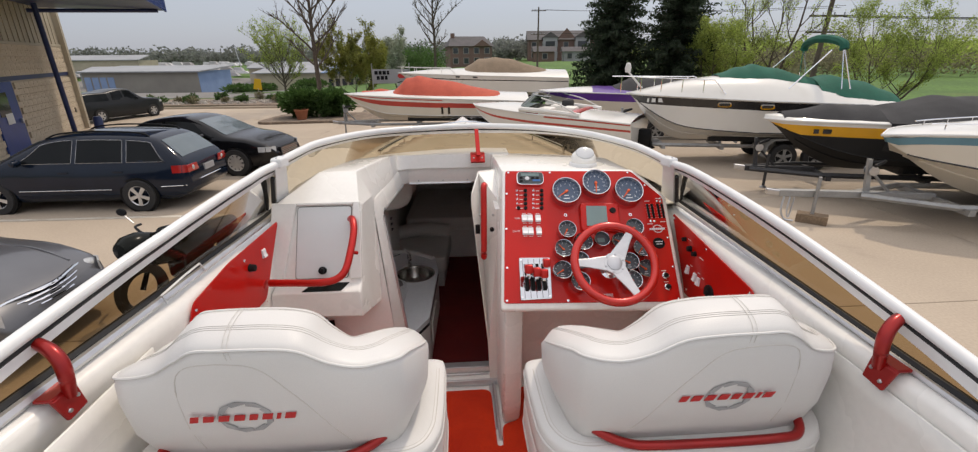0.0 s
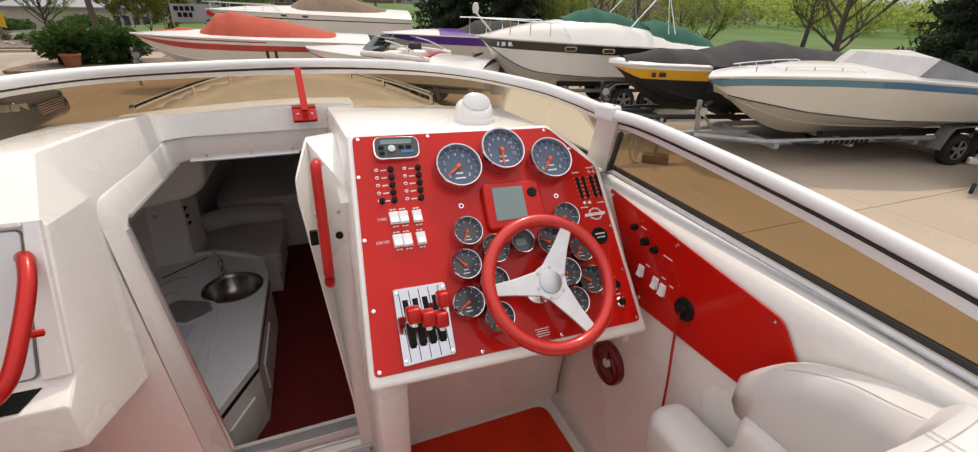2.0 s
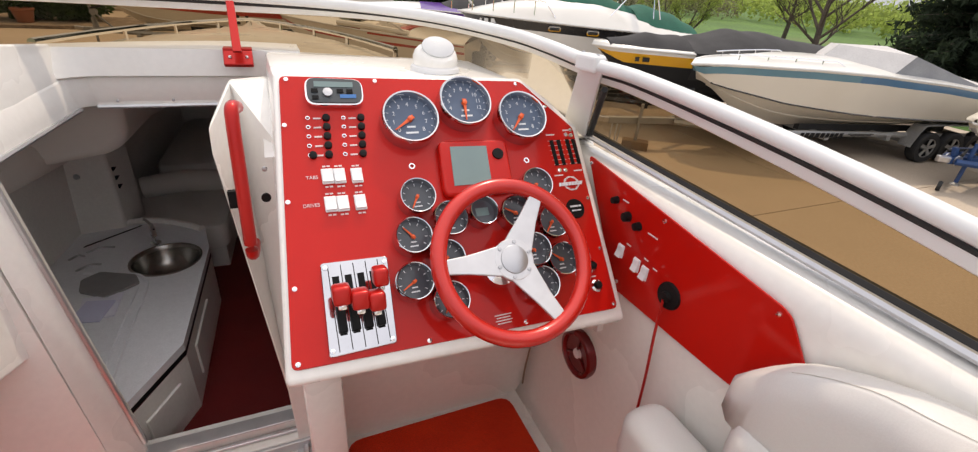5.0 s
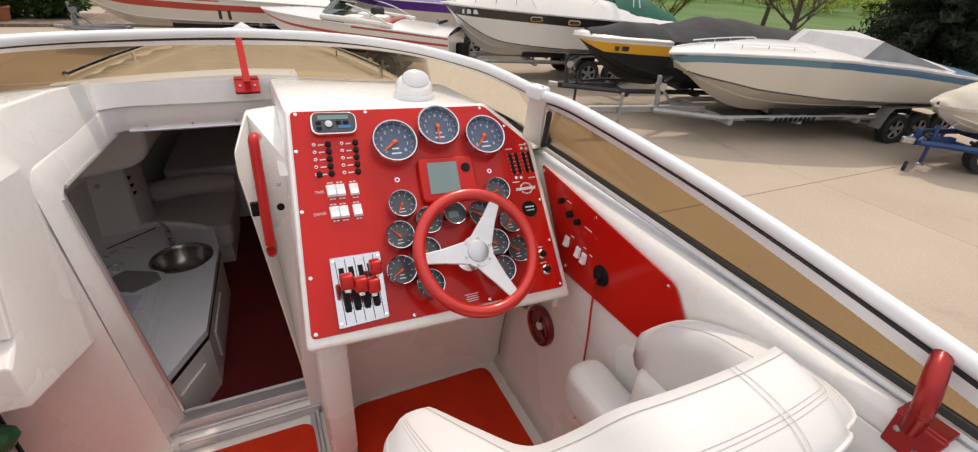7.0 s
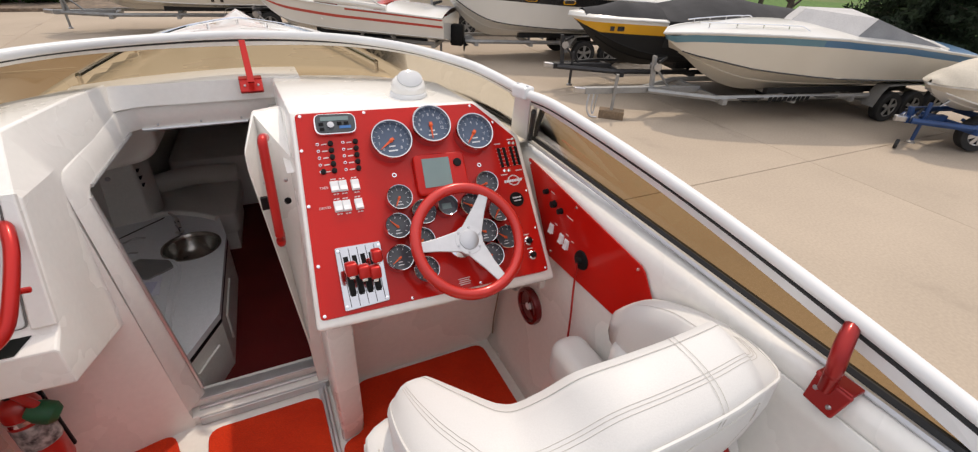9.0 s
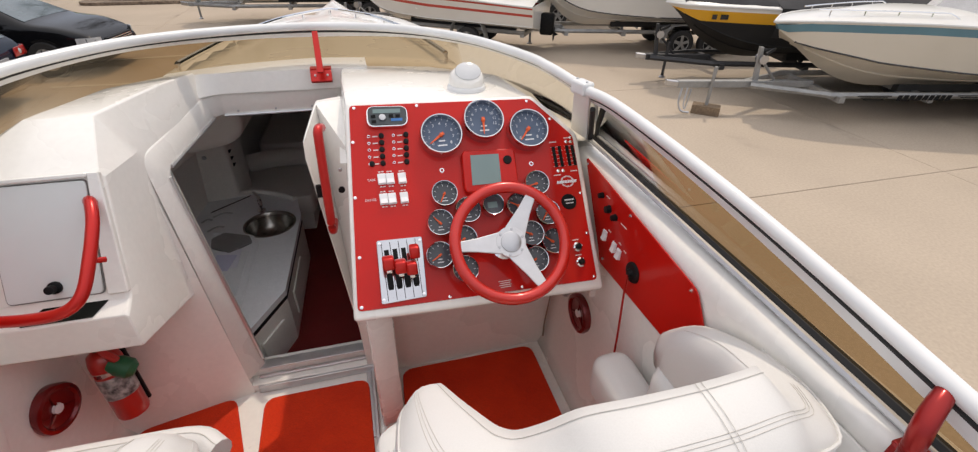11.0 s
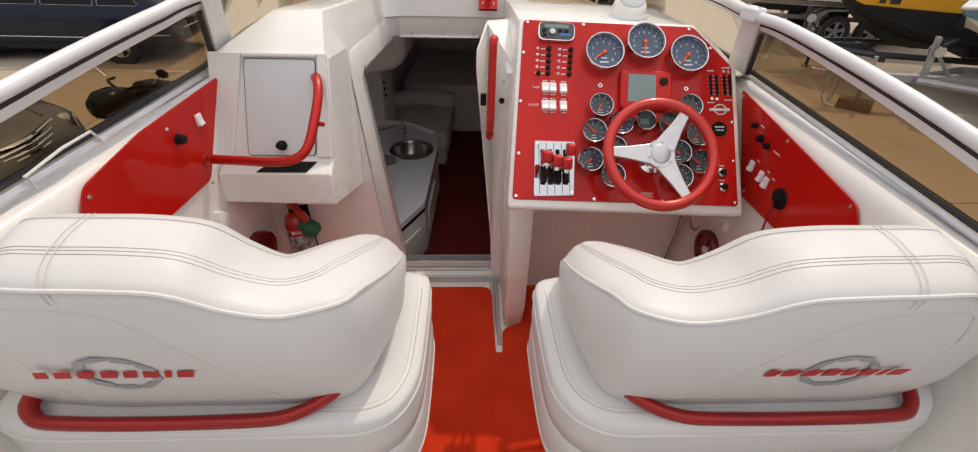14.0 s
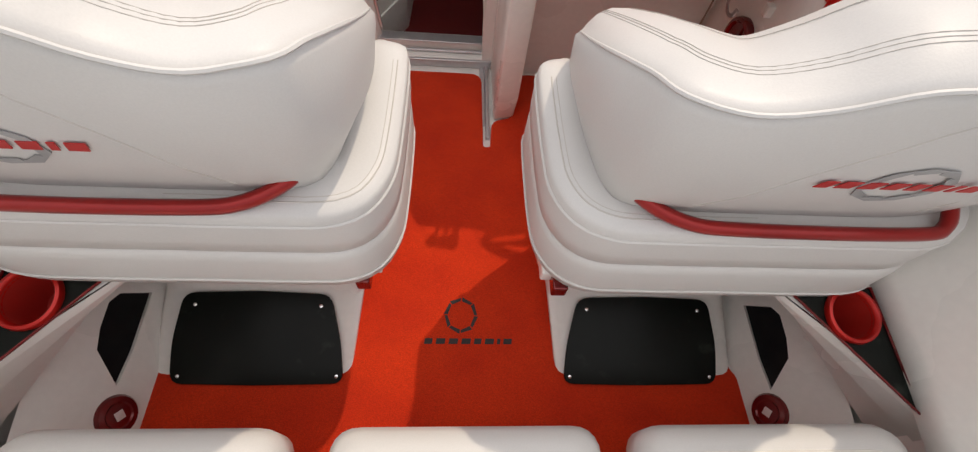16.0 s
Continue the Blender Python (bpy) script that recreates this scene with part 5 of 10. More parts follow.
bp = thing("side_pad", "white padded vinyl panel on the port cockpit side", "padded panel", on_port(1.35, 1.7))
part("pad", slab([on_port(y, z, -0.012) for y, z in rounded([(1.482, 1.945), (1.445, 1.800), (1.40, 1.58), (1.16, 1.58), (1.16, 2.05), (1.300, 2.032)], 0.035, 4)], (0.036, 0, 0), 0.012, 3), VINYL, bp, smooth=True)
bp = thing("side_upright", "white moulded upright on the port cockpit side", "boat moulding", on_port(1.5, 1.8), kind="structure")
part("upright", slab([on_port(y, z, -0.012) for y, z in rounded([(1.538, 1.985), (1.582, 1.950), (1.520, 1.775), (1.455, 1.42), (1.405, 1.42), (1.462, 1.800)], 0.012, 3)], (0.028, 0, 0), 0.006, 2), GEL, bp, smooth=True)

# speakers on the cockpit sides
def speaker(sd):
    m = basis((0, -1, 0), (0, 0, 1), (0.775, 1.64, 1.755)) if sd > 0 else basis((0.27, 0.963, 0), (0, 0, 1), (-0.776, 1.668, 1.734))
    s = thing("speaker", "dark red round marine speaker on the cockpit side", "speaker", m.translation, group="cockpit speakers")
    part("rim", lathe([(0.066, -0.022), (0.071, 0.004), (0.068, 0.012), (0.058, 0.014), (0.052, 0.008), (0.052, 0)], m, 28), RED_DARK, s, smooth=True)
    part("cone", lathe([(0, 0.0), (0.054, 0.006), (0.045, 0.004), (0.018, -0.004), (0, -0.004)], m, 24), RED_DARK, s, smooth=True)
    part("cap", lathe([(0, 0), (0.016, 0), (0.014, 0.009), (0, 0.011)], m, 16), WHITE_SWITCH, s, "white centre cap", smooth=True)
    for i in range(3):
        part("strut", moved(box(-0.003, 0.003, 0.012, 0.056, 0.004, 0.008), m @ pose(0, 0, 0, 0, 0, 120 * i)), RED_DARK, s)


speaker(1)
speaker(-1)

# ---- port console ----
pc = thing("port_console", "white port console with locker lid and open tray", "console", (-0.62, 1.8, 1.98))
secs = [(1.612, (-0.815, 1.968), [(-0.80, 2.064), (-0.79, 2.066), (-0.478, 2.066), (-0.470, 2.058)], (-0.472, 1.958)),
        (1.655, (-0.815, 1.955), [(-0.80, 2.080), (-0.79, 2.082), (-0.480, 2.082), (-0.472, 2.074)], (-0.469, 1.945)),
        (1.668, (-0.815, 1.953), [(-0.80, 2.090), (-0.79, 2.093), (-0.482, 2.093), (-0.472, 2.084)], (-0.468, 1.941)),
        (1.780, (-0.815, 1.90), [(-0.81, 2.355), (-0.79, 2.370), (-0.482, 2.370), (-0.470, 2.355)], (-0.459, 1.906)),
        (1.922, (-0.80, 1.87), [(-0.76, 2.40), (-0.655, 2.457), (-0.508, 2.460), (-0.458, 2.345)], (-0.448, 1.862)),
        (1.960, (-0.79, 2.272), [(-0.75, 2.40), (-0.645, 2.456), (-0.50, 2.459), (-0.455, 2.345)], (-0.450, 2.272)),
        (2.20, (-0.68, 2.272), [(-0.67, 2.39), (-0.575, 2.448), (-0.440, 2.452), (-0.422, 2.345)], (-0.420, 2.272)),
        (2.44, (-0.53, 2.272), [(-0.52, 2.36), (-0.49, 2.415), (-0.405, 2.422), (-0.395, 2.345)], (-0.395, 2.272))]
bm = loft([[(lo[0], y, lo[1])] + [(x, y, z) for x, z in top] + [(hi[0], y, hi[1])] for y, lo, top, hi in secs], r=0.010)
part("body", bm, GEL, pc, smooth=16)
LM = basis((1, 0, 0), (0, 0.112, 0.277), (-0.615, 1.668, 2.093))
part("lid_gap", moved(slab([(x, y, 0.0) for x, y in rounded([(-0.110, 0.004), (0.092, 0.004), (0.112, 0.284), (-0.096, 0.284)], 0.014)], (0, 0, 0.0025)), LM), mat("lid_gasket", (0.20, 0.19, 0.18), rough=0.8, scale=9), pc, "thin grey gap round the lid")
part("lid", moved(slab([(x, y, 0.002) for x, y in rounded([(-0.107, 0.007), (0.089, 0.007), (0.109, 0.281), (-0.093, 0.281)], 0.012)], (0, 0, 0.005), 0.002), LM), mat("cool_white_lid", (0.70, 0.72, 0.71), (0.66, 0.68, 0.67), rough=0.4, scale=5), pc, "flush white locker lid")
part("lid_latch", moved(lathe([(0, 0), (0.015, 0), (0.015, 0.008), (0.010, 0.012), (0.010, 0.028), (0, 0.03)], None, 16), LM @ pose(-0.004, 0.036, 0.007)), BLACK, pc, "black lid latch", smooth=True)
for nm, ring in (("lid_frame", [(-0.205, 0.002), (-0.150, 0.002), (-0.099, 0.287), (-0.099, 0.299), (-0.190, 0.299)]), ("lid_frame", [(0.098, 0.002), (0.144, 0.002), (0.141, 0.299), (0.116, 0.299), (0.116, 0.287)]), ("lid_frame", [(-0.0985, 0.287), (0.1155, 0.287), (0.1155, 0.299), (-0.0985, 0.299)])):
    part(nm, moved(slab([(x, y, -0.004) for x, y in ring], (0, 0, 0.018), 0.003, 1), LM), GEL, pc, "white raised frame round the lid")
part("tray", slab([(-0.690, 1.616, 2.0695), (-0.545, 1.616, 2.0695), (-0.520, 1.656, 2.0835), (-0.655, 1.656, 2.0835)], (0, 0, 0.0018)), BLACK_GLOSS, pc, "dark open tray")
# bent grab rail of the port console
gr = thing("grab_rail", "bent red tube grab rail on the port console", "grab rail", (-0.6, 1.55, 2.12))
hp = spline([(-0.785, 1.585, 2.128), (-0.70, 1.570, 2.132), (-0.61, 1.552, 2.138), (-0.545, 1.548, 2.148), (-0.507, 1.565, 2.175), (-0.492, 1.62, 2.23), (-0.488, 1.685, 2.285), (-0.500, 1.735, 2.312), (-0.515, 1.76, 2.305)], 5)
part("tube", tube(hp, 0.0135, 12), RED_TUBE, gr, smooth=True)
part("foot", lathe([(0, 0), (0.017, 0), (0.016, 0.004), (0, 0.004)], SP @ pose(1.585, 2.128, 0), 16), RED_TUBE, gr, smooth=True)
part("standoff", tube([(-0.492, 1.62, 2.225), (-0.474, 1.640, 2.212)], 0.007, 8), RED_TUBE, gr)
# fire extinguisher
fx = thing("fire_extinguisher", "small red fire extinguisher with a green cap, clamped beside the bulkhead", "fire extinguisher", (-0.58, 1.70, 1.6))
FM = pose(-0.655, 1.735, 1.592, -10, -6, 0)
part("cylinder", lathe([(0, 0), (0.040, 0), (0.043, 0.008), (0.043, 0.20), (0.036, 0.225), (0.016, 0.24), (0, 0.24)], FM, 24), EXT_RED, fx, smooth=True)
part("label", lathe([(0.0435, 0.08), (0.0438, 0.081), (0.0438, 0.155), (0.0435, 0.156), (0.043, 0.118)], FM, 24), mat("printed_label", (0.55, 0.55, 0.53), (0.03, 0.03, 0.03), rough=0.4, scale=55), fx, "black and white printed label", smooth=True)
part("band", lathe([(0.0435, 0.165), (0.0455, 0.166), (0.0455, 0.178), (0.0435, 0.179)], FM, 24), CHROME, fx)
part("valve", lathe([(0, 0.23), (0.018, 0.23), (0.018, 0.265), (0, 0.27)], FM, 12), BLACK, fx)
part("lever", moved(tube(spline([(-0.010, 0.0, 0.258), (0.012, -0.02, 0.262), (0.036, -0.034, 0.235), (0.050, -0.034, 0.205)], 4), 0.012, 8), FM), EXT_RED, fx, smooth=True)
part("cap", moved(lathe([(0, -0.035), (0.020, -0.035), (0.030, -0.01), (0.030, 0.02), (0.018, 0.035), (0, 0.036)], None, 18), FM @ pose(0.052, -0.030, 0.182, 0, 128, 0)), GREEN_CAP, fx, "green rounded cap", smooth=True)
part("bracket", moved(box(-0.03, 0.03, 0.044, 0.056, 0.0, 0.24, 0.003), FM), BLACK, fx)

# ---- bolster seats ----
# stations of the backrest from its inner end round to the outer wing: edge at the back, edge at the front, foot of the back
SEAT = [((0.150, 1.190, 2.095), (0.205, 1.185, 2.125), (0.168, 1.180)),
        ((0.128, 1.110, 2.150), (0.212, 1.140, 2.172), (0.148, 1.110)),
        ((0.118, 1.020, 2.205), (0.232, 1.060, 2.222), (0.142, 1.020)),
        ((0.122, 0.935, 2.255), (0.252, 1.005, 2.250), (0.150, 0.935)),
        ((0.146, 0.860, 2.292), (0.262, 0.980, 2.262), (0.162, 0.875)),
        ((0.165, 0.805, 2.311), (0.272, 0.965, 2.268), (0.186, 0.843)),
        ((0.225, 0.780, 2.314), (0.290, 0.950, 2.277), (0.240, 0.832)),
        ((0.290, 0.772, 2.332), (0.318, 0.925, 2.320), (0.296, 0.829)),
        ((0.350, 0.762, 2.368), (0.350, 0.900, 2.372), (0.352, 0.828)),
        ((0.420, 0.758, 2.378), (0.410, 0.882, 2.396), (0.420, 0.828)),
        ((0.500, 0.760, 2.378), (0.490, 0.878, 2.400), (0.500, 0.828)),
        ((0.560, 0.768, 2.372), (0.560, 0.882, 2.397), (0.562, 0.828)),
        ((0.610, 0.782, 2.342), (0.605, 0.892, 2.385), (0.612, 0.830)),
        ((0.655, 0.798, 2.306), (0.640, 0.915, 2.340), (0.655, 0.835)),
        ((0.722, 0.820, 2.287), (0.680, 0.935, 2.285), (0.712, 0.848)),
        ((0.765, 0.900, 2.265), (0.700, 0.985, 2.255), (0.748, 0.900)),
        ((0.778, 1.000, 2.240), (0.704, 1.050, 2.236), (0.764, 1.000)),
        ((0.776, 1.120, 2.185), (0.706, 1.130, 2.185), (0.764, 1.115)),
        ((0.766, 1.225, 2.100), (0.714, 1.205, 2.105), (0.760, 1.205))]


def seat(sd, label):
    """Built for the starboard side; the port one is mirrored, a little narrower and further outboard."""
    s = thing("bolster_seat", label, "seat", (sd * 0.45, 1.0, ZF), group="bolster seats")

    def f(bm, low=False):
        if sd > 0:
            return bm
        k, b = (1.0, 0.085) if low else (0.90, 0.088)
        if not low:
            for v in bm.verts:
                v.co.x += max(0.0, v.co.x - 0.60) * 0.40 * min(1.0, max(0.0, (0.92 - v.co.y) / 0.1))
                v.co.x -= 0.017 * min(1.0, max(0.0, (0.19 - v.co.x) / 0.05)) * min(1.0, max(0.0, (v.co.z - 2.04) / 0.08))
        bmesh.ops.transform(bm, matrix=Matrix.Translation((-b, 0, 0.0 if low else 0.018)) @ Matrix.Diagonal((-k, 1, 1, 1)), verts=bm.verts)
        bmesh.ops.reverse_faces(bm, faces=bm.faces)
        return bm

    R = spline([q[0] for q in SEAT], 4)
    F = spline([q[1] for q in SEAT], 4)
    B = spline([(q[2][0], q[2][1], 2.064) for q in SEAT], 4)
    n = len(R)
    rings, pip1, pip2, seams = [], [], [], ([], [], [])
    for i in range(n):
        r, q, b = R[i], F[i], B[i]
        out = (r - q)
        out.z = 0
        out.normalize()
        e = min(1.0, min(i + 1, n - i) / 5.0)
        up = Vector((0, 0, 1))
        mid = r.lerp(q, 0.5)
        thin = (q - r) * (1 - e) * 0.10
        r, q = r + thin, q - thin
        k = max(0.0, 1 - i / 15) ** 0.8          # the inner end is rounded over
        r = r.lerp(q, 0.16 * k) - up * 0.006 * k
        ring = [b + up * -0.02 - out * 0.02, b, b.lerp(r, 0.35) + out * 0.016, b.lerp(r, 0.72) + out * 0.014, b.lerp(r, 0.93) + out * (0.006 + 0.008 * k), r + out * 0.004 * k,
                r.lerp(q, 0.10) + up * (0.008 + 0.007 * k), r.lerp(q, 0.28) + up * (0.014 + 0.010 * k), r.lerp(q, 0.55) + up * (0.014 + 0.009 * k), r.lerp(q, 0.80) + up * (0.008 + 0.004 * k), q, q - up * 0.05 - out * 0.010, q - up * 0.13 - out * 0.006,
                Vector((q.x, q.y, 2.03)), Vector((mid.x, mid.y, 2.02))]
        soft = math.sqrt(max(0.0, 1 - (1 - min(1.0, (min(i, n - 1 - i) + 0.45) / 5.0)) ** 2))
        core = sum(ring, Vector()) / len(ring)
        ring = [core + (q_ - core) * soft for q_ in ring]
        rings.append(ring)
        pip1.append(ring[5] + out * 0.0012 + up * 0.0008)
        pip2.append(ring[9].lerp(ring[10], 0.45) + up * 0.0012)
        for line, h in zip(seams, (0.14, 0.32, 0.48)):
            line.append(ring[7].lerp(ring[8], h) + up * 0.0006)
    part("backrest", f(loft(rings)), VINYL, s, "white vinyl wraparound backrest", smooth="all")
    part("piping", f(tube(pip1[2:-2], [0.0030 * min(1.0, 0.15 + 0.08 * min(i, n - 5 - i)) for i in range(n - 4)], 6)), VINYL, s, smooth=True)
    part("seam", f(tube(pip2[4:-4], 0.0006, 5)), STITCH, s)
    for line in seams:
        part("seam", f(tube(line[4:60], 0.0005, 5)), STITCH, s)
    for dk in (0.0, 0.009):
        pts = [rings[39][j] + Vector((dk + 0.012 * (j - 5) * 0.4, 0, 0.0012)) for j in (4, 5, 6, 7, 8, 9, 10)]
        part("cross_seam", f(tube(spline(pts, 3), 0.0005, 5)), STITCH, s)
    def on_back(x, z):
        """A point on the rear face of the backrest."""
        i = min(range(20, n - 16), key=lambda k: abs(R[k].x - x))
        h = (z - B[i].z) / (R[i].z - B[i].z)
        y = B[i].y + (R[i].y - B[i].y) * h - np.interp(h, (0, 0.35, 0.72, 0.93, 1), (0, 0.016, 0.014, 0.006, 0))
        return Vector((x, y, z))

    part("seam", f(tube([on_back(p.x, p.z) for p in spline([(0.275, 0, 2.10), (0.312, 0, 2.17), (0.350, 0, 2.235), (0.395, 0, 2.300), (0.430, 0, 2.335), (0.47, 0, 2.347), (0.53, 0, 2.348), (0.585, 0, 2.335), (0.612, 0, 2.30), (0.618, 0, 2.20), (0.612, 0, 2.10)], 4)], 0.0012, 5)), STITCH, s)

    def u_pad(w, z0, z1, y_end, shift):
        """A padded bolster that runs round the seat in a U."""
        inn = (0.142 if sd > 0 else 0.121) - shift * 0.4
        plan = spline([(inn, y_end, 0), (inn - 0.004, 1.08, 0), (inn - 0.002, 0.945, 0), (inn + 0.006, 0.886, 0), (inn + 0.038, 0.853, 0), (0.26, 0.848, 0), (0.43, 0.848, 0), (0.60, 0.848, 0), (0.690, 0.853, 0), (0.724, 0.886, 0), (0.732, 0.945, 0), (0.734, 1.08, 0), (0.734, y_end, 0)], 5)
        rows, line = [], []
        k = len(plan)
        for i, p in enumerate(plan):
            d = (plan[min(k - 1, i + 1)] - plan[max(0, i - 1)]).normalized()
            o = Vector((d.y, -d.x, 0))
            e = math.sin(min(1.0, (min(i, k - 1 - i) + 0.35) / 3.0) * math.pi / 2)
            zc, hh = (z0 + z1) / 2, (z1 - z0) / 2
            rows.append([p + o * (w * e * a_) + Vector((0, 0, zc + hh * (0.6 + 0.4 * e) * b_)) for a_, b_ in ((0.8, -1), (0.97, -0.88), (1.01, -0.3), (1.0, 0.58), (0.97, 0.82), (0.88, 0.97), (0.4, 1.03), (-0.3, 1.03), (-0.8, 0.95), (-1.0, 0.6), (-1.0, -0.6), (-0.7, -1))])
            line.append(p + o * (w * e * 1.0) + Vector((0, 0, zc + hh * 0.50)))
        return loft(rows), line, plan

    bm, line, plan = u_pad(0.056, 1.945, 2.060, 1.175, 0.0)
    part("cushion", f(bm), VINYL, s, "white vinyl lower cushion", smooth="all")
    part("piping", f(tube(line[2:-2], 0.003, 5)), VINYL, s, smooth=True)
    for dx in (0.45, 0.60):
        pts = []
        for i in range(4, 30):
            d = (plan[i + 1] - plan[i - 1]).normalized()
            pts.append(plan[i] + Vector((d.y, -d.x, 0)) * 0.056 * dx + Vector((0, 0, 2.0605)))
        part("seam", f(tube(pts, 0.0014, 5)), STITCH, s)
    bm, line, plan = u_pad(0.060, 1.830, 1.950, 1.18, -0.012)
    part("lower_bolster", f(bm), VINYL, s, "white vinyl lower bolster", smooth="all")
    part("piping", f(tube([q - Vector((0, 0, 0.062)) for q in line[2:-2]], 0.003, 5)), VINYL, s, smooth=True)
    part("arm_pad", f(slab([(x, y, 1.765) for x, y in rounded([(0.650, 1.02), (0.765, 1.02), (0.765, 1.350), (0.650, 1.350)], 0.055, 6)], (0, 0, 0.145), 0.052, 5)), VINYL, s, "white padded arm end", smooth=True)
    if sd < 0:
        # the folding cushion is down on this side
        part("fold_cushion", f(slab([(x, y, 1.775) for x, y in rounded([(0.20, 0.98), (0.655, 0.98), (0.665, 1.345), (0.20, 1.335)], 0.05, 5)], (0, 0, 0.105), 0.03, 3)), VINYL, s, "white vinyl folding seat cushion", smooth=True)
        roll = spline([(0.672, 0.98, 1.872), (0.682, 1.18, 1.876), (0.676, 1.30, 1.880), (0.640, 1.345, 1.880), (0.56, 1.352, 1.878), (0.40, 1.350, 1.876), (0.25, 1.342, 1.874), (0.19, 1.30, 1.872)], 5)
        part("front_roll", f(tube(roll, 0.033, 12)), VINYL, s, smooth=True)
        part("seam", f(tube([q + Vector((0, 0, 0.0335)) for q in roll], 0.0012, 5)), STITCH, s)
    # plate added to stop sun falling through the open U
    part("sun_stop_pan", f(box(0.11, 0.745, 0.83, 1.17, 1.800, 1.832, 0.004)), GEL, s)
    # pedestal
    rows = [[(x, y, z) for x, y in rounded([(0.175 + q, y0), (0.70, y0), (0.70, 1.16), (0.165 + q, 1.16)], 0.04, 4)] for z, q, y0 in ((ZF + 0.004, 0.046, 0.722), (ZF + 0.075, 0.026, 0.93), (ZF + 0.11, 0.012, 0.955), (ZF + 0.20, -0.022, 0.950), (ZF + 0.30, -0.050, 0.945), (1.835, -0.070, 0.93))]
    part("pedestal", f(loft(rows), True), GEL, s, "white gelcoat pedestal", smooth=True)
    m = basis((1, 0, 0), (0, 0.208, 0.071), (0.440, 0.722, ZF + 0.008))
    pl = part("cover_plate", f(moved(slab([(x, y, 0.002) for x, y in rounded([(-0.205, 0.0), (0.0, -0.004), (0.207, 0.0), (0.214, 0.10), (0.200, 0.22), (0.02, 0.226), (-0.160, 0.22), (-0.192, 0.10)], 0.03)], (0, 0, 0.010), 0.002), m), True), BLACK_GLOSS, s, "glossy black acrylic cover plate")
    for x, y in ((-0.188, 0.018), (0.188, 0.018), (0.168, 0.190), (-0.138, 0.190)):
        q = m @ pose(x, y, 0.012)
        add_screw(pl, q if sd > 0 else Matrix.Translation((-0.085, 0, 0)) @ Matrix.Diagonal((-1, 1, 1, 1)) @ q @ Matrix.Diagonal((-1, 1, 1, 1)))
    part("slide_knob", f(box(0.130, 0.158, 0.80, 0.865, 1.795, 1.829, 0.003)), RED_DARK, s, "red slide release")
    bar = spline([(0.195, 0.868, 2.098), (0.205, 0.835, 2.090), (0.270, 0.805, 2.074), (0.36, 0.796, 2.070), (0.62, 0.796, 2.070), (0.682, 0.810, 2.074), (0.70, 0.86, 2.092)], 6)
    part("bar", f(tube(bar, 0.0110, 10)), RED_GRIP, s, "red anodised tube bar", smooth=True)
    bx, bz = (0.466, 2.213) if sd > 0 else (-0.532, 2.228)
    by = on_back(0.466 if sd > 0 else 0.493, bz if sd > 0 else bz - 0.018).y
    bmx = basis((1, 0, 0), (0, -0.21, 1), (bx, by - 0.0008, bz))
    ring_badge(bmx @ pose(0.005, 0, 0.001), 0.052, GREY_BADGE, s, "badge_ring")
    x = -0.103
    for w in WORD:
        part("badge_bar", bars([w * 0.165], 0.0165, 0.004, bmx @ pose(x + w * 0.0975, 0, 0.0018), 0.35), RED_BADGE, s, "red lettering bar")
        x += w * 0.195 + 0.0055
    return s


seat(1, "white vinyl bolster seat with red tube bar at the helm")
seat(-1, "white vinyl bolster seat with red tube bar on the port side")

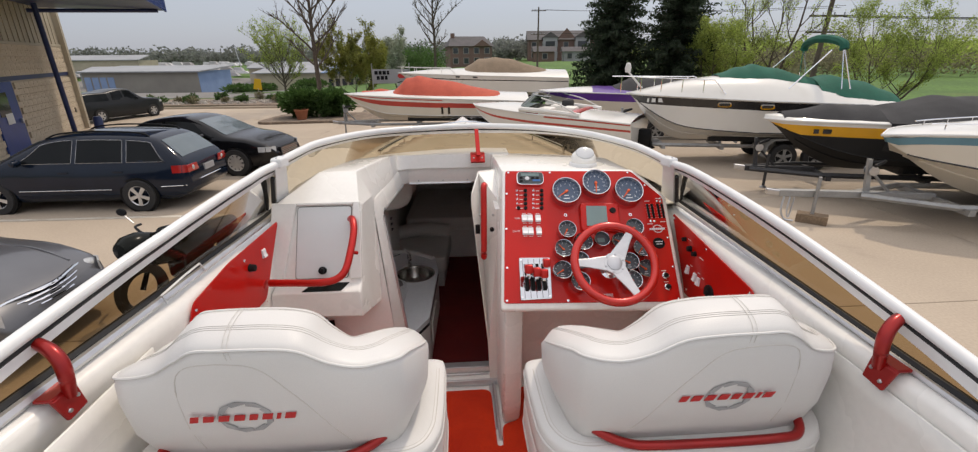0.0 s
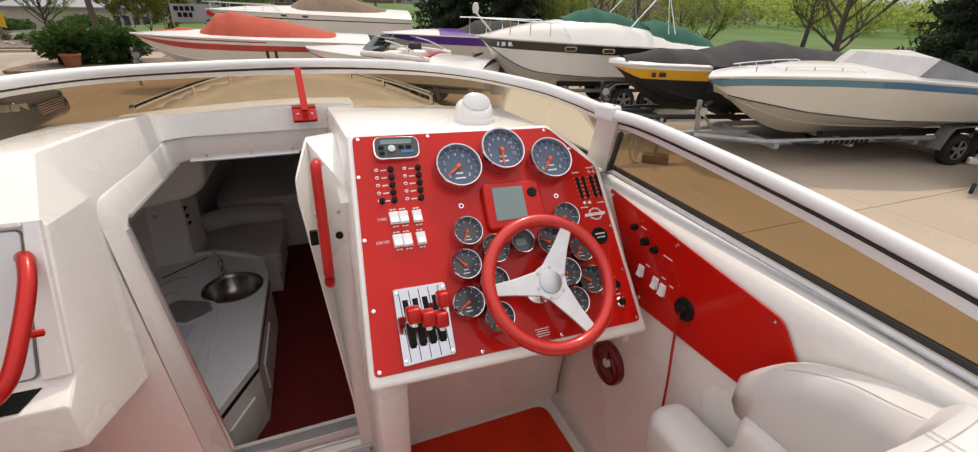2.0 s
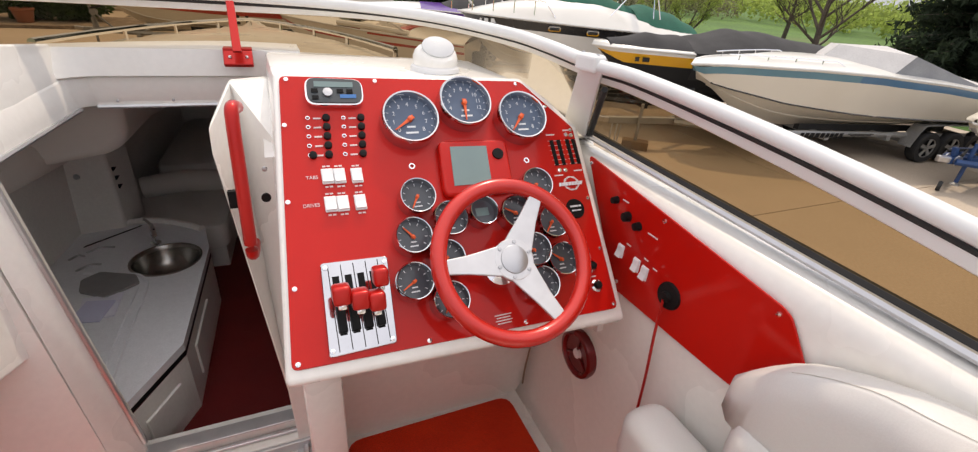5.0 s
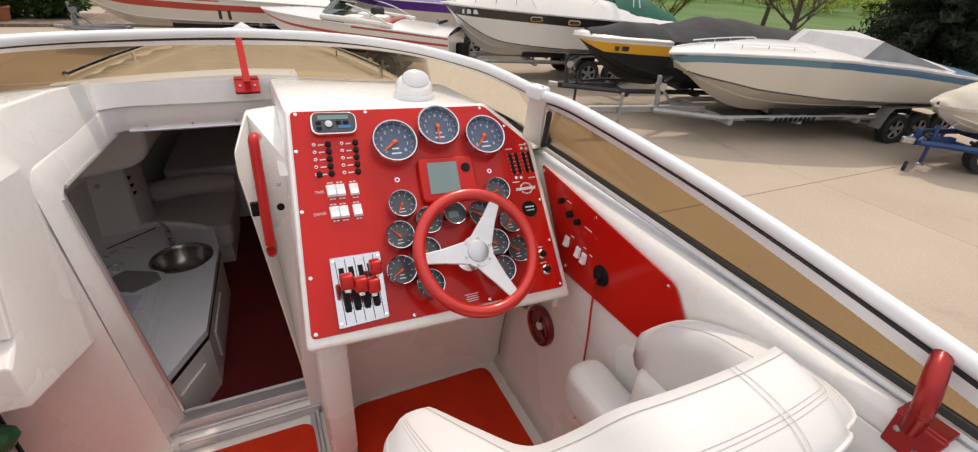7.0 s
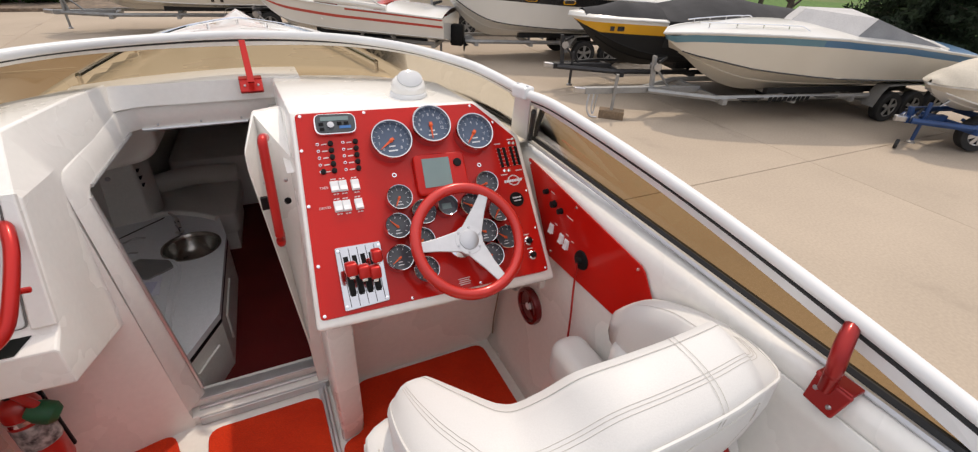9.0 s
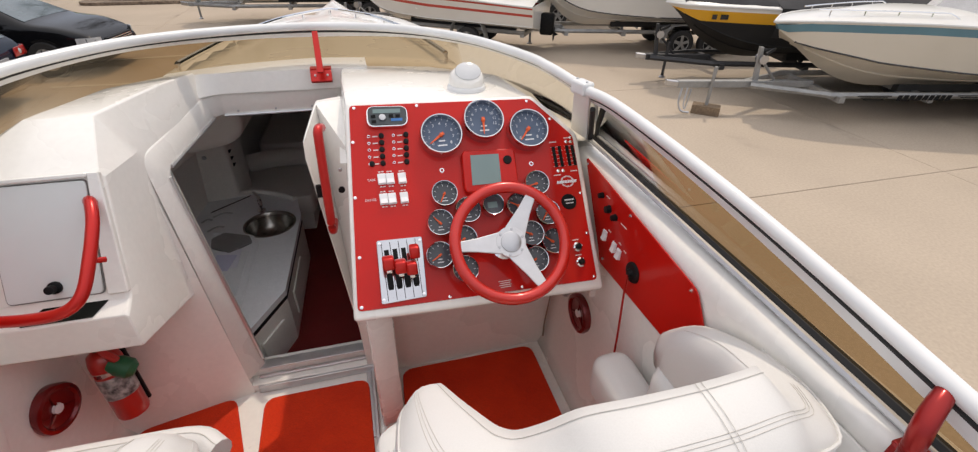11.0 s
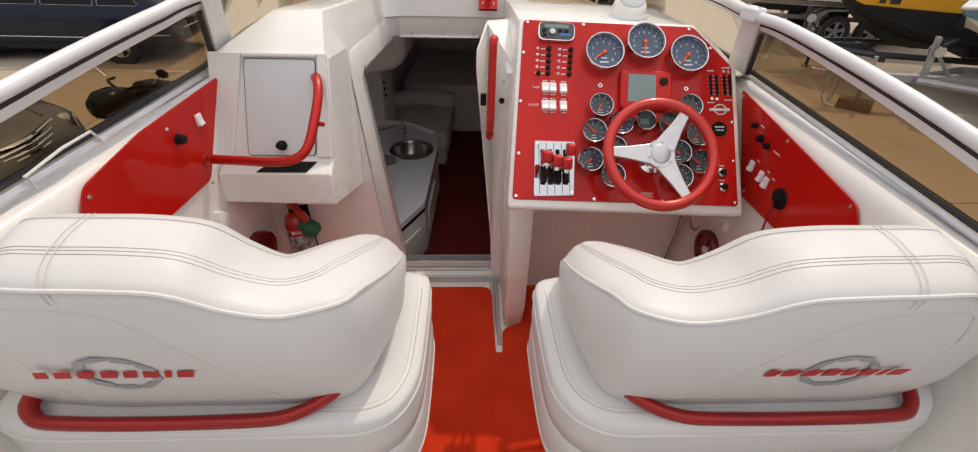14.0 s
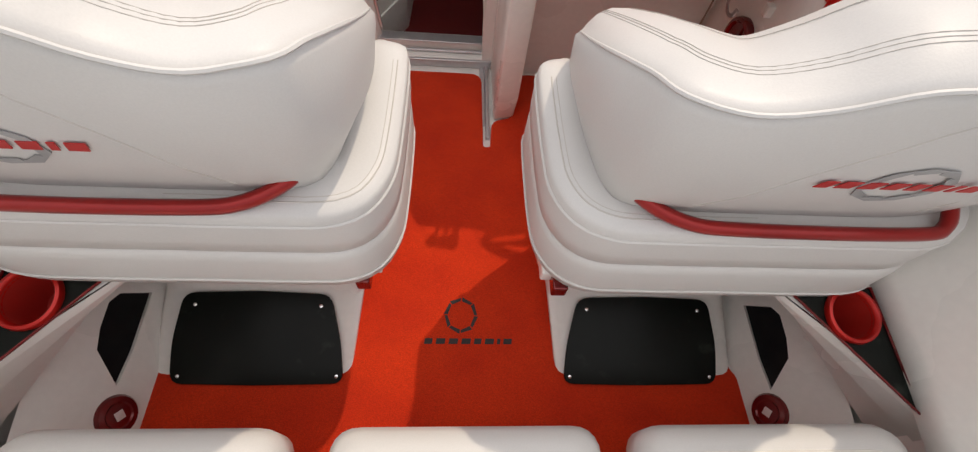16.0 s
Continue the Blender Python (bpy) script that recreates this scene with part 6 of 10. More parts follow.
# ---- cup holders on the side ledges ----
CX, CY = 0.099, -0.057
CUP_DARK = mat("red_well", (0.42, 0.018, 0.012), (0.34, 0.014, 0.010), rough=0.5, scale=12)
for sd in (1, -1):
    f = (lambda b: b) if sd > 0 else (lambda b: moved(flipped(b), pose(-0.055, 0.010, 0.005)))
    led = thing("side_ledge", "white moulded ledge beside the seat with an open recess", "ledge", (sd * 0.75, 0.75, ZF), group="side ledges")
    topp = [(0.535, 0.830, 1.838), (0.90, 0.830, 1.838), (0.91, 0.525, 1.763)]
    low = [(0.840, 0.76, 1.39), (0.90, 0.83, 1.39), (0.90, 0.50, 1.39)]
    hip = [(0.800, 0.80, 1.58), (0.90, 0.83, 1.59), (0.902, 0.51, 1.56)]
    waist = [(0.665, 0.805, 1.725), (0.90, 0.83, 1.73), (0.904, 0.515, 1.66)]
    mid = [(0.575, 0.815, 1.800), (0.90, 0.83, 1.80), (0.906, 0.52, 1.725)]
    rim_ = [(0.538, 0.828, 1.828), (0.90, 0.832, 1.828), (0.912, 0.520, 1.752)]
    pm = basis((1, 0, 0), (0, 1, 0.247), (0.60, 0.812, 1.840))
    inv = pm.inverted()
    part("moulding", f(loft([low, hip, waist, mid, rim_, topp], cap=False)), GEL, led, smooth=True)
    part("ledge_top", f(moved(holed([tuple((inv @ Vector(p)).xy) for p in topp], (CX, CY), 0.044, -0.001), pm)), GEL, led)
    # lower side wall, leaning outboard; a black slab behind its cut-out paints the pocket's shade
    wm = basis((0, -1, 0), (0.447, 0, 0.894), (0.710, 0.80, ZF))
    back = wm.inverted()
    hole = [tuple((back @ Vector((0.71 + 0.5 * (z - 1.38), y, z))).xy) for y, z in ((0.917, 1.458), (0.890, 1.520), (0.862, 1.534), (0.802, 1.531), (0.755, 1.521), (0.690, 1.460), (0.772, 1.454))]
    hc = (sum(q[0] for q in hole) / 7 + 0.004, sum(q[1] for q in hole) / 7)
    part("inner_side", f(moved(holed([(-0.24, 0.0), (0.46, 0.0), (0.46, 0.36), (0.29, 0.36), (0.27, 0.24), (-0.24, 0.30)], hc, 0, 0.0, 24, hole, 0.012), wm)), GEL, led)
    part("recess", f(moved(slab([(hc[0] + (x - hc[0]) * 1.04, hc[1] + (y - hc[1]) * 1.04, -0.010) for x, y in hole], (0, 0, -0.06)), wm)), BLACK, led, "black slab for the shade in the recess")
    part("rear_wall", f(box(0.66, 0.86, 1.02, 1.04, ZF, 1.83)), GEL, led)
    ln = thing("side_lining", "white moulded cockpit lining rising beside the cup holder", "boat moulding", (sd * 0.80, 0.7, 1.8), kind="structure")

    def lining(u, v):
        y = 1.02 - 0.78 * u
        foot = Vector((float(np.interp(y, (0.24, 0.45, 0.57, 0.83, 1.02), (0.835, 0.812, 0.797, 0.757, 0.770))), y, float(np.interp(y, (0.24, 0.57, 0.83, 1.02), (1.69, 1.775, 1.842, 1.845)))))
        head = Vector((0.796, y, 2.232))
        q = foot.lerp(head, v)
        q.x += 0.020 * math.sin(v * math.pi)
        return q
    part("lining", f(thick(sheet(lining, 14, 8), 0.006)), GEL, ln, smooth="all")
    ch = thing("cup_holder", "red ringed cup holder in a dark triangular plate", "cup holder", (sd * 0.73, 0.78, 1.83), group="cup holders")
    part("plate", f(moved(thick(holed(((-0.026, -0.004), (0.150, -0.004), (0.193, -0.234)), (CX, CY), 0.0425, 0.004), 0.003), pm)), BLACK_GLOSS, ch, "dark triangular plate")
    part("edge", f(moved(tube([(-0.026, -0.004, 0.006), (0.150, -0.004, 0.006), (0.193, -0.234, 0.006)], 0.003, 6, True), pm)), RED_DARK, ch, "red edge")
    part("ring", f(moved(lathe([(0.052, -0.002), (0.054, 0.006), (0.0515, 0.012), (0.0465, 0.0135), (0.043, 0.010), (0.0415, 0.0)], None, 32), pm @ pose(CX, CY, 0.004))), RED_TUBE, ch, "red anodised ring", smooth=True)
    part("cup", f(moved(lathe([(0.0420, 0.006), (0.0418, 0.0), (0.0395, -0.075), (0.036, -0.082), (0.0, -0.083)], None, 28), pm @ pose(CX, CY, 0.004))), CUP_DARK, ch, "red cup well", smooth=True)
    lm = pose(0.742 if sd > 0 else -0.797, 0.640, 1.445, 0, -63 * sd, 0)
    lt = thing("courtesy_light", "small dark red round courtesy light low on the side", "light", (sd * 0.74, 0.62, 1.42), group="courtesy lights")
    part("lens", lathe([(0, -0.004), (0.046, -0.004), (0.046, 0.004), (0.041, 0.011), (0.030, 0.013), (0.026, 0.010), (0, 0.012)], lm, 24), RED_DARK, lt, smooth=True)
    part("emblem", lathe([(0, 0), (0.014, 0), (0, 0.003)], lm @ pose(0, 0, 0.014), 4), PRINT, lt)

# ---- rear bench ----
rb = thing("rear_bench", "white vinyl rear bench in three cushions", "bench", (0, 0.2, ZF))
def bench_pad(x0, x1, y0, y1, z0, z1, r=0.05):
    ring = rounded([(x0, y0), (x1, y0), (x1, y1), (x0, y1)], r, 5)
    cx, cy = (x0 + x1) / 2, (y0 + y1) / 2
    out = []
    for q, z in ((0.02, z0), (0.0, z0 + 0.03), (0.0, z1 - 0.05), (0.012, z1 - 0.02), (0.035, z1 - 0.004), (0.07, z1 + 0.004)):
        out.append([(x + (cx - x) / max(abs(cx - x), 1e-3) * min(q, abs(cx - x)), y + (cy - y) / max(abs(cy - y), 1e-3) * min(q, abs(cy - y)), z) for x, y in ring])
    return loft(out)
for x0, x1 in ((-0.76, -0.325), (-0.255, 0.205), (0.270, 0.76)):
    part("cushion", bench_pad(x0, x1, 0.02, 0.575, 1.66, 1.80), VINYL, rb, "white vinyl bench cushion", smooth="all")
    part("piping", tube([(x, y, 1.7985) for x, y in rounded([(x0 + 0.05, 0.07), (x1 - 0.05, 0.07), (x1 - 0.05, 0.525), (x0 + 0.05, 0.525)], 0.05, 5)], 0.003, 5, True), VINYL_SHADE, rb)
    part("back_cushion", slab([(x0, 0.02, 1.80), (x1, 0.02, 1.80), (x1, -0.10, 2.18), (x0, -0.10, 2.18)], (0, -0.11, 0.01), 0.035, 3), VINYL, rb, smooth=True)
part("base", box(-0.95, 0.84, -0.30, 0.50, ZF, 1.66, 0.01), GEL, rb)
part("back_base", box(-0.77, 0.77, -0.34, -0.20, ZF, 2.15, 0.01), GEL, rb)


# ---- outside: ground ----
GRASS = mat("spring_grass", (0.085, 0.17, 0.028), (0.060, 0.125, 0.022), rough=0.95, scale=0.15, fine=0.30, bscale=3.0, bump=0.4, worn=(0.13, 0.15, 0.05), wscale=0.05, wcut=0.60)
CONCRETE = mat("tan_concrete", (0.455, 0.373, 0.290), (0.395, 0.323, 0.250), rough=0.9, scale=0.45, fine=0.07, bscale=30, bump=0.25, worn=(0.30, 0.245, 0.19), wscale=0.6, wcut=0.63)
JOINT = mat("joint_dirt", (0.10, 0.08, 0.06), (0.14, 0.11, 0.08), rough=0.95, scale=3)
ASPHALT = mat("worn_asphalt", (0.20, 0.19, 0.175), (0.16, 0.15, 0.14), rough=0.9, scale=0.5, fine=0.1, bscale=20)
MULCH = mat("mulch_bed", (0.26, 0.20, 0.15), (0.16, 0.12, 0.09), rough=1.0, scale=2.5, fine=0.3, bscale=12, bump=0.6)
BARK = mat("grey_bark", (0.11, 0.085, 0.065), (0.07, 0.055, 0.045), rough=0.95, scale=6, fine=0.25, bscale=30, bump=0.8)
LEAF_LIME = leaf_mat("lime_spring_leaf", (0.36, 0.43, 0.11), (0.27, 0.35, 0.08), 0.8, 0.35)
LEAF_GOLD = leaf_mat("golden_spring_leaf", (0.27, 0.27, 0.06), (0.19, 0.21, 0.05), 0.8, 0.35)
LEAF_GREEN = leaf_mat("green_leaf", (0.07, 0.14, 0.035), (0.05, 0.10, 0.025), 0.8, 0.4)
LEAF_WHITE = leaf_mat("white_blossom", (0.42, 0.44, 0.36), (0.30, 0.34, 0.24), 0.8, 0.3)
LEAF_BUD = leaf_mat("budding_twig", (0.24, 0.22, 0.13), (0.17, 0.16, 0.10), 0.8, 0.4)
NEEDLES = leaf_mat("spruce_needles", (0.026, 0.044, 0.024), (0.042, 0.062, 0.034), 1.2, 0.45)
# far leaves: distance haze is mixed into this pale grey-green
HAZED_WOOD = leaf_mat("far_wood", (0.23, 0.245, 0.22), (0.18, 0.19, 0.17), 0.06, 0.22)


def land(x, y):
    d = max(0.0, y - 40)
    low = -4.0 * min(1, d / 70) * max(0, min(1, (-x - 2) / 25))
    high = 1.3 * min(1, d / 70) * max(0, min(1, (x + 2) / 20))
    far = 3.4 * max(0.0, min(1.0, (y - 108) / 55)) * max(0, min(1, (-x - 2) / 25))
    return -0.035 + low + high + far


gx = [-900, -500, -300, -200, -140, -100] + list(range(-80, 81, 8)) + [100, 140, 200, 300, 500, 900]
gy = [-300, -150, -80, -40, -16] + list(range(0, 121, 8)) + [140, 170, 220, 300, 450, 700, 1500]
bm = bmesh.new()
gv = [[bm.verts.new((x, y, land(x, y))) for y in gy] for x in gx]
for i in range(len(gx) - 1):
    for j in range(len(gy) - 1):
        bm.faces.new((gv[i][j], gv[i + 1][j], gv[i + 1][j + 1], gv[i][j + 1]))
tagged(part("ground", bm, GRASS, smooth="all"), "green spring grass land reaching the horizon", "ground", kind="structure")
pave = tagged(part("pavement", merge(box(-40.0, 16.8, -14.0, 23.4, -0.06, -0.022), box(-40.0, -3.0, 23.4, 31.0, -0.06, -0.022)), JOINT), "tan concrete yard with open joints", "pavement", kind="structure")
tagged(part("road", slab([(-90, 41, -0.03), (-8, 38.5, -0.03), (-8, 46, -0.20), (-90, 50, -0.80)], (0, 0, 0.03)), ASPHALT), "grey asphalt road beyond the planting bed", "road", kind="structure")
tagged(part("kerb", slab([(-30, 31.0, -0.02), (-3.0, 29.6, -0.02), (-3.0, 29.75, -0.02), (-30, 31.15, -0.02)], (0, 0, 0.14), 0.02), CONCRETE), "tan concrete kerb along the planting bed", "kerb", kind="structure")
tagged(part("kerb_island", slab([(x, y, -0.02) for x, y in rounded([(-9.4, 22.4), (-2.6, 22.9), (-2.4, 26.0), (-9.0, 26.0)], 0.8)], (0, 0, 0.13), 0.02), MULCH), "kerbed mulch island under the shrubs", "kerb", kind="structure")
tagged(part("planting_bed", slab([(x, y, -0.02) for x, y in rounded([(-22, 32.4), (-8.5, 31.4), (-8.2, 36.0), (-21, 37.2)], 1.0)], (0, 0, 0.10), 0.03), MULCH), "mulch planting bed with stones and small shrubs", "planting bed", kind="structure")
# painted parking lines
PAINT = mat("faded_line_paint", (0.62, 0.58, 0.50), (0.48, 0.42, 0.34), rough=0.8, scale=5, fine=0.2, bscale=40)
for i, (x0, y0, x1, y1) in enumerate(((-11.5, 9.15, -4.6, 9.05), (-5.6, 11.6, -4.0, 11.6), (-11.5, 12.7, -3.4, 14.0))):
    d = Vector((y1 - y0, x0 - x1, 0)).normalized() * 0.05
    tagged(part("parking_line", slab([Vector((x0, y0, 0.001)) + d, Vector((x1, y1, 0.001)) + d, Vector((x1, y1, 0.001)) - d, Vector((x0, y0, 0.001)) - d], (0, 0, 0.004)), PAINT), "faded white parking line on the concrete", "road marking", kind="structure")


# ---- plants ----
def cards(points, size, seed, stretch=1.0):
    """Small leaf quads, one at each point."""
    rng = np.random.default_rng(seed)
    pts = np.asarray(points, float)
    n = len(pts)
    a = rng.normal(size=(n, 3))
    a /= np.linalg.norm(a, axis=1, keepdims=True)
    b = rng.normal(size=(n, 3))
    b -= (a * b).sum(1, keepdims=True) * a
    b /= np.linalg.norm(b, axis=1, keepdims=True)
    s = size * (0.6 + 0.8 * rng.random((n, 1)))
    v = np.stack([pts + a * s * stretch, pts + b * s * 0.6, pts - a * s * stretch, pts - b * s * 0.6], 1).reshape(-1, 3)
    f = np.arange(4 * n).reshape(-1, 4)
    return v, f


def raw(name, v, f, material, parent=None, label=""):
    me = bpy.data.meshes.new(name)
    me.from_pydata([tuple(p) for p in v], [], [tuple(q) for q in f])
    me.materials.append(material)
    ob = new(name, me)
    if parent:
        ob.parent = parent
        ob.matrix_parent_inverse = parent.matrix_basis.inverted()
    if label:
        tagged(ob, label)
    return ob


def limb_mesh(segs, sides=5):
    """Tapered rods (p, q, r0, r1) as one mesh."""
    v, f = [], []
    for p, q, r0, r1 in segs:
        d = (q - p).normalized()
        s = d.orthogonal().normalized()
        u = d.cross(s)
        k = len(v)
        for c, r in ((p, r0), (q, r1)):
            for j in range(sides):
                a = 2 * math.pi * j / sides
                v.append(c + r * (math.cos(a) * s + math.sin(a) * u))
        for j in range(sides):
            f.append((k + j, k + (j + 1) % sides, k + sides + (j + 1) % sides, k + sides + j))
    return v, f


def twigs(rng, p, d, length, r, level, segs, tips):
    """A limb that bends upwards, with side shoots of its own."""
    pts, rad = [p], [r]
    n = 4 if level else 2
    for i in range(n):
        d = (d + Vector((rng.uniform(-.16, .16), rng.uniform(-.16, .16), rng.uniform(0.0, 0.16)))).normalized()
        p = p + d * (length / n)
        pts.append(p)
        rad.append(r * (1 - 0.72 * (i + 1) / n))
    for i in range(n):
        segs.append((pts[i], pts[i + 1], rad[i], rad[i + 1]))
    if level < 2:
        tips.extend(pts[1:])
    if level == 0:
        return
    for k in range(8 if level == 2 else 6):
        t = rng.uniform(0.22, 1.0) * n
        i = min(n - 1, int(t))
        q = pts[i].lerp(pts[i + 1], t - i)
        side = Vector((rng.uniform(-1, 1), rng.uniform(-1, 1), rng.uniform(-0.25, 0.75)))
        twigs(rng, q, (d * 0.9 + side.normalized() * 0.8).normalized(), length * rng.uniform(0.30, 0.52) * (1.15 - 0.5 * t / n), r * 0.42, level - 1, segs, tips)


def tree(name, label, place, height, seed, leaf, n_leaf, size, width, fork=0.2, r=None, stems=1, fuzz=0.012, limbs=22):
    """width: radius of the crown; fork: height share at which the limbs begin."""
    rng = random.Random(seed)
    t = thing(name, label, "tree", place)
    base = Vector(place)
    segs, tips = [], []
    r = r or height * 0.014
    for s in range(stems):
        az = 2 * math.pi * s / stems + rng.random()
        lean = 0.0 if stems == 1 else width * rng.uniform(0.35, 0.55)
        top = base + Vector((math.cos(az) * lean, math.sin(az) * lean, height * (0.97 if stems == 1 else rng.uniform(0.72, 0.95))))
        k = 1.0 if stems == 1 else 0.55
        stem = [base]
        for i in range(1, 9):
            f = i / 8
            stem.append(base.lerp(top, f) + Vector((math.cos(az), math.sin(az), 0)) * lean * 0.35 * math.sin(f * math.pi) + Vector((rng.uniform(-1, 1), rng.uniform(-1, 1), 0)) * height * 0.008)
        for i in range(8):
            segs.append((stem[i], stem[i + 1], r * k * (1.2 - 1.08 * i / 8), r * k * (1.2 - 1.08 * (i + 1) / 8)))
        n = max(6, limbs // stems)
        for i in range(n):
            f = fork + (0.96 - fork) * ((i + rng.random()) / n)
            x = min(7.99, f * 8)
            p = stem[int(x)].lerp(stem[int(x) + 1], x - int(x))
            g = (f - fork) / (1 - fork)
            w = (width - lean * 0.6) * (0.62 + 0.55 * math.sin(min(1.0, g * 1.5) * math.pi * 0.75)) * (1.0 - 0.55 * g)
            el = math.radians(rng.uniform(28, 42) + 30 * g)
            aa = 2.4 * i + rng.uniform(-0.4, 0.4) + az
            d = Vector((math.cos(aa) * math.cos(el), math.sin(aa) * math.cos(el), math.sin(el)))
            twigs(rng, p, d, w * rng.uniform(0.85, 1.15) / math.cos(el) * 0.82, r * k * (0.50 - 0.28 * g), 2, segs, tips)
    v, f = limb_mesh([q for q in segs if q[2] > 0.02], 5)
    v2, f2 = limb_mesh([q for q in segs if q[2] <= 0.02], 3)
    k = len(v)
    raw("trunk", v + v2, f + [tuple(j + k for j in q) for q in f2], BARK, t, "grey-brown trunk and limbs")
    nr = np.random.default_rng(seed)
    tp = np.array([tuple(q) for q in tips])
    pts = tp[nr.integers(0, len(tp), n_leaf)] + nr.normal(size=(n_leaf, 3)) * height * fuzz
    v, f = cards(pts, size, seed)
    raw("crown", v, f, leaf, t, "open crown of small leaves")
    return t


def spruce(place, height, width, seed):
    rng = random.Random(seed)
    t = thing("spruce_tree", "tall dark green spruce with drooping branches", "tree", place, group="dark spruces")
    base = Vector(place)
    segs = [(base, base + Vector((0, 0, height * 0.5)), height * 0.02, height * 0.012), (base + Vector((0, 0, height * 0.5)), base + Vector((0, 0, height)), height * 0.012, 0.01)]
    pts = []
    for k in range(230):
        h = 0.03 + 0.95 * (k / 230) ** 1.1
        a = k * 2.4 + rng.random()
        ln = width * (1 - h) ** 0.72 * rng.uniform(0.62, 1.22) + 0.15
        p = base + Vector((0, 0, h * height))
        q = p + Vector((math.cos(a) * ln, math.sin(a) * ln, -0.16 * ln + 0.1))
        segs.append((p, q, 0.03, 0.008))
        m = int(150 * (0.3 + ln / width))
        for i in range(m):
            u = (i + rng.random()) / m
            c = p.lerp(q, u)
            pts.append((c.x + rng.uniform(-.16, .16) * (0.6 + u), c.y + rng.uniform(-.16, .16) * (0.6 + u), c.z - rng.random() * 0.22 + 0.06))
    v, f = limb_mesh(segs, 4)
    raw("trunk", v, f, BARK, t)
    v, f = cards(pts, 0.062, seed, 2.1)
    raw("crown", v, f, NEEDLES, t, "dark green needle sprays")
    return t


def shrub(name, label, place, w, h, seed, leaf, n, size, group=""):
    t = thing(name, label, "shrub", place, group)
    nr = np.random.default_rng(seed)
    d = nr.normal(size=(n, 3))
    d /= np.linalg.norm(d, axis=1, keepdims=True)
    lump = 1 + 0.22 * np.sin(d[:, 0] * 7 + seed) * np.cos(d[:, 1] * 6 + seed * 2)
    rad = nr.random((n, 1)) ** 0.4
    pts = d * rad * lump[:, None] * np.array([w / 2, w / 2, h / 2]) + np.array(place) + np.array([0, 0, h / 2])
    pts[:, 2] = np.maximum(pts[:, 2], place[2] + 0.03)
    v, f = cards(pts, size, seed)
    raw("foliage", v, f, leaf, t)
    rng = random.Random(seed)
    segs = [(Vector(place), Vector(place) + Vector((rng.uniform(-w, w) * 0.25, rng.uniform(-w, w) * 0.25, h * 0.7)), 0.02, 0.006) for i in range(7)]
    v, f = limb_mesh(segs, 4)
    raw("stem", v, f, BARK, t)
    return t


tree("bare_tree", "tall bare spring tree with upright limbs", (-8.3, 30.2, 0), 10.5, 11, LEAF_BUD, 1300, 0.03, 3.3, 0.20, 0.14, 1, 0.006, 30)
tree("bare_tree", "slender bare spring tree on the far verge", (-1.9, 46.0, 0), 12.5, 5, LEAF_BUD, 2400, 0.04, 2.9, 0.28, 0.14, 1, 0.006, 28)
tree("golden_tree", "broad spring tree with golden-green young leaves", (-6.8, 33.5, 0), 2.4, 21, LEAF_GOLD, 34000, 0.052, 3.0, 0.22, 0.08, 4, 0.03, 28)
tree("blossom_tree", "small white blossoming tree on the verge", (-5.6, 47.0, 0), 4.6, 23, LEAF_WHITE, 9000, 0.07, 1.7, 0.22, 0.08, 3, 0.03, 24)
tree("hazy_tree", "round budding tree beyond the road", (-17.0, 50.0, -0.6), 3.1, 24, LEAF_LIME, 12000, 0.055, 4.0, 0.2, 0.10, 1, 0.02, 28)
spruce((8.7, 27.0, 0), 9.2, 2.5, 31)
spruce((11.6, 25.6, 0), 8.6, 2.4, 32)
tree("lime_tree", "lime green spring shrub tree behind the boats", (13.2, 24.2, 0), 4.4, 41, LEAF_LIME, 22000, 0.042, 1.9, 0.12, 0.08, 5, 0.03, 30)
tree("budding_tree", "tall multi-stem tree with sparse pale leaves", (16.6, 25.6, 0), 9.0, 42, LEAF_LIME, 15000, 0.034, 3.3, 0.14, 0.13, 4, 0.01, 32)
tree("budding_tree", "spreading tree with fine twigs and lime leaves", (20.6, 22.2, 0), 4.6, 43, LEAF_LIME, 22000, 0.034, 3.0, 0.12, 0.10, 4, 0.02, 32)
tree("budding_tree", "tall tree with sparse lime leaves at the yard edge", (25.5, 19.2, 0), 7.6, 44, LEAF_LIME, 20000, 0.038, 3.2, 0.2, 0.12, 1, 0.015, 30)
tree("bare_tree", "bare wide-limbed tree on the grass", (18.5, 12.9, 0), 6.8, 45, LEAF_LIME, 3500, 0.035, 3.4, 0.17, 0.12, 1, 0.008, 26)
spruce((20.3, 9.3, 0), 7.4, 2.6, 33)
for i, (x, y, w, h) in enumerate(((-7.6, 24.3, 2.0, 1.45), (-6.2, 24.5, 1.9, 1.35))):
    shrub("evergreen_shrub", "dense dark green evergreen shrub", (x, y, 0.10), w, h, 60 + i, LEAF_GREEN, 5200, 0.075, "island shrubs")
rng = random.Random(3)
for i in range(22):
    x = -20.5 + i * 0.56 + rng.uniform(-0.2, 0.2)
    shrub("bed_shrub", "small dark green shrub in the mulch bed", (x, 33.6 + rng.uniform(-0.7, 1.6), 0.07), rng.uniform(0.45, 0.8), rng.uniform(0.35, 0.65), 100 + i, LEAF_GREEN if i % 3 else LEAF_BUD, 260, 0.06, "bed shrubs")
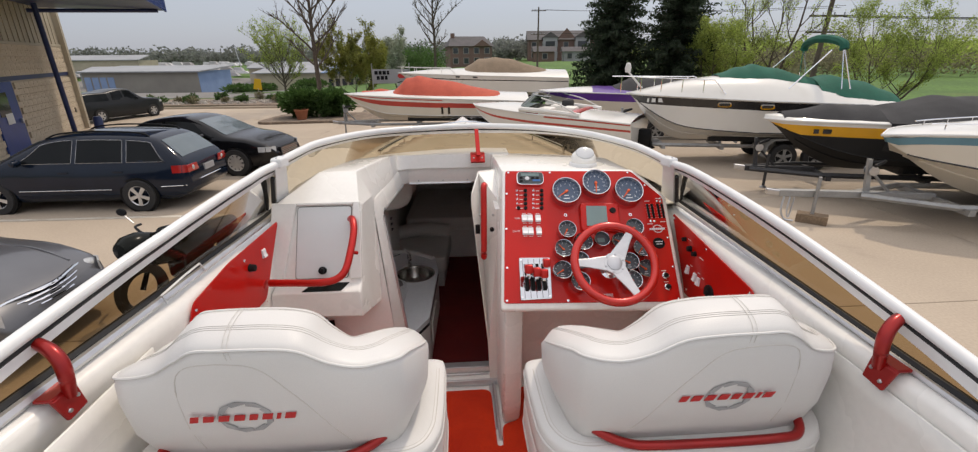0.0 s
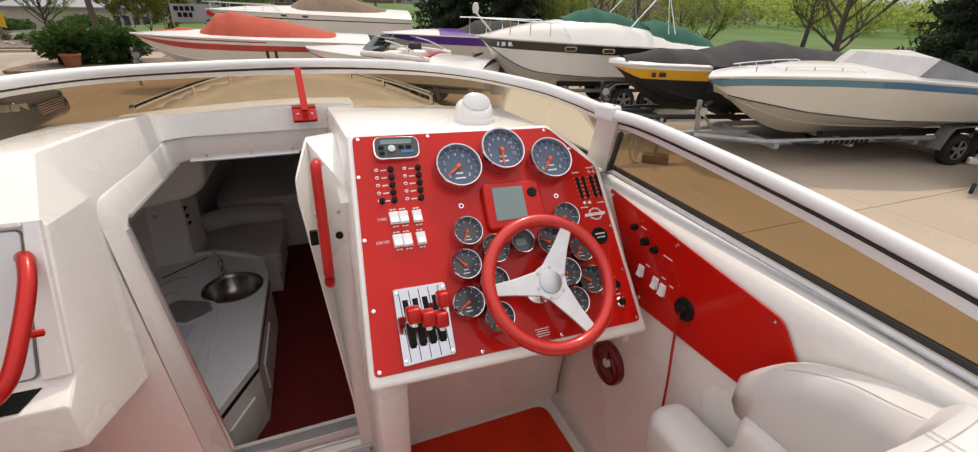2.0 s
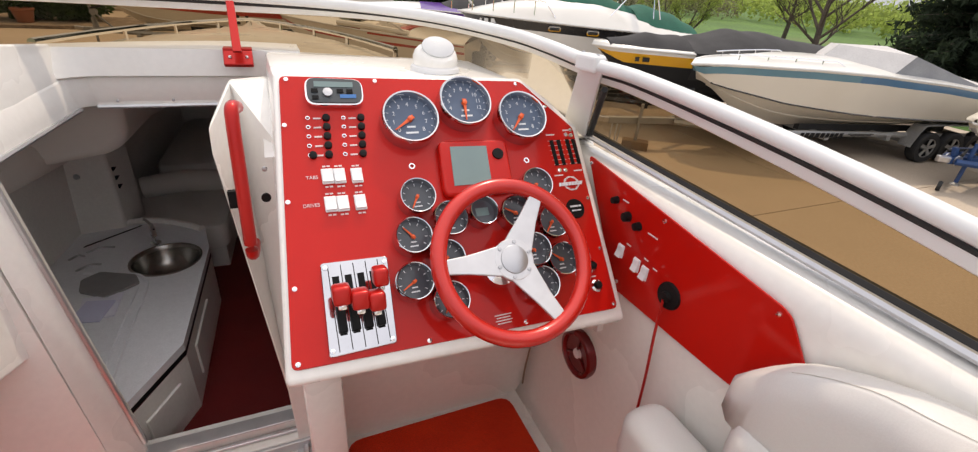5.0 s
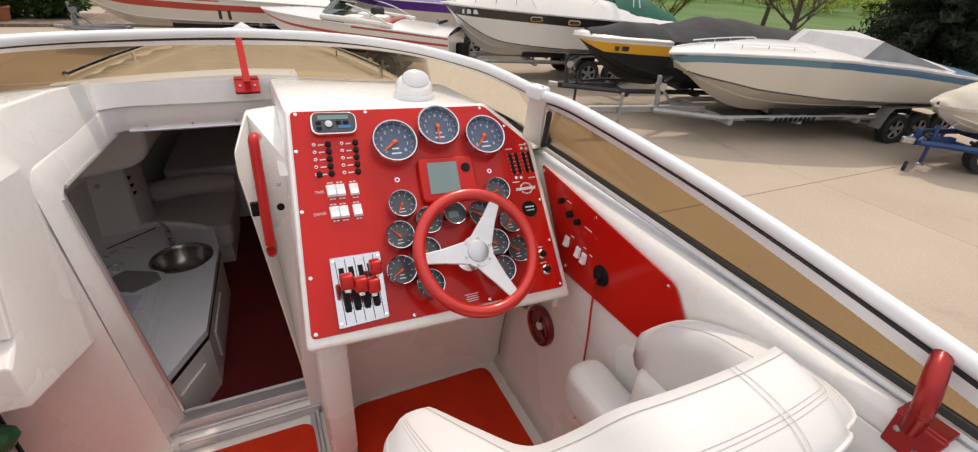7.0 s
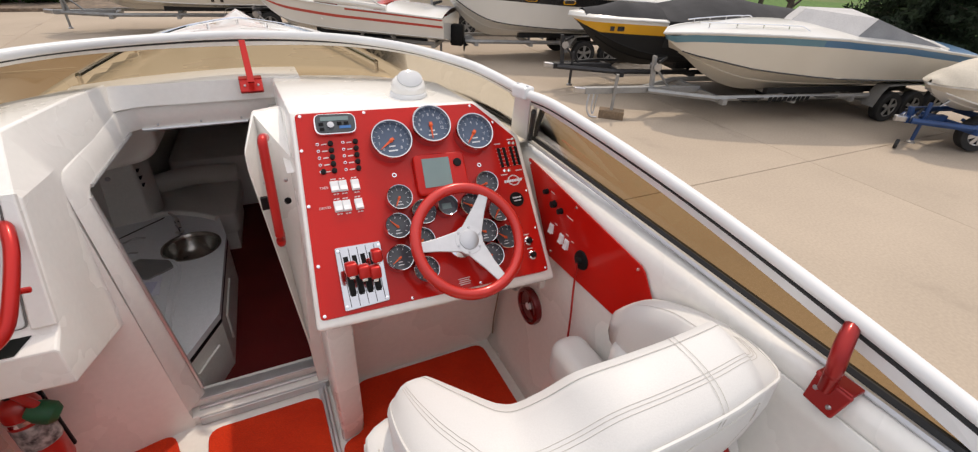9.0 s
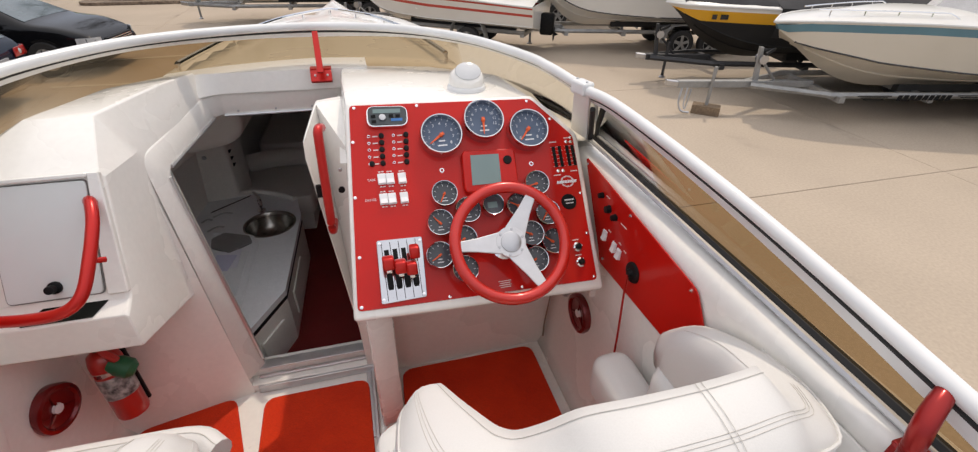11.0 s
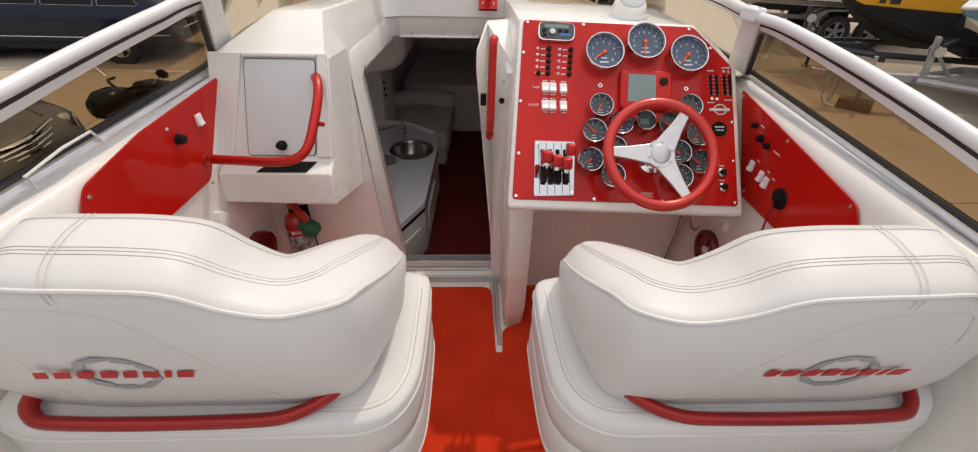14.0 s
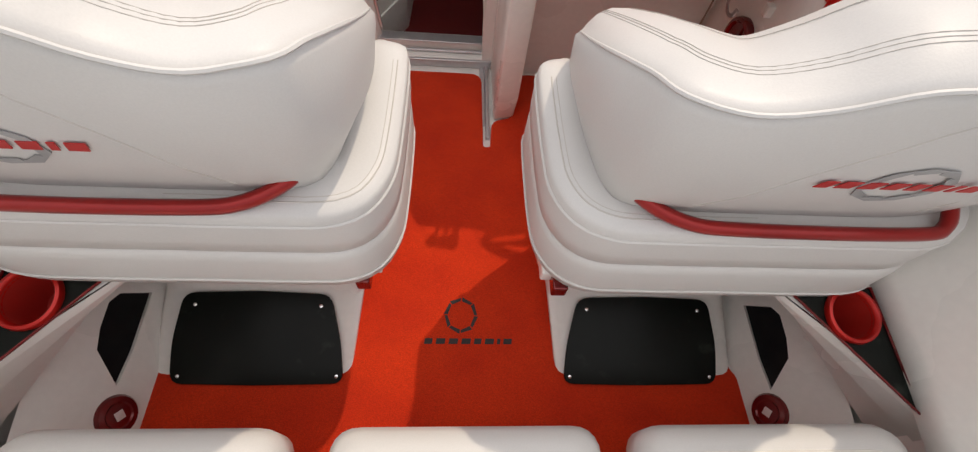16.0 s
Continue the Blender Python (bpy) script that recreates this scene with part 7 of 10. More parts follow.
for i, (x, y) in enumerate(((-30.0, 70.0), (-26.5, 68.5), (-19.0, 66))):
    shrub("hedge", "clipped dark green hedge before the storage shed", (x, y, land(x, y)), 4.2, 1.3, 140 + i, LEAF_GREEN, 1500, 0.14, "hedges")
# stones of the bed: nobody could count them
v, f = [], []
nr = np.random.default_rng(9)
for i in range(380):
    x, y, s = nr.uniform(-21, -8.8), nr.uniform(32.4, 35.6), nr.uniform(0.06, 0.16)
    k = len(v)
    for dx, dy, dz in ((-1, -1, -.4), (1, -1, -.4), (1, 1, -.4), (-1, 1, -.4), (-.6, -.6, .5), (.6, -.5, .6), (.5, .6, .5), (-.5, .6, .6)):
        v.append((x + dx * s * nr.uniform(.7, 1.2), y + dy * s * nr.uniform(.7, 1.2), 0.10 + dz * s))
    f += [(k, k + 1, k + 5, k + 4), (k + 1, k + 2, k + 6, k + 5), (k + 2, k + 3, k + 7, k + 6), (k + 3, k, k + 4, k + 7), (k + 4, k + 5, k + 6, k + 7)]
tagged(raw("bed_stones", v, f, mat("pale_stone", (0.40, 0.36, 0.31), (0.30, 0.27, 0.24), rough=0.9, scale=3, island=0.3)), "pale stones scattered over the mulch bed", "stones", kind="stuff")


def wood(name, label, x0, x1, y0, y1, h0, h1, n, size, leaf, seed):
    nr = np.random.default_rng(seed)
    cx, cy = nr.uniform(x0, x1, max(6, n // 90)), nr.uniform(y0, y1, max(6, n // 90))
    ch = nr.uniform(h0, h1, len(cx))
    k = nr.integers(0, len(cx), n)
    d = nr.normal(size=(n, 3))
    d /= np.linalg.norm(d, axis=1, keepdims=True)
    rad = nr.random(n) ** 0.55
    w = ch[k] * 0.55
    pts = np.stack([cx[k] + d[:, 0] * rad * w, cy[k] + d[:, 1] * rad * w, ch[k] * 0.52 + d[:, 2] * rad * ch[k] * 0.5], 1)
    pts[:, 2] += np.array([land(a, b) for a, b in zip(cx, cy)])[k]
    v, f = cards(pts, size, seed)
    tagged(raw(name, v, f, leaf), label, "wood", kind="stuff")


wood("far_wood", "hazy far line of budding woods", -280, -20, 230, 300, 5, 9.5, 30000, 0.75, HAZED_WOOD, 71)
wood("far_wood", "hazy far line of budding woods", -30, 60, 150, 190, 5, 8, 24000, 0.50, HAZED_WOOD, 72)
wood("far_wood", "green wood edge behind the meadow", 45, 150, 85, 130, 3.0, 5.5, 30000, 0.30, LEAF_LIME, 73)
wood("far_wood", "green wood edge behind the meadow", 60, 130, 10, 70, 2.6, 5.0, 26000, 0.28, LEAF_LIME, 74)
wood("verge_wood", "green trees along the far verge", -13, -3, 64, 80, 3.5, 5.4, 12000, 0.15, LEAF_GREEN, 75)
wood("verge_wood", "budding trees along the meadow", 34, 60, 50, 75, 2.2, 3.8, 12000, 0.16, LEAF_BUD, 76)


# ---- buildings ----
BLOCK = mat("tan_split_block", (0.56, 0.47, 0.35), (0.47, 0.39, 0.29), rough=0.95, scale=1.2, fine=0.2, bscale=25, bump=0.8)
PANEL = mat("beige_metal_panel", (0.42, 0.37, 0.28), (0.38, 0.33, 0.25), rough=0.6, scale=1.0, fine=0.03, bscale=20)
BLUE = mat("blue_paint", (0.018, 0.055, 0.24), (0.014, 0.045, 0.19), rough=0.45, scale=2, coat=0.1)
BLUE_DARK = mat("dark_blue_paint", (0.012, 0.028, 0.110), (0.010, 0.022, 0.09), rough=0.4, scale=2)
LIGHT_BLUE = mat("pale_blue_metal", (0.22, 0.32, 0.50), (0.18, 0.27, 0.44), rough=0.6, scale=0.5)
# brick of the far houses, dulled in colour for distance haze
BRICK = mat("hazed_brick", (0.19, 0.115, 0.095), (0.15, 0.095, 0.08), rough=0.9, scale=0.4, fine=0.2, bscale=8)
ROOF = mat("grey_shingle", (0.12, 0.11, 0.11), (0.09, 0.085, 0.085), rough=0.95, scale=0.6, fine=0.15, bscale=6)
METAL_ROOF = mat("grey_metal_roof", (0.30, 0.31, 0.32), (0.25, 0.26, 0.27), rough=0.5, scale=0.2)
WIN = mat("dark_window", (0.02, 0.025, 0.03), (0.03, 0.035, 0.04), rough=0.1, scale=1, coat=0.5)
FRAME_GREY = mat("grey_window_frame", (0.30, 0.29, 0.28), (0.26, 0.25, 0.24), rough=0.7, scale=2)
TRIM = mat("white_trim", (0.70, 0.69, 0.66), (0.62, 0.61, 0.58), rough=0.6, scale=2)

# workshop beside the yard: u runs along the wall, away from the boat
W0, W1 = Vector((-11.4, 9.4, 0)), Vector((-16.75, 22.6, 0))
UD = (W1 - W0).normalized()
ND = Vector((UD.y, -UD.x, 0))               # out of the wall, to the yard
WL = (W1 - W0).length
shop = thing("workshop_building", "tan block workshop with blue door, band and canopy", "building", W0)
SMX = basis(UD, (0, 0, 1), W0)              # u, up; z of this frame points along ND or against it
sgn = 1.0 if (SMX.to_3x3() @ Vector((0, 0, 1))).dot(ND) > 0 else -1.0


def wbox(u0, u1, z0, z1, d0, d1, r=0.0):
    a, b = sorted((d0 * sgn, d1 * sgn))
    return moved(box(u0, u1, z0, z1, a, b, r), SMX)


part("wall", wbox(0, WL, 3.45, 6.6, -0.4, 0.0), PANEL, shop, "beige metal upper wall")
part("core", wbox(0, WL - 0.02, 0, 3.45, -0.4, -0.03), BLOCK, shop)
part("end_wall", moved(box(-0.2, 9.0, 0, 6.6, -0.25, 0.0), basis(-ND, (0, 0, 1), W1 - UD * 0.02)), PANEL, shop)
part("band", wbox(0, WL, 2.26, 2.40, -0.03, 0.012), BLUE_DARK, shop, "dark blue course")
part("ledge", wbox(0, WL + 0.03, 3.38, 3.48, -0.03, 0.05, 0.01), PANEL, shop)
for i in range(int(WL / 0.45)):
    part("panel_rib", wbox(i * 0.45, i * 0.45 + 0.05, 3.48, 6.6, 0.0, 0.025), PANEL, shop)
du = (Vector((-13.75, 15.2, 0)) - W0).length
dr = part("door", wbox(du, du + 1.75, 0.0, 2.25, -0.02, 0.035, 0.01), BLUE, shop, "blue steel door")
part("door_window", wbox(du + 0.25, du + 1.05, 1.25, 1.95, 0.035, 0.05), WIN, dr, "dark door window")
part("notice", wbox(du + 0.55, du + 1.05, 1.0, 1.32, 0.05, 0.056), TRIM, dr, "white paper notice")
part("handle", wbox(du + 1.5, du + 1.6, 0.95, 1.1, 0.035, 0.10, 0.01), STEEL, dr)
part("wall_lamp", wbox(WL - 0.9, WL - 0.75, 0.75, 0.95, 0.0, 0.06, 0.01), mat("bronze_box", (0.08, 0.055, 0.035), rough=0.5), shop)
pu = WL - 3.3
part("post", tube([W0 + UD * (pu + 0.1) + ND * 0.45, W0 + UD * (pu - 0.2) + ND * 0.45 + Vector((0, 0, 5.0))], 0.09, 10), BLUE_DARK, shop, "dark blue canopy post", smooth=True)
part("bracket", tube([W0 + UD * (pu - 0.2) + ND * 0.2 + Vector((0, 0, 4.55)), W0 + UD * (pu + 1.2) + ND * 4.0 + Vector((0, 0, 4.75))], 0.07, 8), BLUE_DARK, shop)
cq = [W0 + UD * 1.0 + ND * 0.0, W0 + UD * 1.0 + ND * 4.2, W0 + UD * (pu + 1.8) + ND * 4.2, W0 + UD * (pu + 1.8) + ND * 0.0]
part("canopy", slab([q + Vector((0, 0, 4.80)) for q in cq], (0, 0, 0.12)), BLUE_DARK, shop, "dark blue canopy underside")
part("fascia", slab([cq[1] + Vector((0, 0, 4.75)), cq[2] + Vector((0, 0, 4.75)), cq[2] + Vector((0, 0, 5.4)), cq[1] + Vector((0, 0, 5.4))], ND * 0.05), BLUE, shop, "blue ribbed fascia")
for i in range(44):
    q = cq[1] + (cq[2] - cq[1]) * (i / 44) + ND * 0.05
    part("fascia_rib", slab([q + Vector((0, 0, 4.76)), q + UD * 0.07 + Vector((0, 0, 4.76)), q + UD * 0.07 + Vector((0, 0, 5.4)), q + Vector((0, 0, 5.4))], ND * 0.025), BLUE, shop)


def house(name, label, x, y, w, d, wall_h, roof_h, material, turn=0, floors=2, cols=5, hip=False):
    z = land(x, y)
    m = pose(x, y, z, 0, 0, turn)
    h = thing(name, label, "building", (x, y, z))
    part("wall", moved(box(-w / 2, w / 2, 0, d, -1.0, wall_h), m), material, h)
    k = 0.25 if hip else 0.0
    bm = bmesh.new()
    e = 0.5
    A = [(-w / 2 - e, -e, wall_h), (w / 2 + e, -e, wall_h), (w / 2 + e, d + e, wall_h), (-w / 2 - e, d + e, wall_h)]
    R = [(-w / 2 * (1 - k) - e * (1 - 2 * k), d / 2, wall_h + roof_h), (w / 2 * (1 - k) + e * (1 - 2 * k), d / 2, wall_h + roof_h)]
    vs = [bm.verts.new(p) for p in A + R]
    for q in ((0, 1, 5, 4), (2, 3, 4, 5), (0, 4, 3), (1, 2, 5), (3, 2, 1, 0)):
        bm.faces.new([vs[i] for i in q])
    part("roof", moved(bm, m), ROOF, h)
    for fl in range(floors):
        for c in range(cols):
            cx, cz = (c + 0.5) / cols * w - w / 2, (fl + 0.55) * wall_h / floors
            wd = part("window", moved(box(cx - 0.7, cx + 0.7, -0.06, 0.02, cz - 0.75, cz + 0.75), m), FRAME_GREY, h, "grey framed window")
            part("pane", moved(box(cx - 0.55, cx + 0.55, -0.09, -0.05, cz - 0.62, cz + 0.62), m), WIN, wd)
    return h, m


h, m = house("brick_house", "red brick two-storey house with grey hipped roof", 4.2, 124, 10.5, 10, 4.7, 2.4, BRICK, 8, 2, 4, True)
part("gable", moved(slab([(0.6, -0.7, 4.7), (4.8, -0.7, 4.7), (2.7, -0.7, 6.2)], (0, 0.3, 0)), m), BRICK, h)
part("chimney", moved(box(-4.4, -3.5, 4, 5.2, 4.5, 7.8), m), BRICK, h)
# the bays are white; distance haze is put into this grey
BAY = mat("hazy_grey_siding", (0.34, 0.34, 0.35), (0.28, 0.28, 0.29), rough=0.7, scale=1)
h, m = house("apartment_house", "brick apartment house with haze-greyed white balcony bays and grey roof", 31.5, 140, 21, 11, 5.6, 2.6, BRICK, -6, 2, 7)
for cx in (-4.5, 4.5):
    part("bay", moved(box(cx - 2.0, cx + 2.0, -0.9, 0.0, 0, 6.2), m), BAY, h, "white balcony bay greyed for haze")
    part("bay_roof", moved(slab([(cx - 2.3, -1.1, 6.2), (cx + 2.3, -1.1, 6.2), (cx, -1.1, 7.7)], (0, 4.0, 0)), m), ROOF, h)
    for fz in (1.6, 4.4):
        part("window", moved(box(cx - 1.3, cx + 1.3, -0.97, -0.88, fz - 0.8, fz + 0.8), m), WIN, h)
part("gable", moved(slab([(-2.4, -1.0, 6.0), (2.4, -1.0, 6.0), (0, -1.0, 8.6)], (0, 0.4, 0)), m), BRICK, h)
house("low_garage", "low pale garage row before the apartment house", 36.0, 128, 15, 5, 2.4, 1.2, BAY, -6, 1, 5)
house("low_shed", "small red-brown shed on the meadow", 23.0, 126, 5, 4, 2.4, 1.3, BRICK, 0, 1, 1)

lot = sheet(lambda u, v: (-96 + 78 * u, 53 + 83 * v, land(-96 + 78 * u, 53 + 83 * v) + 0.05), 20, 24)
tagged(part("storage_lot", lot, ASPHALT, smooth="all"), "grey gravel storage lot across the road", "ground", kind="structure")
# low storage sheds across the road
sd_ = thing("storage_shed", "long low storage shed with pale blue doors", "building", (-55, 88, -3.8))
ma = basis((1, -0.17, 0), (0.17, 1, 0), (-66, 92, land(-55, 90) - 0.2))
part("wall", moved(box(0, 22, 0, 9, 0, 3.7), ma), mat("grey_tan_wall", (0.27, 0.255, 0.22), (0.23, 0.215, 0.19), rough=0.9, scale=0.4), sd_)
part("roof", moved(slab([(-0.6, -0.6, 3.7), (22.6, -0.6, 3.7), (22.6, 9.6, 4.5), (-0.6, 9.6, 4.5)], (0, 0, 0.2)), ma), METAL_ROOF, sd_, "pale grey metal roof")
part("end_wall", moved(box(22.0, 22.1, 0.0, 9.0, 0, 3.9), ma), LIGHT_BLUE, sd_, "pale blue end wall")
for i in range(4):
    part("door", moved(box(0.3 + i * 1.5, 1.5 + i * 1.5, -0.05, 0.0, 0.1, 2.9), ma), LIGHT_BLUE, sd_, "pale blue roller door")
s2 = thing("storage_shed", "long low tan storage shed with a blue roof end", "building", (-26, 82, -3))
mb = basis((1, -0.05, 0), (0.05, 1, 0), (-33, 84, land(-26, 84) - 0.2))
part("wall", moved(box(0, 18, 0, 8, 0, 3.0), mb), PANEL, s2)
part("roof", moved(slab([(-0.5, -0.5, 3.0), (11, -0.5, 3.0), (11, 8.5, 4.0), (-0.5, 8.5, 4.0)], (0, 0, 0.15)), mb), METAL_ROOF, s2)
part("roof", moved(slab([(11, -0.5, 3.0), (18.5, -0.5, 3.0), (18.5, 8.5, 4.0), (11, 8.5, 4.0)], (0, 0, 0.15)), mb), LIGHT_BLUE, s2, "blue metal roof end")
for i in range(5):
    part("window", moved(box(12 + i * 1.1, 12.7 + i * 1.1, -0.05, 0, 0.9, 2.1), mb), WIN, s2)
for i, (x, y, w, hh) in enumerate(((-72, 118, 26, 3.2), (-40, 124, 20, 3.4), (-25, 132, 22, 4.6), (-100, 140, 30, 4.5))):
    q = thing("far_shed", "far low grey industrial shed", "building", (x, y, land(x, y)), group="far sheds")
    part("wall", box(x - w / 2, x + w / 2, y, y + 9, land(x, y) - 1, land(x, y) + hh), PANEL if i % 2 else METAL_ROOF, q)
    part("roof", slab([(x - w / 2 - .4, y - .4, land(x, y) + hh), (x + w / 2 + .4, y - .4, land(x, y) + hh), (x + w / 2 + .4, y + 5, land(x, y) + hh + 1.2), (x - w / 2 - .4, y + 5, land(x, y) + hh + 1.2)], (0, 0, 0.2)), METAL_ROOF, q)
# far stored boats and vehicles, many small pale shapes
v, f = [], []
nr = np.random.default_rng(17)
for i in range(170):
    x, y = nr.uniform(-120, -22), nr.uniform(132, 190)
    L, hgt = nr.uniform(2.0, 4.5), nr.uniform(0.9, 1.9)
    z = land(x, y)
    k = len(v)
    for dx, dy, dz in ((-.5, -.5, .3), (.5, -.5, .3), (.5, .5, .3), (-.5, .5, .3), (-.45, -.3, 1), (.25, -.3, .9), (.25, .3, .9), (-.45, .3, 1)):
        v.append((x + dx * L, y + dy * 1.8, z + dz * hgt + 0.6))
    f += [(k, k + 1, k + 5, k + 4), (k + 1, k + 2, k + 6, k + 5), (k + 2, k + 3, k + 7, k + 6), (k + 3, k, k + 4, k + 7), (k + 4, k + 5, k + 6, k + 7)]
tagged(raw("far_boats", v, f, mat("pale_far_hulls", (0.60, 0.60, 0.60), (0.30, 0.28, 0.28), rough=0.6, scale=0.05, island=0.35)), "pale stored boats far across the road", "boats", kind="stuff")

# poles, wires, signs
WOODP = mat("pole_wood", (0.13, 0.10, 0.08), (0.09, 0.07, 0.055), rough=0.95, scale=2)
def pole(x, y, h, arms, lean=0.0):
    z = land(x, y)
    p = thing("utility_pole", "brown wooden utility pole with crossarms", "utility pole", (x, y, z), group="utility poles")
    part("pole", tube([(x, y, z - 0.3), (x + lean, y, z + h)], [0.19, 0.12], 8), WOODP, p)
    for a in arms:
        part("crossarm", box(x + lean * a / h - 1.3, x + lean * a / h + 1.3, y - 0.06, y + 0.06, z + a - 0.06, z + a + 0.06), WOODP, p)
        for s in (-1.1, -0.4, 0.4, 1.1):
            part("insulator", lathe([(0, 0), (0.06, 0), (0.05, 0.18), (0, 0.2)], pose(x + lean * a / h + s, y, z + a + 0.06), 6), STEEL, p)
    return Vector((x, y, z))


pole(14.9, 89.0, 10.0, (9.4, 5.6))
pole(24.5, 32.4, 8.2, (5.2, 4.2), 0.5)
pole(-33.5, 170.0, 12.5, (11.8,))
pole(-17.0, 165.0, 12.0, (11.5,))
for (a, b) in (((13.8, 89, 10.3), (60, 75, 9.6)), ((16.0, 89, 10.3), (60, 76, 9.4)), ((14.9, 89, 6.6), (60, 75, 6.2)), ((25.9, 32.4, 5.1), (60, 26, 5.4)), ((25.4, 32.4, 5.2), (60, 27, 5.5))):
    a, b = Vector(a), Vector(b)
    w = thing("power_line", "thin dark overhead power line", "cable", a, group="power lines")
    part("wire", tube([a.lerp(b, i / 8) - Vector((0, 0, 0.5 * math.sin(i / 8 * math.pi))) for i in range(9)], 0.03, 4), RUBBER, w)
lp = thing("light_mast", "thin grey light mast far across the road", "lamp post", (-62, 150, -4))
part("mast", tube([(-62, 150, -4), (-63.5, 150, 6.5)], [0.16, 0.1], 6), STEEL, lp)
ys_ = thing("yellow_sign", "small yellow roadside sign on a post", "sign", (-14.4, 36.6, 0))
part("plate", moved(slab([(-0.30, 0, -0.30), (0.30, 0, -0.30), (0.22, 0, 0.45), (-0.22, 0, 0.45)], (0, 0.03, 0)), pose(-14.4, 36.6, 1.0, 0, 8, 0)), mat("yellow_sign_face", (0.65, 0.40, 0.01), rough=0.5), ys_)
part("post", tube([(-14.4, 36.62, 0), (-14.4, 36.62, 0.8)], 0.03, 6), STEEL, ys_)
ys_ = thing("warning_sign", "yellow diamond road sign on a post", "sign", (6.0, 60, 0.3))
part("plate", moved(box(-0.38, 0.38, -0.01, 0.01, -0.38, 0.38), pose(6.0, 60, 1.7, 0, 45, 0)), mat("yellow_diamond", (0.62, 0.42, 0.02), rough=0.5), ys_)
part("post", tube([(6.0, 60.03, 0), (6.0, 60.03, 1.7)], 0.035, 6), STEEL, ys_)
cn = thing("clay_planter", "terracotta pot at the shrub island", "planter", (-7.4, 23.3, 0.1))
part("pot", lathe([(0, 0), (0.22, 0), (0.30, 0.38), (0.33, 0.40), (0.33, 0.46), (0.27, 0.46), (0.24, 0.36), (0, 0.34)], pose(-7.4, 23.3, 0.11), 16), mat("terracotta", (0.34, 0.12, 0.06), (0.28, 0.10, 0.05), rough=0.9, scale=4), cn, smooth=True)
bn = thing("sale_banner", "pale dealer banner with dark lettering bars on posts", "banner", (-4.3, 31.0, 0))
part("sheet", box(-5.2, -2.9, 30.98, 31.0, 1.30, 2.15), BAY, bn)
for i, (w_, z_) in enumerate((([0.2, 0.18, 0.2, 0.14], 2.08), ([0.18, 0.2, 0.16], 1.78))):
    part("lettering", bars(w_, 0.22, 0.06, basis((1, 0, 0), (0, 0, 1), (-4.6, 30.975, z_ - 0.14)), 0, 0.004), BLACK, bn)
part("emblem", lathe([(0, 0), (0.3, 0), (0.3, 0.01), (0, 0.01)], pose(-3.4, 30.975, 1.75, 90, 0, 0) @ Matrix.Diagonal((0.8, 0.5, 1, 1)), 20), RED_BADGE, bn)
for x in (-5.2, -2.9):
    part("post", tube([(x, 31.03, 0), (x, 31.03, 2.5)], 0.04, 6), STEEL, bn)
bo = thing("bollard", "dark blue steel bollard beside the pickup", "bollard", (-12.3, 17.6, 0))
part("body", lathe([(0, 0), (0.14, 0), (0.14, 0.95), (0.10, 1.02), (0, 1.03)], pose(-12.6, 17.6, 0), 14), BLUE_DARK, bo, smooth=True)


# ---- vehicles ----
PAINT_NAVY = mat("navy_car_paint", (0.007, 0.013, 0.027), (0.006, 0.011, 0.022), rough=0.09, coat=0.0, spec=0.36, scale=2)
PAINT_BLACK = mat("black_car_paint", (0.005, 0.005, 0.006), (0.007, 0.007, 0.008), rough=0.09, coat=0.0, spec=0.36, scale=2)
PAINT_GREY = mat("grey_metallic_paint", (0.115, 0.115, 0.122), (0.095, 0.095, 0.102), rough=0.3, coat=0.6, metal=0.5, scale=2)
PAINT_TRUCK = mat("dark_truck_paint", (0.022, 0.024, 0.026), rough=0.25, coat=0.0, spec=0.28, scale=2)
CAR_WIN = mat("car_window", (0.006, 0.008, 0.009), (0.010, 0.012, 0.013), rough=0.06, spec=0.16, scale=1.5)
# pale glass colour: the mirrored sky is painted in
SKY_WIN = mat("rear_window", (0.08, 0.11, 0.12), (0.06, 0.09, 0.10), rough=0.1, coat=0.6, scale=1.5)
TAIL = mat("red_tail_lamp", (0.42, 0.015, 0.012), (0.34, 0.012, 0.01), rough=0.15, coat=0.6, scale=6)
LAMP = mat("clear_head_lamp", (0.55, 0.56, 0.56), (0.40, 0.41, 0.42), rough=0.1, coat=0.8, scale=8)
RIM = mat("alloy_rim", (0.62, 0.62, 0.62), (0.55, 0.55, 0.55), rough=0.3, metal=0.7, scale=8)


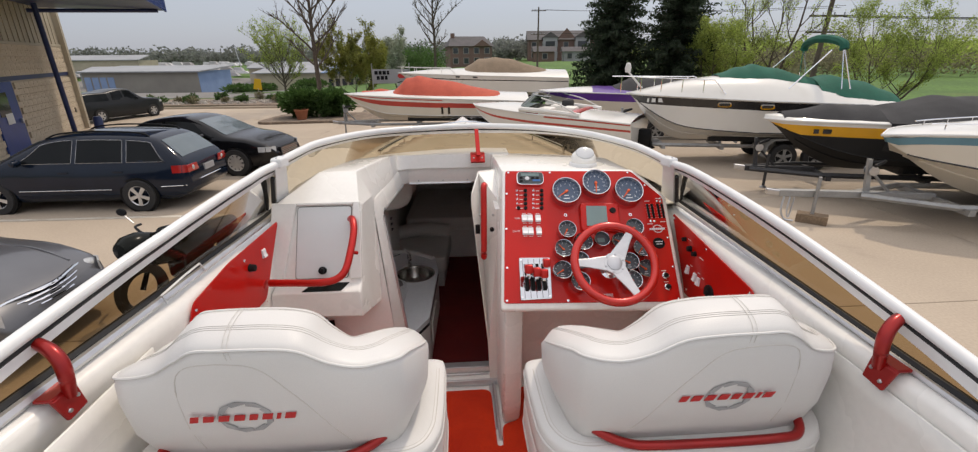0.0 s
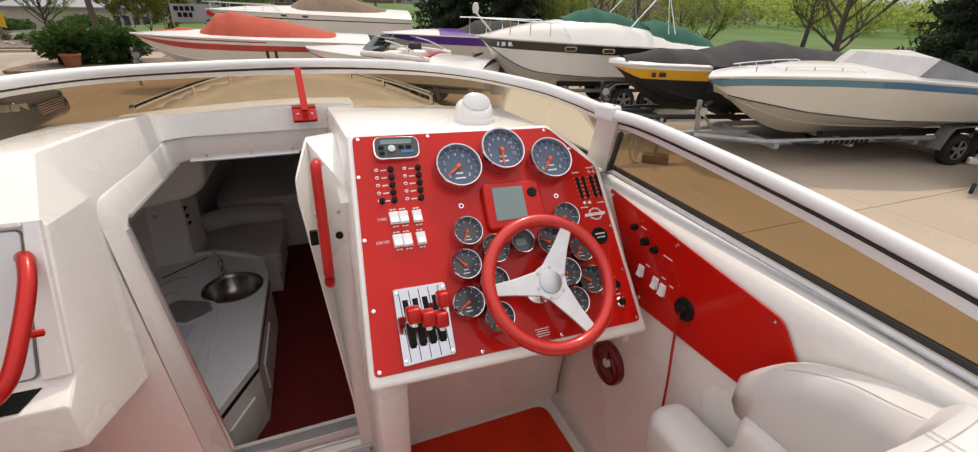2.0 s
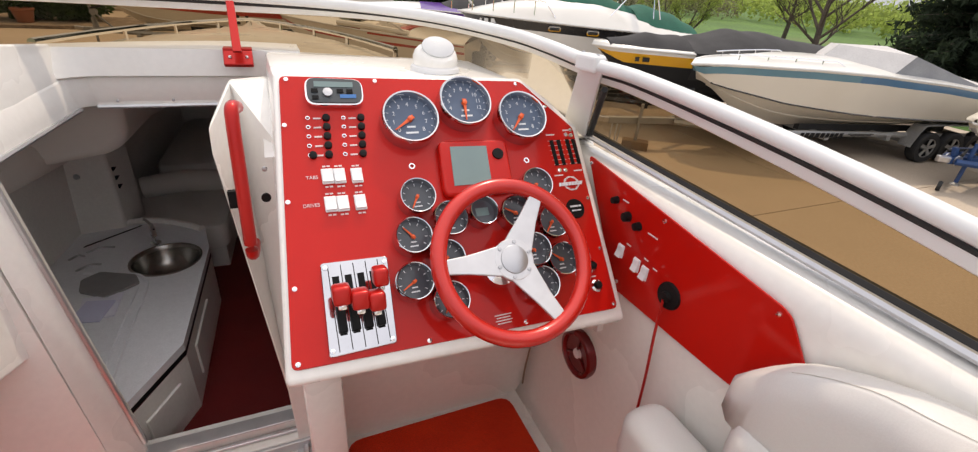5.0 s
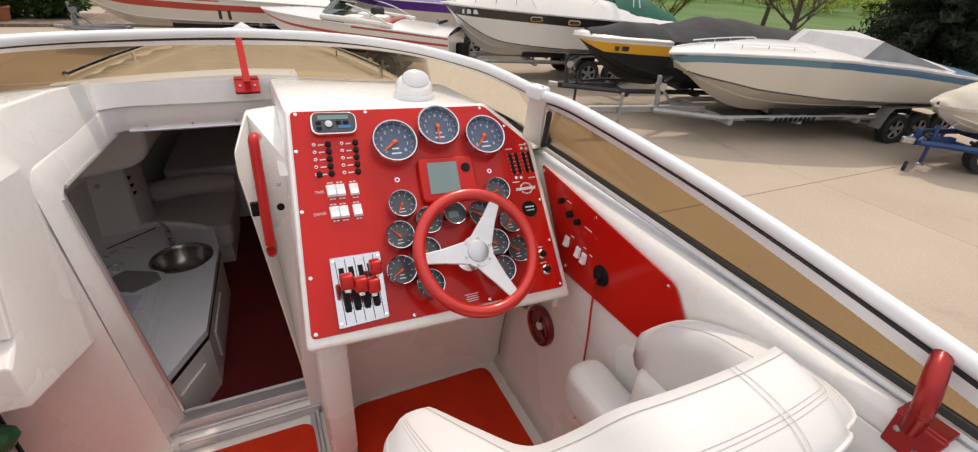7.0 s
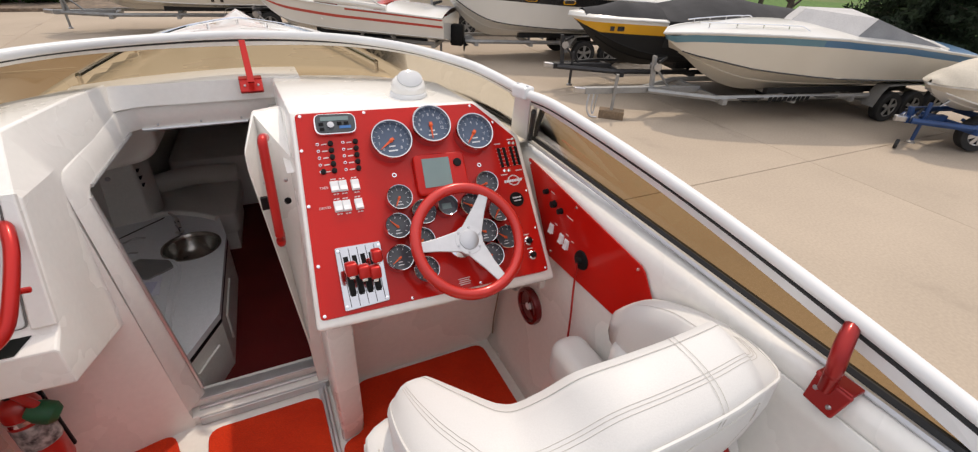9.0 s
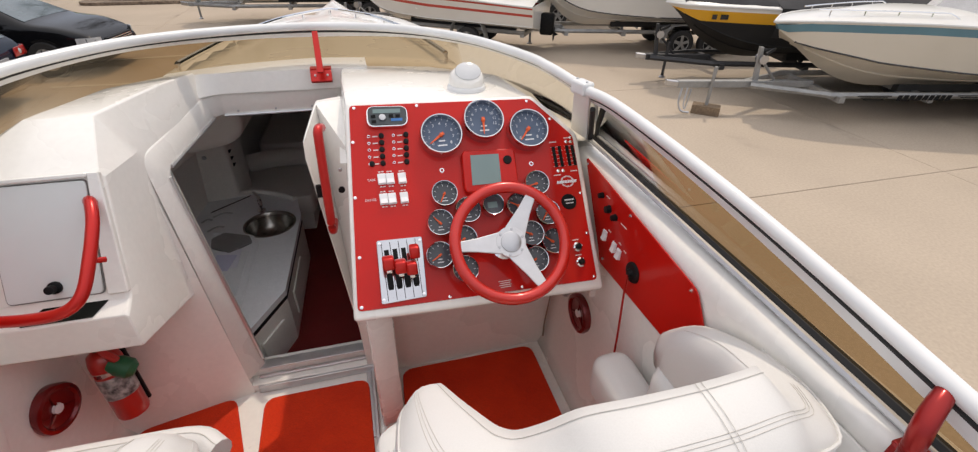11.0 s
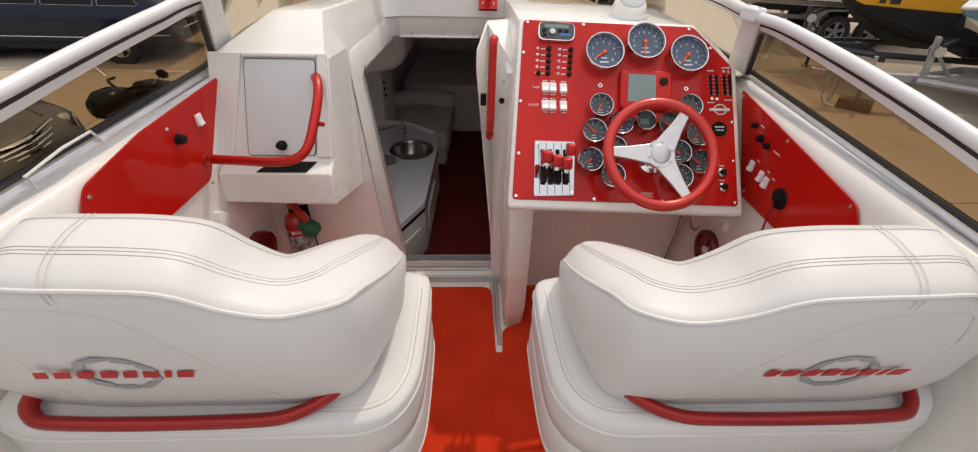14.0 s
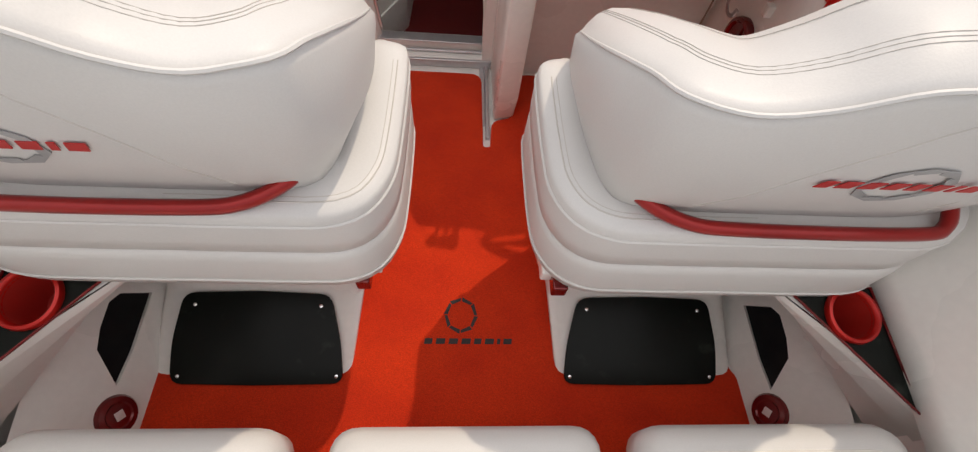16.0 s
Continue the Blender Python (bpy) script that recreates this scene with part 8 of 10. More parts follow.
def wheel(parent, m, r=0.32, w=0.21, spokes=5, rim=None):
    t = part("wheel", lathe([(r * 0.62, -w / 2), (r * 0.95, -w / 2), (r, -w * 0.36), (r, w * 0.36), (r * 0.95, w / 2), (r * 0.62, w / 2), (r * 0.60, 0)], m, 28), RUBBER, parent, "black tyre", smooth=True)
    part("rim", lathe([(r * 0.63, w * 0.50), (r * 0.66, w * 0.46), (r * 0.60, w * 0.30), (r * 0.58, -w * 0.2), (0.0, -w * 0.2), (0.0, -w * 0.25), (r * 0.62, -w * 0.25)], m, 24), RUBBER, t)
    q = [moved(slab([(r * 0.10, -r * 0.09, w * 0.42), (r * 0.62, -r * 0.12, w * 0.44), (r * 0.62, r * 0.12, w * 0.44), (r * 0.10, r * 0.09, w * 0.42)], (0, 0, w * 0.06)), m @ pose(0, 0, 0, 0, 0, 360 / spokes * i + 18)) for i in range(spokes)]
    q.append(moved(lathe([(r * 0.58, w * 0.38), (r * 0.66, w * 0.48), (r * 0.64, w * 0.50), (r * 0.57, w * 0.42)], None, 24), m))
    q.append(moved(lathe([(0, w * 0.30), (r * 0.15, w * 0.30), (r * 0.14, w * 0.50), (0, w * 0.51)], None, 12), m))
    part("alloy", merge(*q), rim or RIM, t, "silver alloy spokes", smooth=True)
    return t


def car(name, label, m, L, W, H, paint, top, belt, wheels, side_glass, front_glass, rear_glass, wr=0.32, spokes=5, wagon=False, grille=True):
    """x forward from the rear bumper; top: the outline over the middle; side_glass: x, upper x for each pane; front and rear glass: x range."""
    c = thing(name, label, "car", m.translation)
    hw = W / 2
    line = spline([(x, 0, z) for x, z in top], 6)
    lx, lz = [p.x for p in line], [p.z for p in line]

    def crest(x):
        return float(np.interp(x, lx, lz))

    def half(x, z):
        p = float(np.interp(x, (0, 0.12, 0.5, 1.2, L - 1.3, L - 0.6, L - 0.18, L), (0.84, 0.92, 0.98, 1.0, 1.0, 0.97, 0.87, 0.70)))
        return hw * p * float(np.interp(z, (0.18, 0.32, 0.55, 0.72, belt, belt + 0.04, H), (0.90, 0.965, 1.0, 0.99, 0.955, 0.925, 0.70)))

    xs = sorted(set([0.0, 0.03, 0.07, L - 0.03, L] + [L * i / 40 for i in range(1, 40)]))
    rings = []
    for x in xs:
        hi = crest(x)
        lo = float(np.interp(x, (0, 0.10, 0.4, L - 0.5, L - 0.1, L), (0.42, 0.30, 0.22, 0.22, 0.25, 0.36)))
        row = [(0.0, lo)]
        for f in (0.0, 0.10, 0.25, 0.42, 0.60, 0.76, 0.88, 0.95, 0.985):
            z = lo + (hi - lo) * f
            row.append((half(x, z) * (0.97 if f == 0.0 else 0.985 if f == 0.95 else 0.94 if f == 0.985 else 1.0), z))
        yy = half(x, hi)
        row += [(yy * 0.84, hi + 0.004), (yy * 0.5, hi + 0.018)]
        rings.append([(x, y, z) for y, z in row] + [(x, 0, hi + 0.024)] + [(x, -y, z) for y, z in reversed(row[1:])])
    part("body", moved(loft(rings), m), paint, c, smooth="all")

    def sheet(rows, d):
        bm = bmesh.new()
        vs = [[bm.verts.new(p) for p in r] for r in rows]
        for p, q in zip(vs, vs[1:]):
            for i in range(len(p) - 1):
                bm.faces.new((p[i], p[i + 1], q[i + 1], q[i]))
        return moved(thick(bm, d), m)

    for sy in (1, -1):
        for (x0, x1), (u0, u1) in side_glass:
            rows = []
            for j in range(5):
                h = j / 4
                a_, b_ = x0 + (u0 - x0) * h, x1 + (u1 - x1) * h
                row = []
                for i in range(9):
                    x = a_ + (b_ - a_) * i / 8
                    z = belt + 0.03 + (min(crest(x), H) - 0.085 - belt - 0.03) * h
                    row.append((x, sy * (half(x, z) + 0.005), z))
                rows.append(row)
            part("side_window", sheet(rows, 0.004), CAR_WIN, c, "dark side window", smooth=True)
            rim = rows[0] + [r[-1] for r in rows[1:-1]] + rows[-1][::-1] + [r[0] for r in rows[-2:0:-1]]
            part("window_trim", moved(tube([(x, y + sy * 0.003, z) for x, y, z in rows[0]] if not wagon else [(x, y + sy * 0.003, z) for x, y, z in rim], 0.0035, 5, wagon), m), ALU_RAW if wagon else BLACK, c, "chrome window trim" if wagon else "")
        if wagon:
            rl = [(0.75, 0.0), (0.95, 0.05), (1.8, 0.058), (2.45, 0.045), (2.7, 0.0)]
            part("roof_rail", moved(tube(spline([(x, sy * (half(x, crest(x)) * 0.86), crest(x) + h) for x, h in rl], 4), 0.018, 6), m), BLACK, c, "black roof rail", smooth=True)
            part("side_strip", moved(tube([(x, sy * (half(x, 0.46) + 0.004), 0.46) for x in (1.5, 2.2, 3.0, 3.25)], 0.006, 6), m), CHROME, c, "chrome side strip")
            part("side_strip", moved(tube([(x, sy * (half(x, 0.50) + 0.004), 0.50) for x in (0.08, 0.3, 0.55)], 0.008, 6), m), CHROME, c, "chrome bumper strip")
        fx = front_glass[1] - 0.50
        part("mirror", moved(lathe([(0, -0.10), (0.05, -0.09), (0.075, 0.0), (0.05, 0.09), (0, 0.10)], None, 12), m @ pose(fx, sy * (half(fx, belt) + 0.10), belt + 0.07, 90, 0, 0)), paint, c, smooth=True)
        for q, x in enumerate((side_glass[-1][0][0] + 0.02, side_glass[0][0][1] + 0.03)):
            part("door_handle", moved(box(x + 0.06, x + 0.24, min(sy * (half(x, 0.82) - 0.01), sy * (half(x, 0.82) + 0.016)), max(sy * (half(x, 0.82) - 0.01), sy * (half(x, 0.82) + 0.016)), 0.795, 0.825, 0.006), m), paint, c)
        zt = belt - 0.13
        rows = [[(x, sy * (half(x, z) + 0.006), z) for x in (0.035, 0.10, 0.20, 0.30)] for z in (zt - 0.075, zt, zt + 0.075)]
        part("tail_lamp", sheet(rows, 0.02), TAIL, c, "red tail lamp", smooth=True)
        part("tail_lamp", moved(slab([(0.012, sy * hw * 0.46, zt - 0.07), (0.030, sy * hw * 0.87, zt - 0.075), (0.034, sy * hw * 0.87, zt + 0.075), (0.018, sy * hw * 0.50, zt + 0.07)], (-0.02, 0, 0), 0.006), m), TAIL, c, "red tail lamp", smooth=True)
        part("reversing_lamp", moved(lathe([(0, 0), (0.045, 0.0), (0.03, 0.012), (0, 0.015)], None, 16), m @ pose(0.004, sy * hw * 0.66, zt, 0, -90, 0)), LAMP, c, smooth=True)
        xh = L - 0.42
        rows = [[(x, sy * (half(x, z) * k + 0.004), z) for x, k in ((xh, 1.0), (xh + 0.14, 1.0), (xh + 0.27, 1.0), (xh + 0.37, 0.93))] for z in (crest(xh) - 0.24, crest(xh) - 0.17, crest(xh) - 0.11)]
        part("head_lamp", sheet(rows, 0.02), LAMP, c, "clear head lamp", smooth=True)
        for wx in wheels:
            part("wheel_arch", moved(lathe([(wr * 0.98, 0.0), (wr * 1.13, 0.0), (wr * 1.13, 0.034), (wr * 0.98, 0.034), (wr * 0.98, 0.0)], None, 28), m @ pose(wx, sy * (half(wx, 0.5) - 0.028), wr, -90 * sy, 0, 0)), BLACK, c)
            wheel(c, m @ pose(wx, sy * (half(wx, 0.5) - 0.074), wr, -90 * sy, 0, 0), wr, 0.21, spokes)

    def screen_sheet(x0, x1, inset):
        rows = []
        for i in range(7):
            x = x0 + (x1 - x0) * i / 6
            z = crest(x)
            w = half(x, z) * inset
            rows.append([(x, w * k, z + 0.024 - 0.016 * abs(k) ** 2 + 0.004) for k in (-1, -0.6, -0.2, 0.2, 0.6, 1)])
        return sheet(rows, 0.006)
    part("rear_window", screen_sheet(*rear_glass, 0.84), SKY_WIN, c, "rear window paled for its sky reflection", smooth=True)
    part("windscreen", screen_sheet(*front_glass, 0.86), SKY_WIN, c, "windscreen paled for its sky reflection", smooth=True)
    part("number_plate", moved(box(-0.010, 0.03, -0.19, 0.19, 0.68, 0.80), m), BAY, c, "grey number plate")
    part("bumper_strip", moved(tube([(0.02, -hw * 0.7, 0.55), (-0.012, 0, 0.56), (0.02, hw * 0.7, 0.55)], 0.012, 6), m), CHROME, c)
    for i in range(5 if grille else 0):
        part("grille_bar", moved(box(L - 0.06, L + 0.014, -hw * 0.48, hw * 0.48, 0.46 + 0.045 * i, 0.475 + 0.045 * i, 0.004), m), CHROME, c, "chrome grille bar")
    if grille:
        part("grille_back", moved(box(L - 0.08, L + 0.003, -hw * 0.52, hw * 0.52, 0.44, 0.68), m), BLACK, c)
    return c


SEDAN = [(0.0, 0.60), (0.03, 0.86), (0.12, 0.985), (0.55, 1.04), (0.95, 1.10), (1.45, 1.34), (1.85, 1.425), (2.4, 1.455), (2.85, 1.40), (3.30, 1.20), (3.70, 1.01), (4.2, 0.93), (4.62, 0.80), (4.83, 0.68), (4.92, 0.50)]
car("station_wagon", "dark navy station wagon with chrome trim and roof rails", pose(-5.43, 10.35, 0, 0, 0, 179.3), 4.77, 1.80, 1.50, PAINT_NAVY,
    [(0.0, 0.58), (0.03, 0.80), (0.10, 0.98), (0.32, 1.19), (0.55, 1.38), (0.85, 1.46), (1.6, 1.50), (2.3, 1.49), (2.75, 1.41), (3.2, 1.20), (3.62, 1.00), (4.1, 0.92), (4.5, 0.80), (4.70, 0.68), (4.77, 0.50)],
    0.96, (1.0, 3.71), [((0.42, 1.12), (0.66, 1.12)), ((1.20, 2.08), (1.20, 2.05)), ((2.16, 3.28), (2.13, 2.74))], (2.82, 3.58), (0.15, 0.52), 0.325, 5, True)
car("black_sedan", "glossy black sedan with bright alloy wheels", pose(-9.55, 13.75, 0, 0, 0, -7), 4.92, 1.84, 1.455, PAINT_BLACK, SEDAN, 0.96, (1.02, 3.90), [((1.12, 2.02), (1.50, 2.00)), ((2.10, 3.42), (2.08, 2.85))], (2.92, 3.66), (1.02, 1.52), 0.345, 10)
gm = pose(-9.24, 4.76, -0.07, 0, 0, 0)
gc = car("grey_car", "silver grey car with a wide chrome grille", gm, 4.92, 1.86, 1.455, PAINT_GREY, SEDAN, 0.97, (1.02, 3.90), [((1.12, 2.02), (1.50, 2.00)), ((2.10, 3.42), (2.08, 2.85))], (2.92, 3.66), (1.02, 1.52), 0.34, 7, grille=False)
part("grille_back", moved(thick(loft([[(4.885 - 0.13 * (y / 0.54) ** 2, y, 0.46), (4.825 - 0.13 * (y / 0.54) ** 2, y, 0.735)] for y in (-0.54, -0.4, -0.2, 0, 0.2, 0.4, 0.54)], cap=False, closed=False), 0.02), gm), BLACK, gc, "dark grille recess")
for i in range(6):
    part("grille_bar", moved(tube(spline([(4.915 - 0.011 * i - 0.13 * (y / 0.54) ** 2, y, 0.485 + 0.046 * i) for y in (-0.52, -0.3, 0, 0.3, 0.52)], 3), 0.011, 6), gm), CHROME, gc, "chrome grille bar", smooth=True)

part("grille_surround", moved(tube(spline([(4.79, -0.54, 0.46), (4.92, 0, 0.45), (4.79, 0.54, 0.46), (4.75, 0.57, 0.62), (4.72, 0.52, 0.745), (4.85, 0, 0.76), (4.72, -0.52, 0.745), (4.75, -0.57, 0.62)], 4, True), 0.018, 6, True), gm), CHROME, gc, "chrome grille surround", smooth=True)
for sy in (-1, 1):
    part("head_lamp", moved(lathe([(0, -0.10), (0.05, -0.09), (0.085, 0.0), (0.05, 0.055), (0, 0.065)], None, 18), gm @ pose(4.735, sy * 0.645, 0.695, 0, 62, sy * 24) @ Matrix.Diagonal((0.85, 1.25, 1, 1))), LAMP, gc, "clear oval head lamp", smooth=True)
    part("hood_crease", moved(tube(spline([(3.75, sy * 0.62, 1.0), (4.25, sy * 0.58, 0.935), (4.66, sy * 0.50, 0.80)], 4), 0.010, 6), gm), PAINT_GREY, gc, smooth=True)
# pickup truck
pm = pose(-18.1, 23.6, 0, 0, 0, 72) @ Matrix.Scale(0.80, 4)
car("pickup_truck", "dark pickup truck with black topper over the bed", pm, 5.7, 1.95, 1.85, PAINT_TRUCK,
         [(0.0, 0.80), (0.02, 1.05), (0.06, 1.20), (0.40, 1.66), (1.9, 1.72), (2.2, 1.78), (2.9, 1.85), (3.4, 1.80), (3.8, 1.52), (4.2, 1.24), (4.9, 1.18), (5.4, 1.08), (5.62, 0.90), (5.7, 0.60)],
         1.20, (1.15, 4.65), [((0.45, 1.9), (0.50, 1.9)), ((2.1, 2.85), (2.2, 2.85)), ((2.95, 3.9), (2.95, 3.45))], (3.48, 4.15), (0.10, 0.36), 0.39, 6)

# motorcycle between the cars and the boat
mc = thing("motorcycle", "black motorcycle with wide bars and mirror", "motorcycle", (-3.60, 5.90, 0))
mm = pose(-3.60, 5.90, 0, 0, 0, 250)
for wx in (-0.72, 0.72):
    part("wheel", moved(lathe([(0.22, -0.05), (0.30, -0.05), (0.33, 0.0), (0.30, 0.05), (0.22, 0.05)], None, 24), mm @ pose(wx, 0, 0.33, 90, 0, 0)), RUBBER, mc, smooth=True)
part("engine", moved(box(-0.25, 0.25, -0.16, 0.16, 0.25, 0.62, 0.05), mm), BLACK, mc)
part("fairing", moved(lathe([(0, -0.62), (0.12, -0.58), (0.20, -0.2), (0.19, 0.2), (0.10, 0.52), (0, 0.56)], None, 18), mm @ pose(0.02, 0, 0.66, 0, 90, 0) @ Matrix.Diagonal((0.95, 0.85, 1, 1))), BLACK_GLOSS, mc, "black side fairing", smooth=True)
part("frame", moved(tube([(-0.72, 0, 0.33), (-0.3, 0, 0.45), (0.45, 0, 0.80), (0.72, 0, 0.33)], 0.03, 8), mm), BLACK, mc)
part("tank", moved(lathe([(0, -0.30), (0.10, -0.26), (0.16, 0.0), (0.15, 0.16), (0, 0.25)], None, 16), mm @ pose(0.15, 0, 0.80, 0, 80, 0)), BLACK_GLOSS, mc, smooth=True)
part("saddle", moved(lathe([(0, -0.40), (0.10, -0.36), (0.15, 0.0), (0.10, 0.34), (0, 0.38)], None, 14), mm @ pose(-0.38, 0, 0.74, 0, 90, 0) @ Matrix.Diagonal((0.6, 1, 1, 1))), RUBBER, mc, smooth=True)
part("handlebar", moved(tube(spline([(0.28, -0.36, 0.97), (0.45, -0.22, 1.00), (0.50, 0, 0.95), (0.45, 0.22, 1.00), (0.28, 0.36, 0.97)]), 0.016, 8), mm), BLACK, mc, smooth=True)
part("head_lamp", moved(lathe([(0, -0.26), (0.10, -0.22), (0.16, -0.05), (0.155, 0.10), (0.10, 0.19), (0, 0.21)], None, 18), mm @ pose(0.66, 0, 0.86, 0, 90, 0)), BLACK_GLOSS, mc, smooth=True)
for sy in (-1, 1):
    part("mirror", moved(lathe([(0, 0), (0.085, 0.004), (0.075, 0.02), (0, 0.024)], None, 14), mm @ pose(0.36, sy * 0.50, 1.14, 0, 80, 0) @ Matrix.Diagonal((0.55, 1, 1, 1))), BLACK, mc, smooth=True)
    part("mirror_stem", moved(tube([(0.38, sy * 0.33, 1.02), (0.37, sy * 0.48, 1.12)], 0.007, 6), mm), STEEL, mc)

# ---- boats on trailers ----
H_WHITE = mat("white_hull", (0.74, 0.72, 0.67), (0.68, 0.66, 0.61), rough=0.25, coat=0.4, scale=0.8, worn=(0.55, 0.50, 0.42), wscale=1.2, wcut=0.66)
H_CREAM = mat("cream_hull", (0.66, 0.61, 0.52), (0.60, 0.55, 0.46), rough=0.3, coat=0.4, scale=0.8)
H_RED = mat("red_stripe", (0.50, 0.045, 0.03), (0.42, 0.035, 0.025), rough=0.3, coat=0.3, scale=2)
H_TEAL = mat("teal_stripe", (0.10, 0.24, 0.30), (0.08, 0.20, 0.26), rough=0.3, coat=0.3, scale=2)
H_BLUE = mat("blue_stripe", (0.055, 0.17, 0.30), (0.045, 0.14, 0.26), rough=0.3, coat=0.3, scale=2)
H_BLACK = mat("black_stripe", (0.014, 0.013, 0.014), (0.02, 0.02, 0.02), rough=0.25, coat=0.3, scale=2)
H_MATT = mat("matt_black_hull", (0.010, 0.010, 0.011), (0.014, 0.014, 0.014), rough=0.6, scale=2, spec=0.3)
H_YELLOW = mat("yellow_stripe", (0.72, 0.36, 0.012), (0.65, 0.31, 0.01), rough=0.3, coat=0.3, scale=2)
H_PURPLE = mat("purple_stripe", (0.10, 0.025, 0.26), (0.08, 0.02, 0.21), rough=0.3, coat=0.3, scale=2)
C_RED = mat("red_canvas", (0.52, 0.10, 0.06), (0.44, 0.08, 0.05), rough=0.9, scale=3, fine=0.1, bscale=60, bump=0.4)
C_GREEN = mat("green_canvas", (0.012, 0.115, 0.075), (0.010, 0.09, 0.06), rough=0.9, scale=3, fine=0.1, bscale=60, bump=0.4)
C_BLACK = mat("black_canvas", (0.016, 0.016, 0.017), (0.03, 0.03, 0.031), rough=0.85, scale=2, fine=0.15, bscale=50, bump=0.4)
C_GREY = mat("grey_canvas", (0.028, 0.028, 0.030), (0.040, 0.040, 0.042), rough=0.9, scale=3, fine=0.1, bscale=60, bump=0.4)
C_TAN = mat("tan_canvas", (0.26, 0.19, 0.13), (0.21, 0.155, 0.105), rough=0.9, scale=3, fine=0.1, bscale=60, bump=0.4)
C_SILVER = mat("pale_grey_canvas", (0.56, 0.55, 0.54), (0.49, 0.48, 0.475), rough=0.9, scale=3, fine=0.1, bscale=60, bump=0.4)
C_MID = mat("mid_grey_canvas", (0.27, 0.28, 0.29), (0.22, 0.225, 0.24), rough=0.9, scale=3, fine=0.1, bscale=60, bump=0.4)
C_IVORY = mat("ivory_canvas", (0.60, 0.55, 0.46), (0.52, 0.47, 0.39), rough=0.9, scale=3, fine=0.1, bscale=60, bump=0.4)
GALV = mat("galvanised_steel", (0.36, 0.36, 0.35), (0.28, 0.28, 0.275), rough=0.5, metal=0.5, scale=5, fine=0.08, bscale=40)
TRAILER_BLUE = mat("blue_trailer_paint", (0.013, 0.055, 0.17), (0.010, 0.04, 0.13), rough=0.5, scale=3)


class Hull:
    """A vee hull, x from the bow aft, y to the side, z up from the ground."""

    def __init__(self, m, L, beam, z_bow, z_stern, keel, low=0.30, lines=None):
        self.low, self.lines = low, lines
        self.m, self.L, self.b, self.z0, self.z1, self.k = m, L, beam / 2, z_bow, z_stern, keel

    def sheer(self, s):
        s = max(0.0, s)
        if self.lines:
            return float(np.interp(s, *self.lines[0]))
        return self.z0 + (self.z1 - self.z0) * s ** 0.85 + 0.02 * math.sin(s * math.pi)

    def half(self, s):
        return self.b * (min(1.0, s / 0.50) ** 0.52 if s > 0 else 0.0) * (1 - 0.06 * max(0, s - 0.6))

    def keel(self, s):
        t = max(0.0, 1 - s / (0.36 if self.lines else 0.26))
        return self.k + (self.sheer(0) - 0.16 - self.k) * t ** 2.1

    def chine(self, s):
        t = max(0.0, 1 - s / 0.5)
        kz = self.keel(s)
        if self.lines:
            return max(kz + 0.03, float(np.interp(s, *self.lines[1])))
        return kz + (self.sheer(s) - kz) * (self.low + 0.20 * t * t)

    def level(self, s, v):
        return v if v >= 0 else max(1.02, 2 + v / max(0.05, self.sheer(s) - self.chine(s)))

    def at(self, s, v, side):
        """v: 0 keel, 1 chine, 2 sheer; below 0: metres under the sheer."""
        h = self.half(s)
        v = self.level(s, v)
        if v <= 1:
            y, z = h * 0.86 * v, self.keel(s) + (self.chine(s) - self.keel(s)) * v
        else:
            y, z = h * (0.86 + 0.14 * (v - 1)), self.chine(s) + (self.sheer(s) - self.chine(s)) * (v - 1)
        return self.m @ Vector((s * self.L + 0.035 * self.L * (1 - v / 2) * max(0, 1 - s / 0.3), side * y, z))

    def strip(self, v0, v1, side, out=0.0, s0=0.0, s1=1.0, n=28):
        o = self.m.to_3x3() @ Vector((0, side, 0.15)) * out

        def fn(a, b):
            s = s0 + (s1 - s0) * a
            w0, w1 = self.level(s, v0), self.level(s, v1)
            return self.at(s, w0 + (w1 - w0) * b, side) + o
        return sheet(fn, n, 3)

    def deck(self, s0, s1, h0, crown=0.10, inset=0.0, n=20, flat=2.2):
        def fn(a, b):
            s = s0 + (s1 - s0) * a
            y = (b * 2 - 1)
            return self.m @ Vector((s * self.L, y * max(0.0, self.half(s) - inset), self.sheer(s) + h0(a) * (1 - abs(y) ** flat) + crown * (1 - y * y) * min(1, s * 5)))
        return sheet(fn, n, 10)

    def cover(self, stations, inset=0.03):
        """A canvas drawn over ridges: (s, height above the sheer, flatness)."""
        def fn(a, b):
            x = a * (len(stations) - 1)
            i = min(int(x), len(stations) - 2)
            t = x - i
            s = stations[i][0] + (stations[i + 1][0] - stations[i][0]) * t
            h = stations[i][1] + (stations[i + 1][1] - stations[i][1]) * t
            fl = stations[i][2] + (stations[i + 1][2] - stations[i][2]) * t
            y = b * 2 - 1
            sag = 0.025 * math.sin(x * math.pi) ** 2
            return self.m @ Vector((s * self.L, y * (self.half(s) - inset), self.sheer(s) + 0.012 + (h - sag) * (1 - abs(y) ** fl)))
        return thick(sheet(fn, 8 * (len(stations) - 1), 16), 0.01)


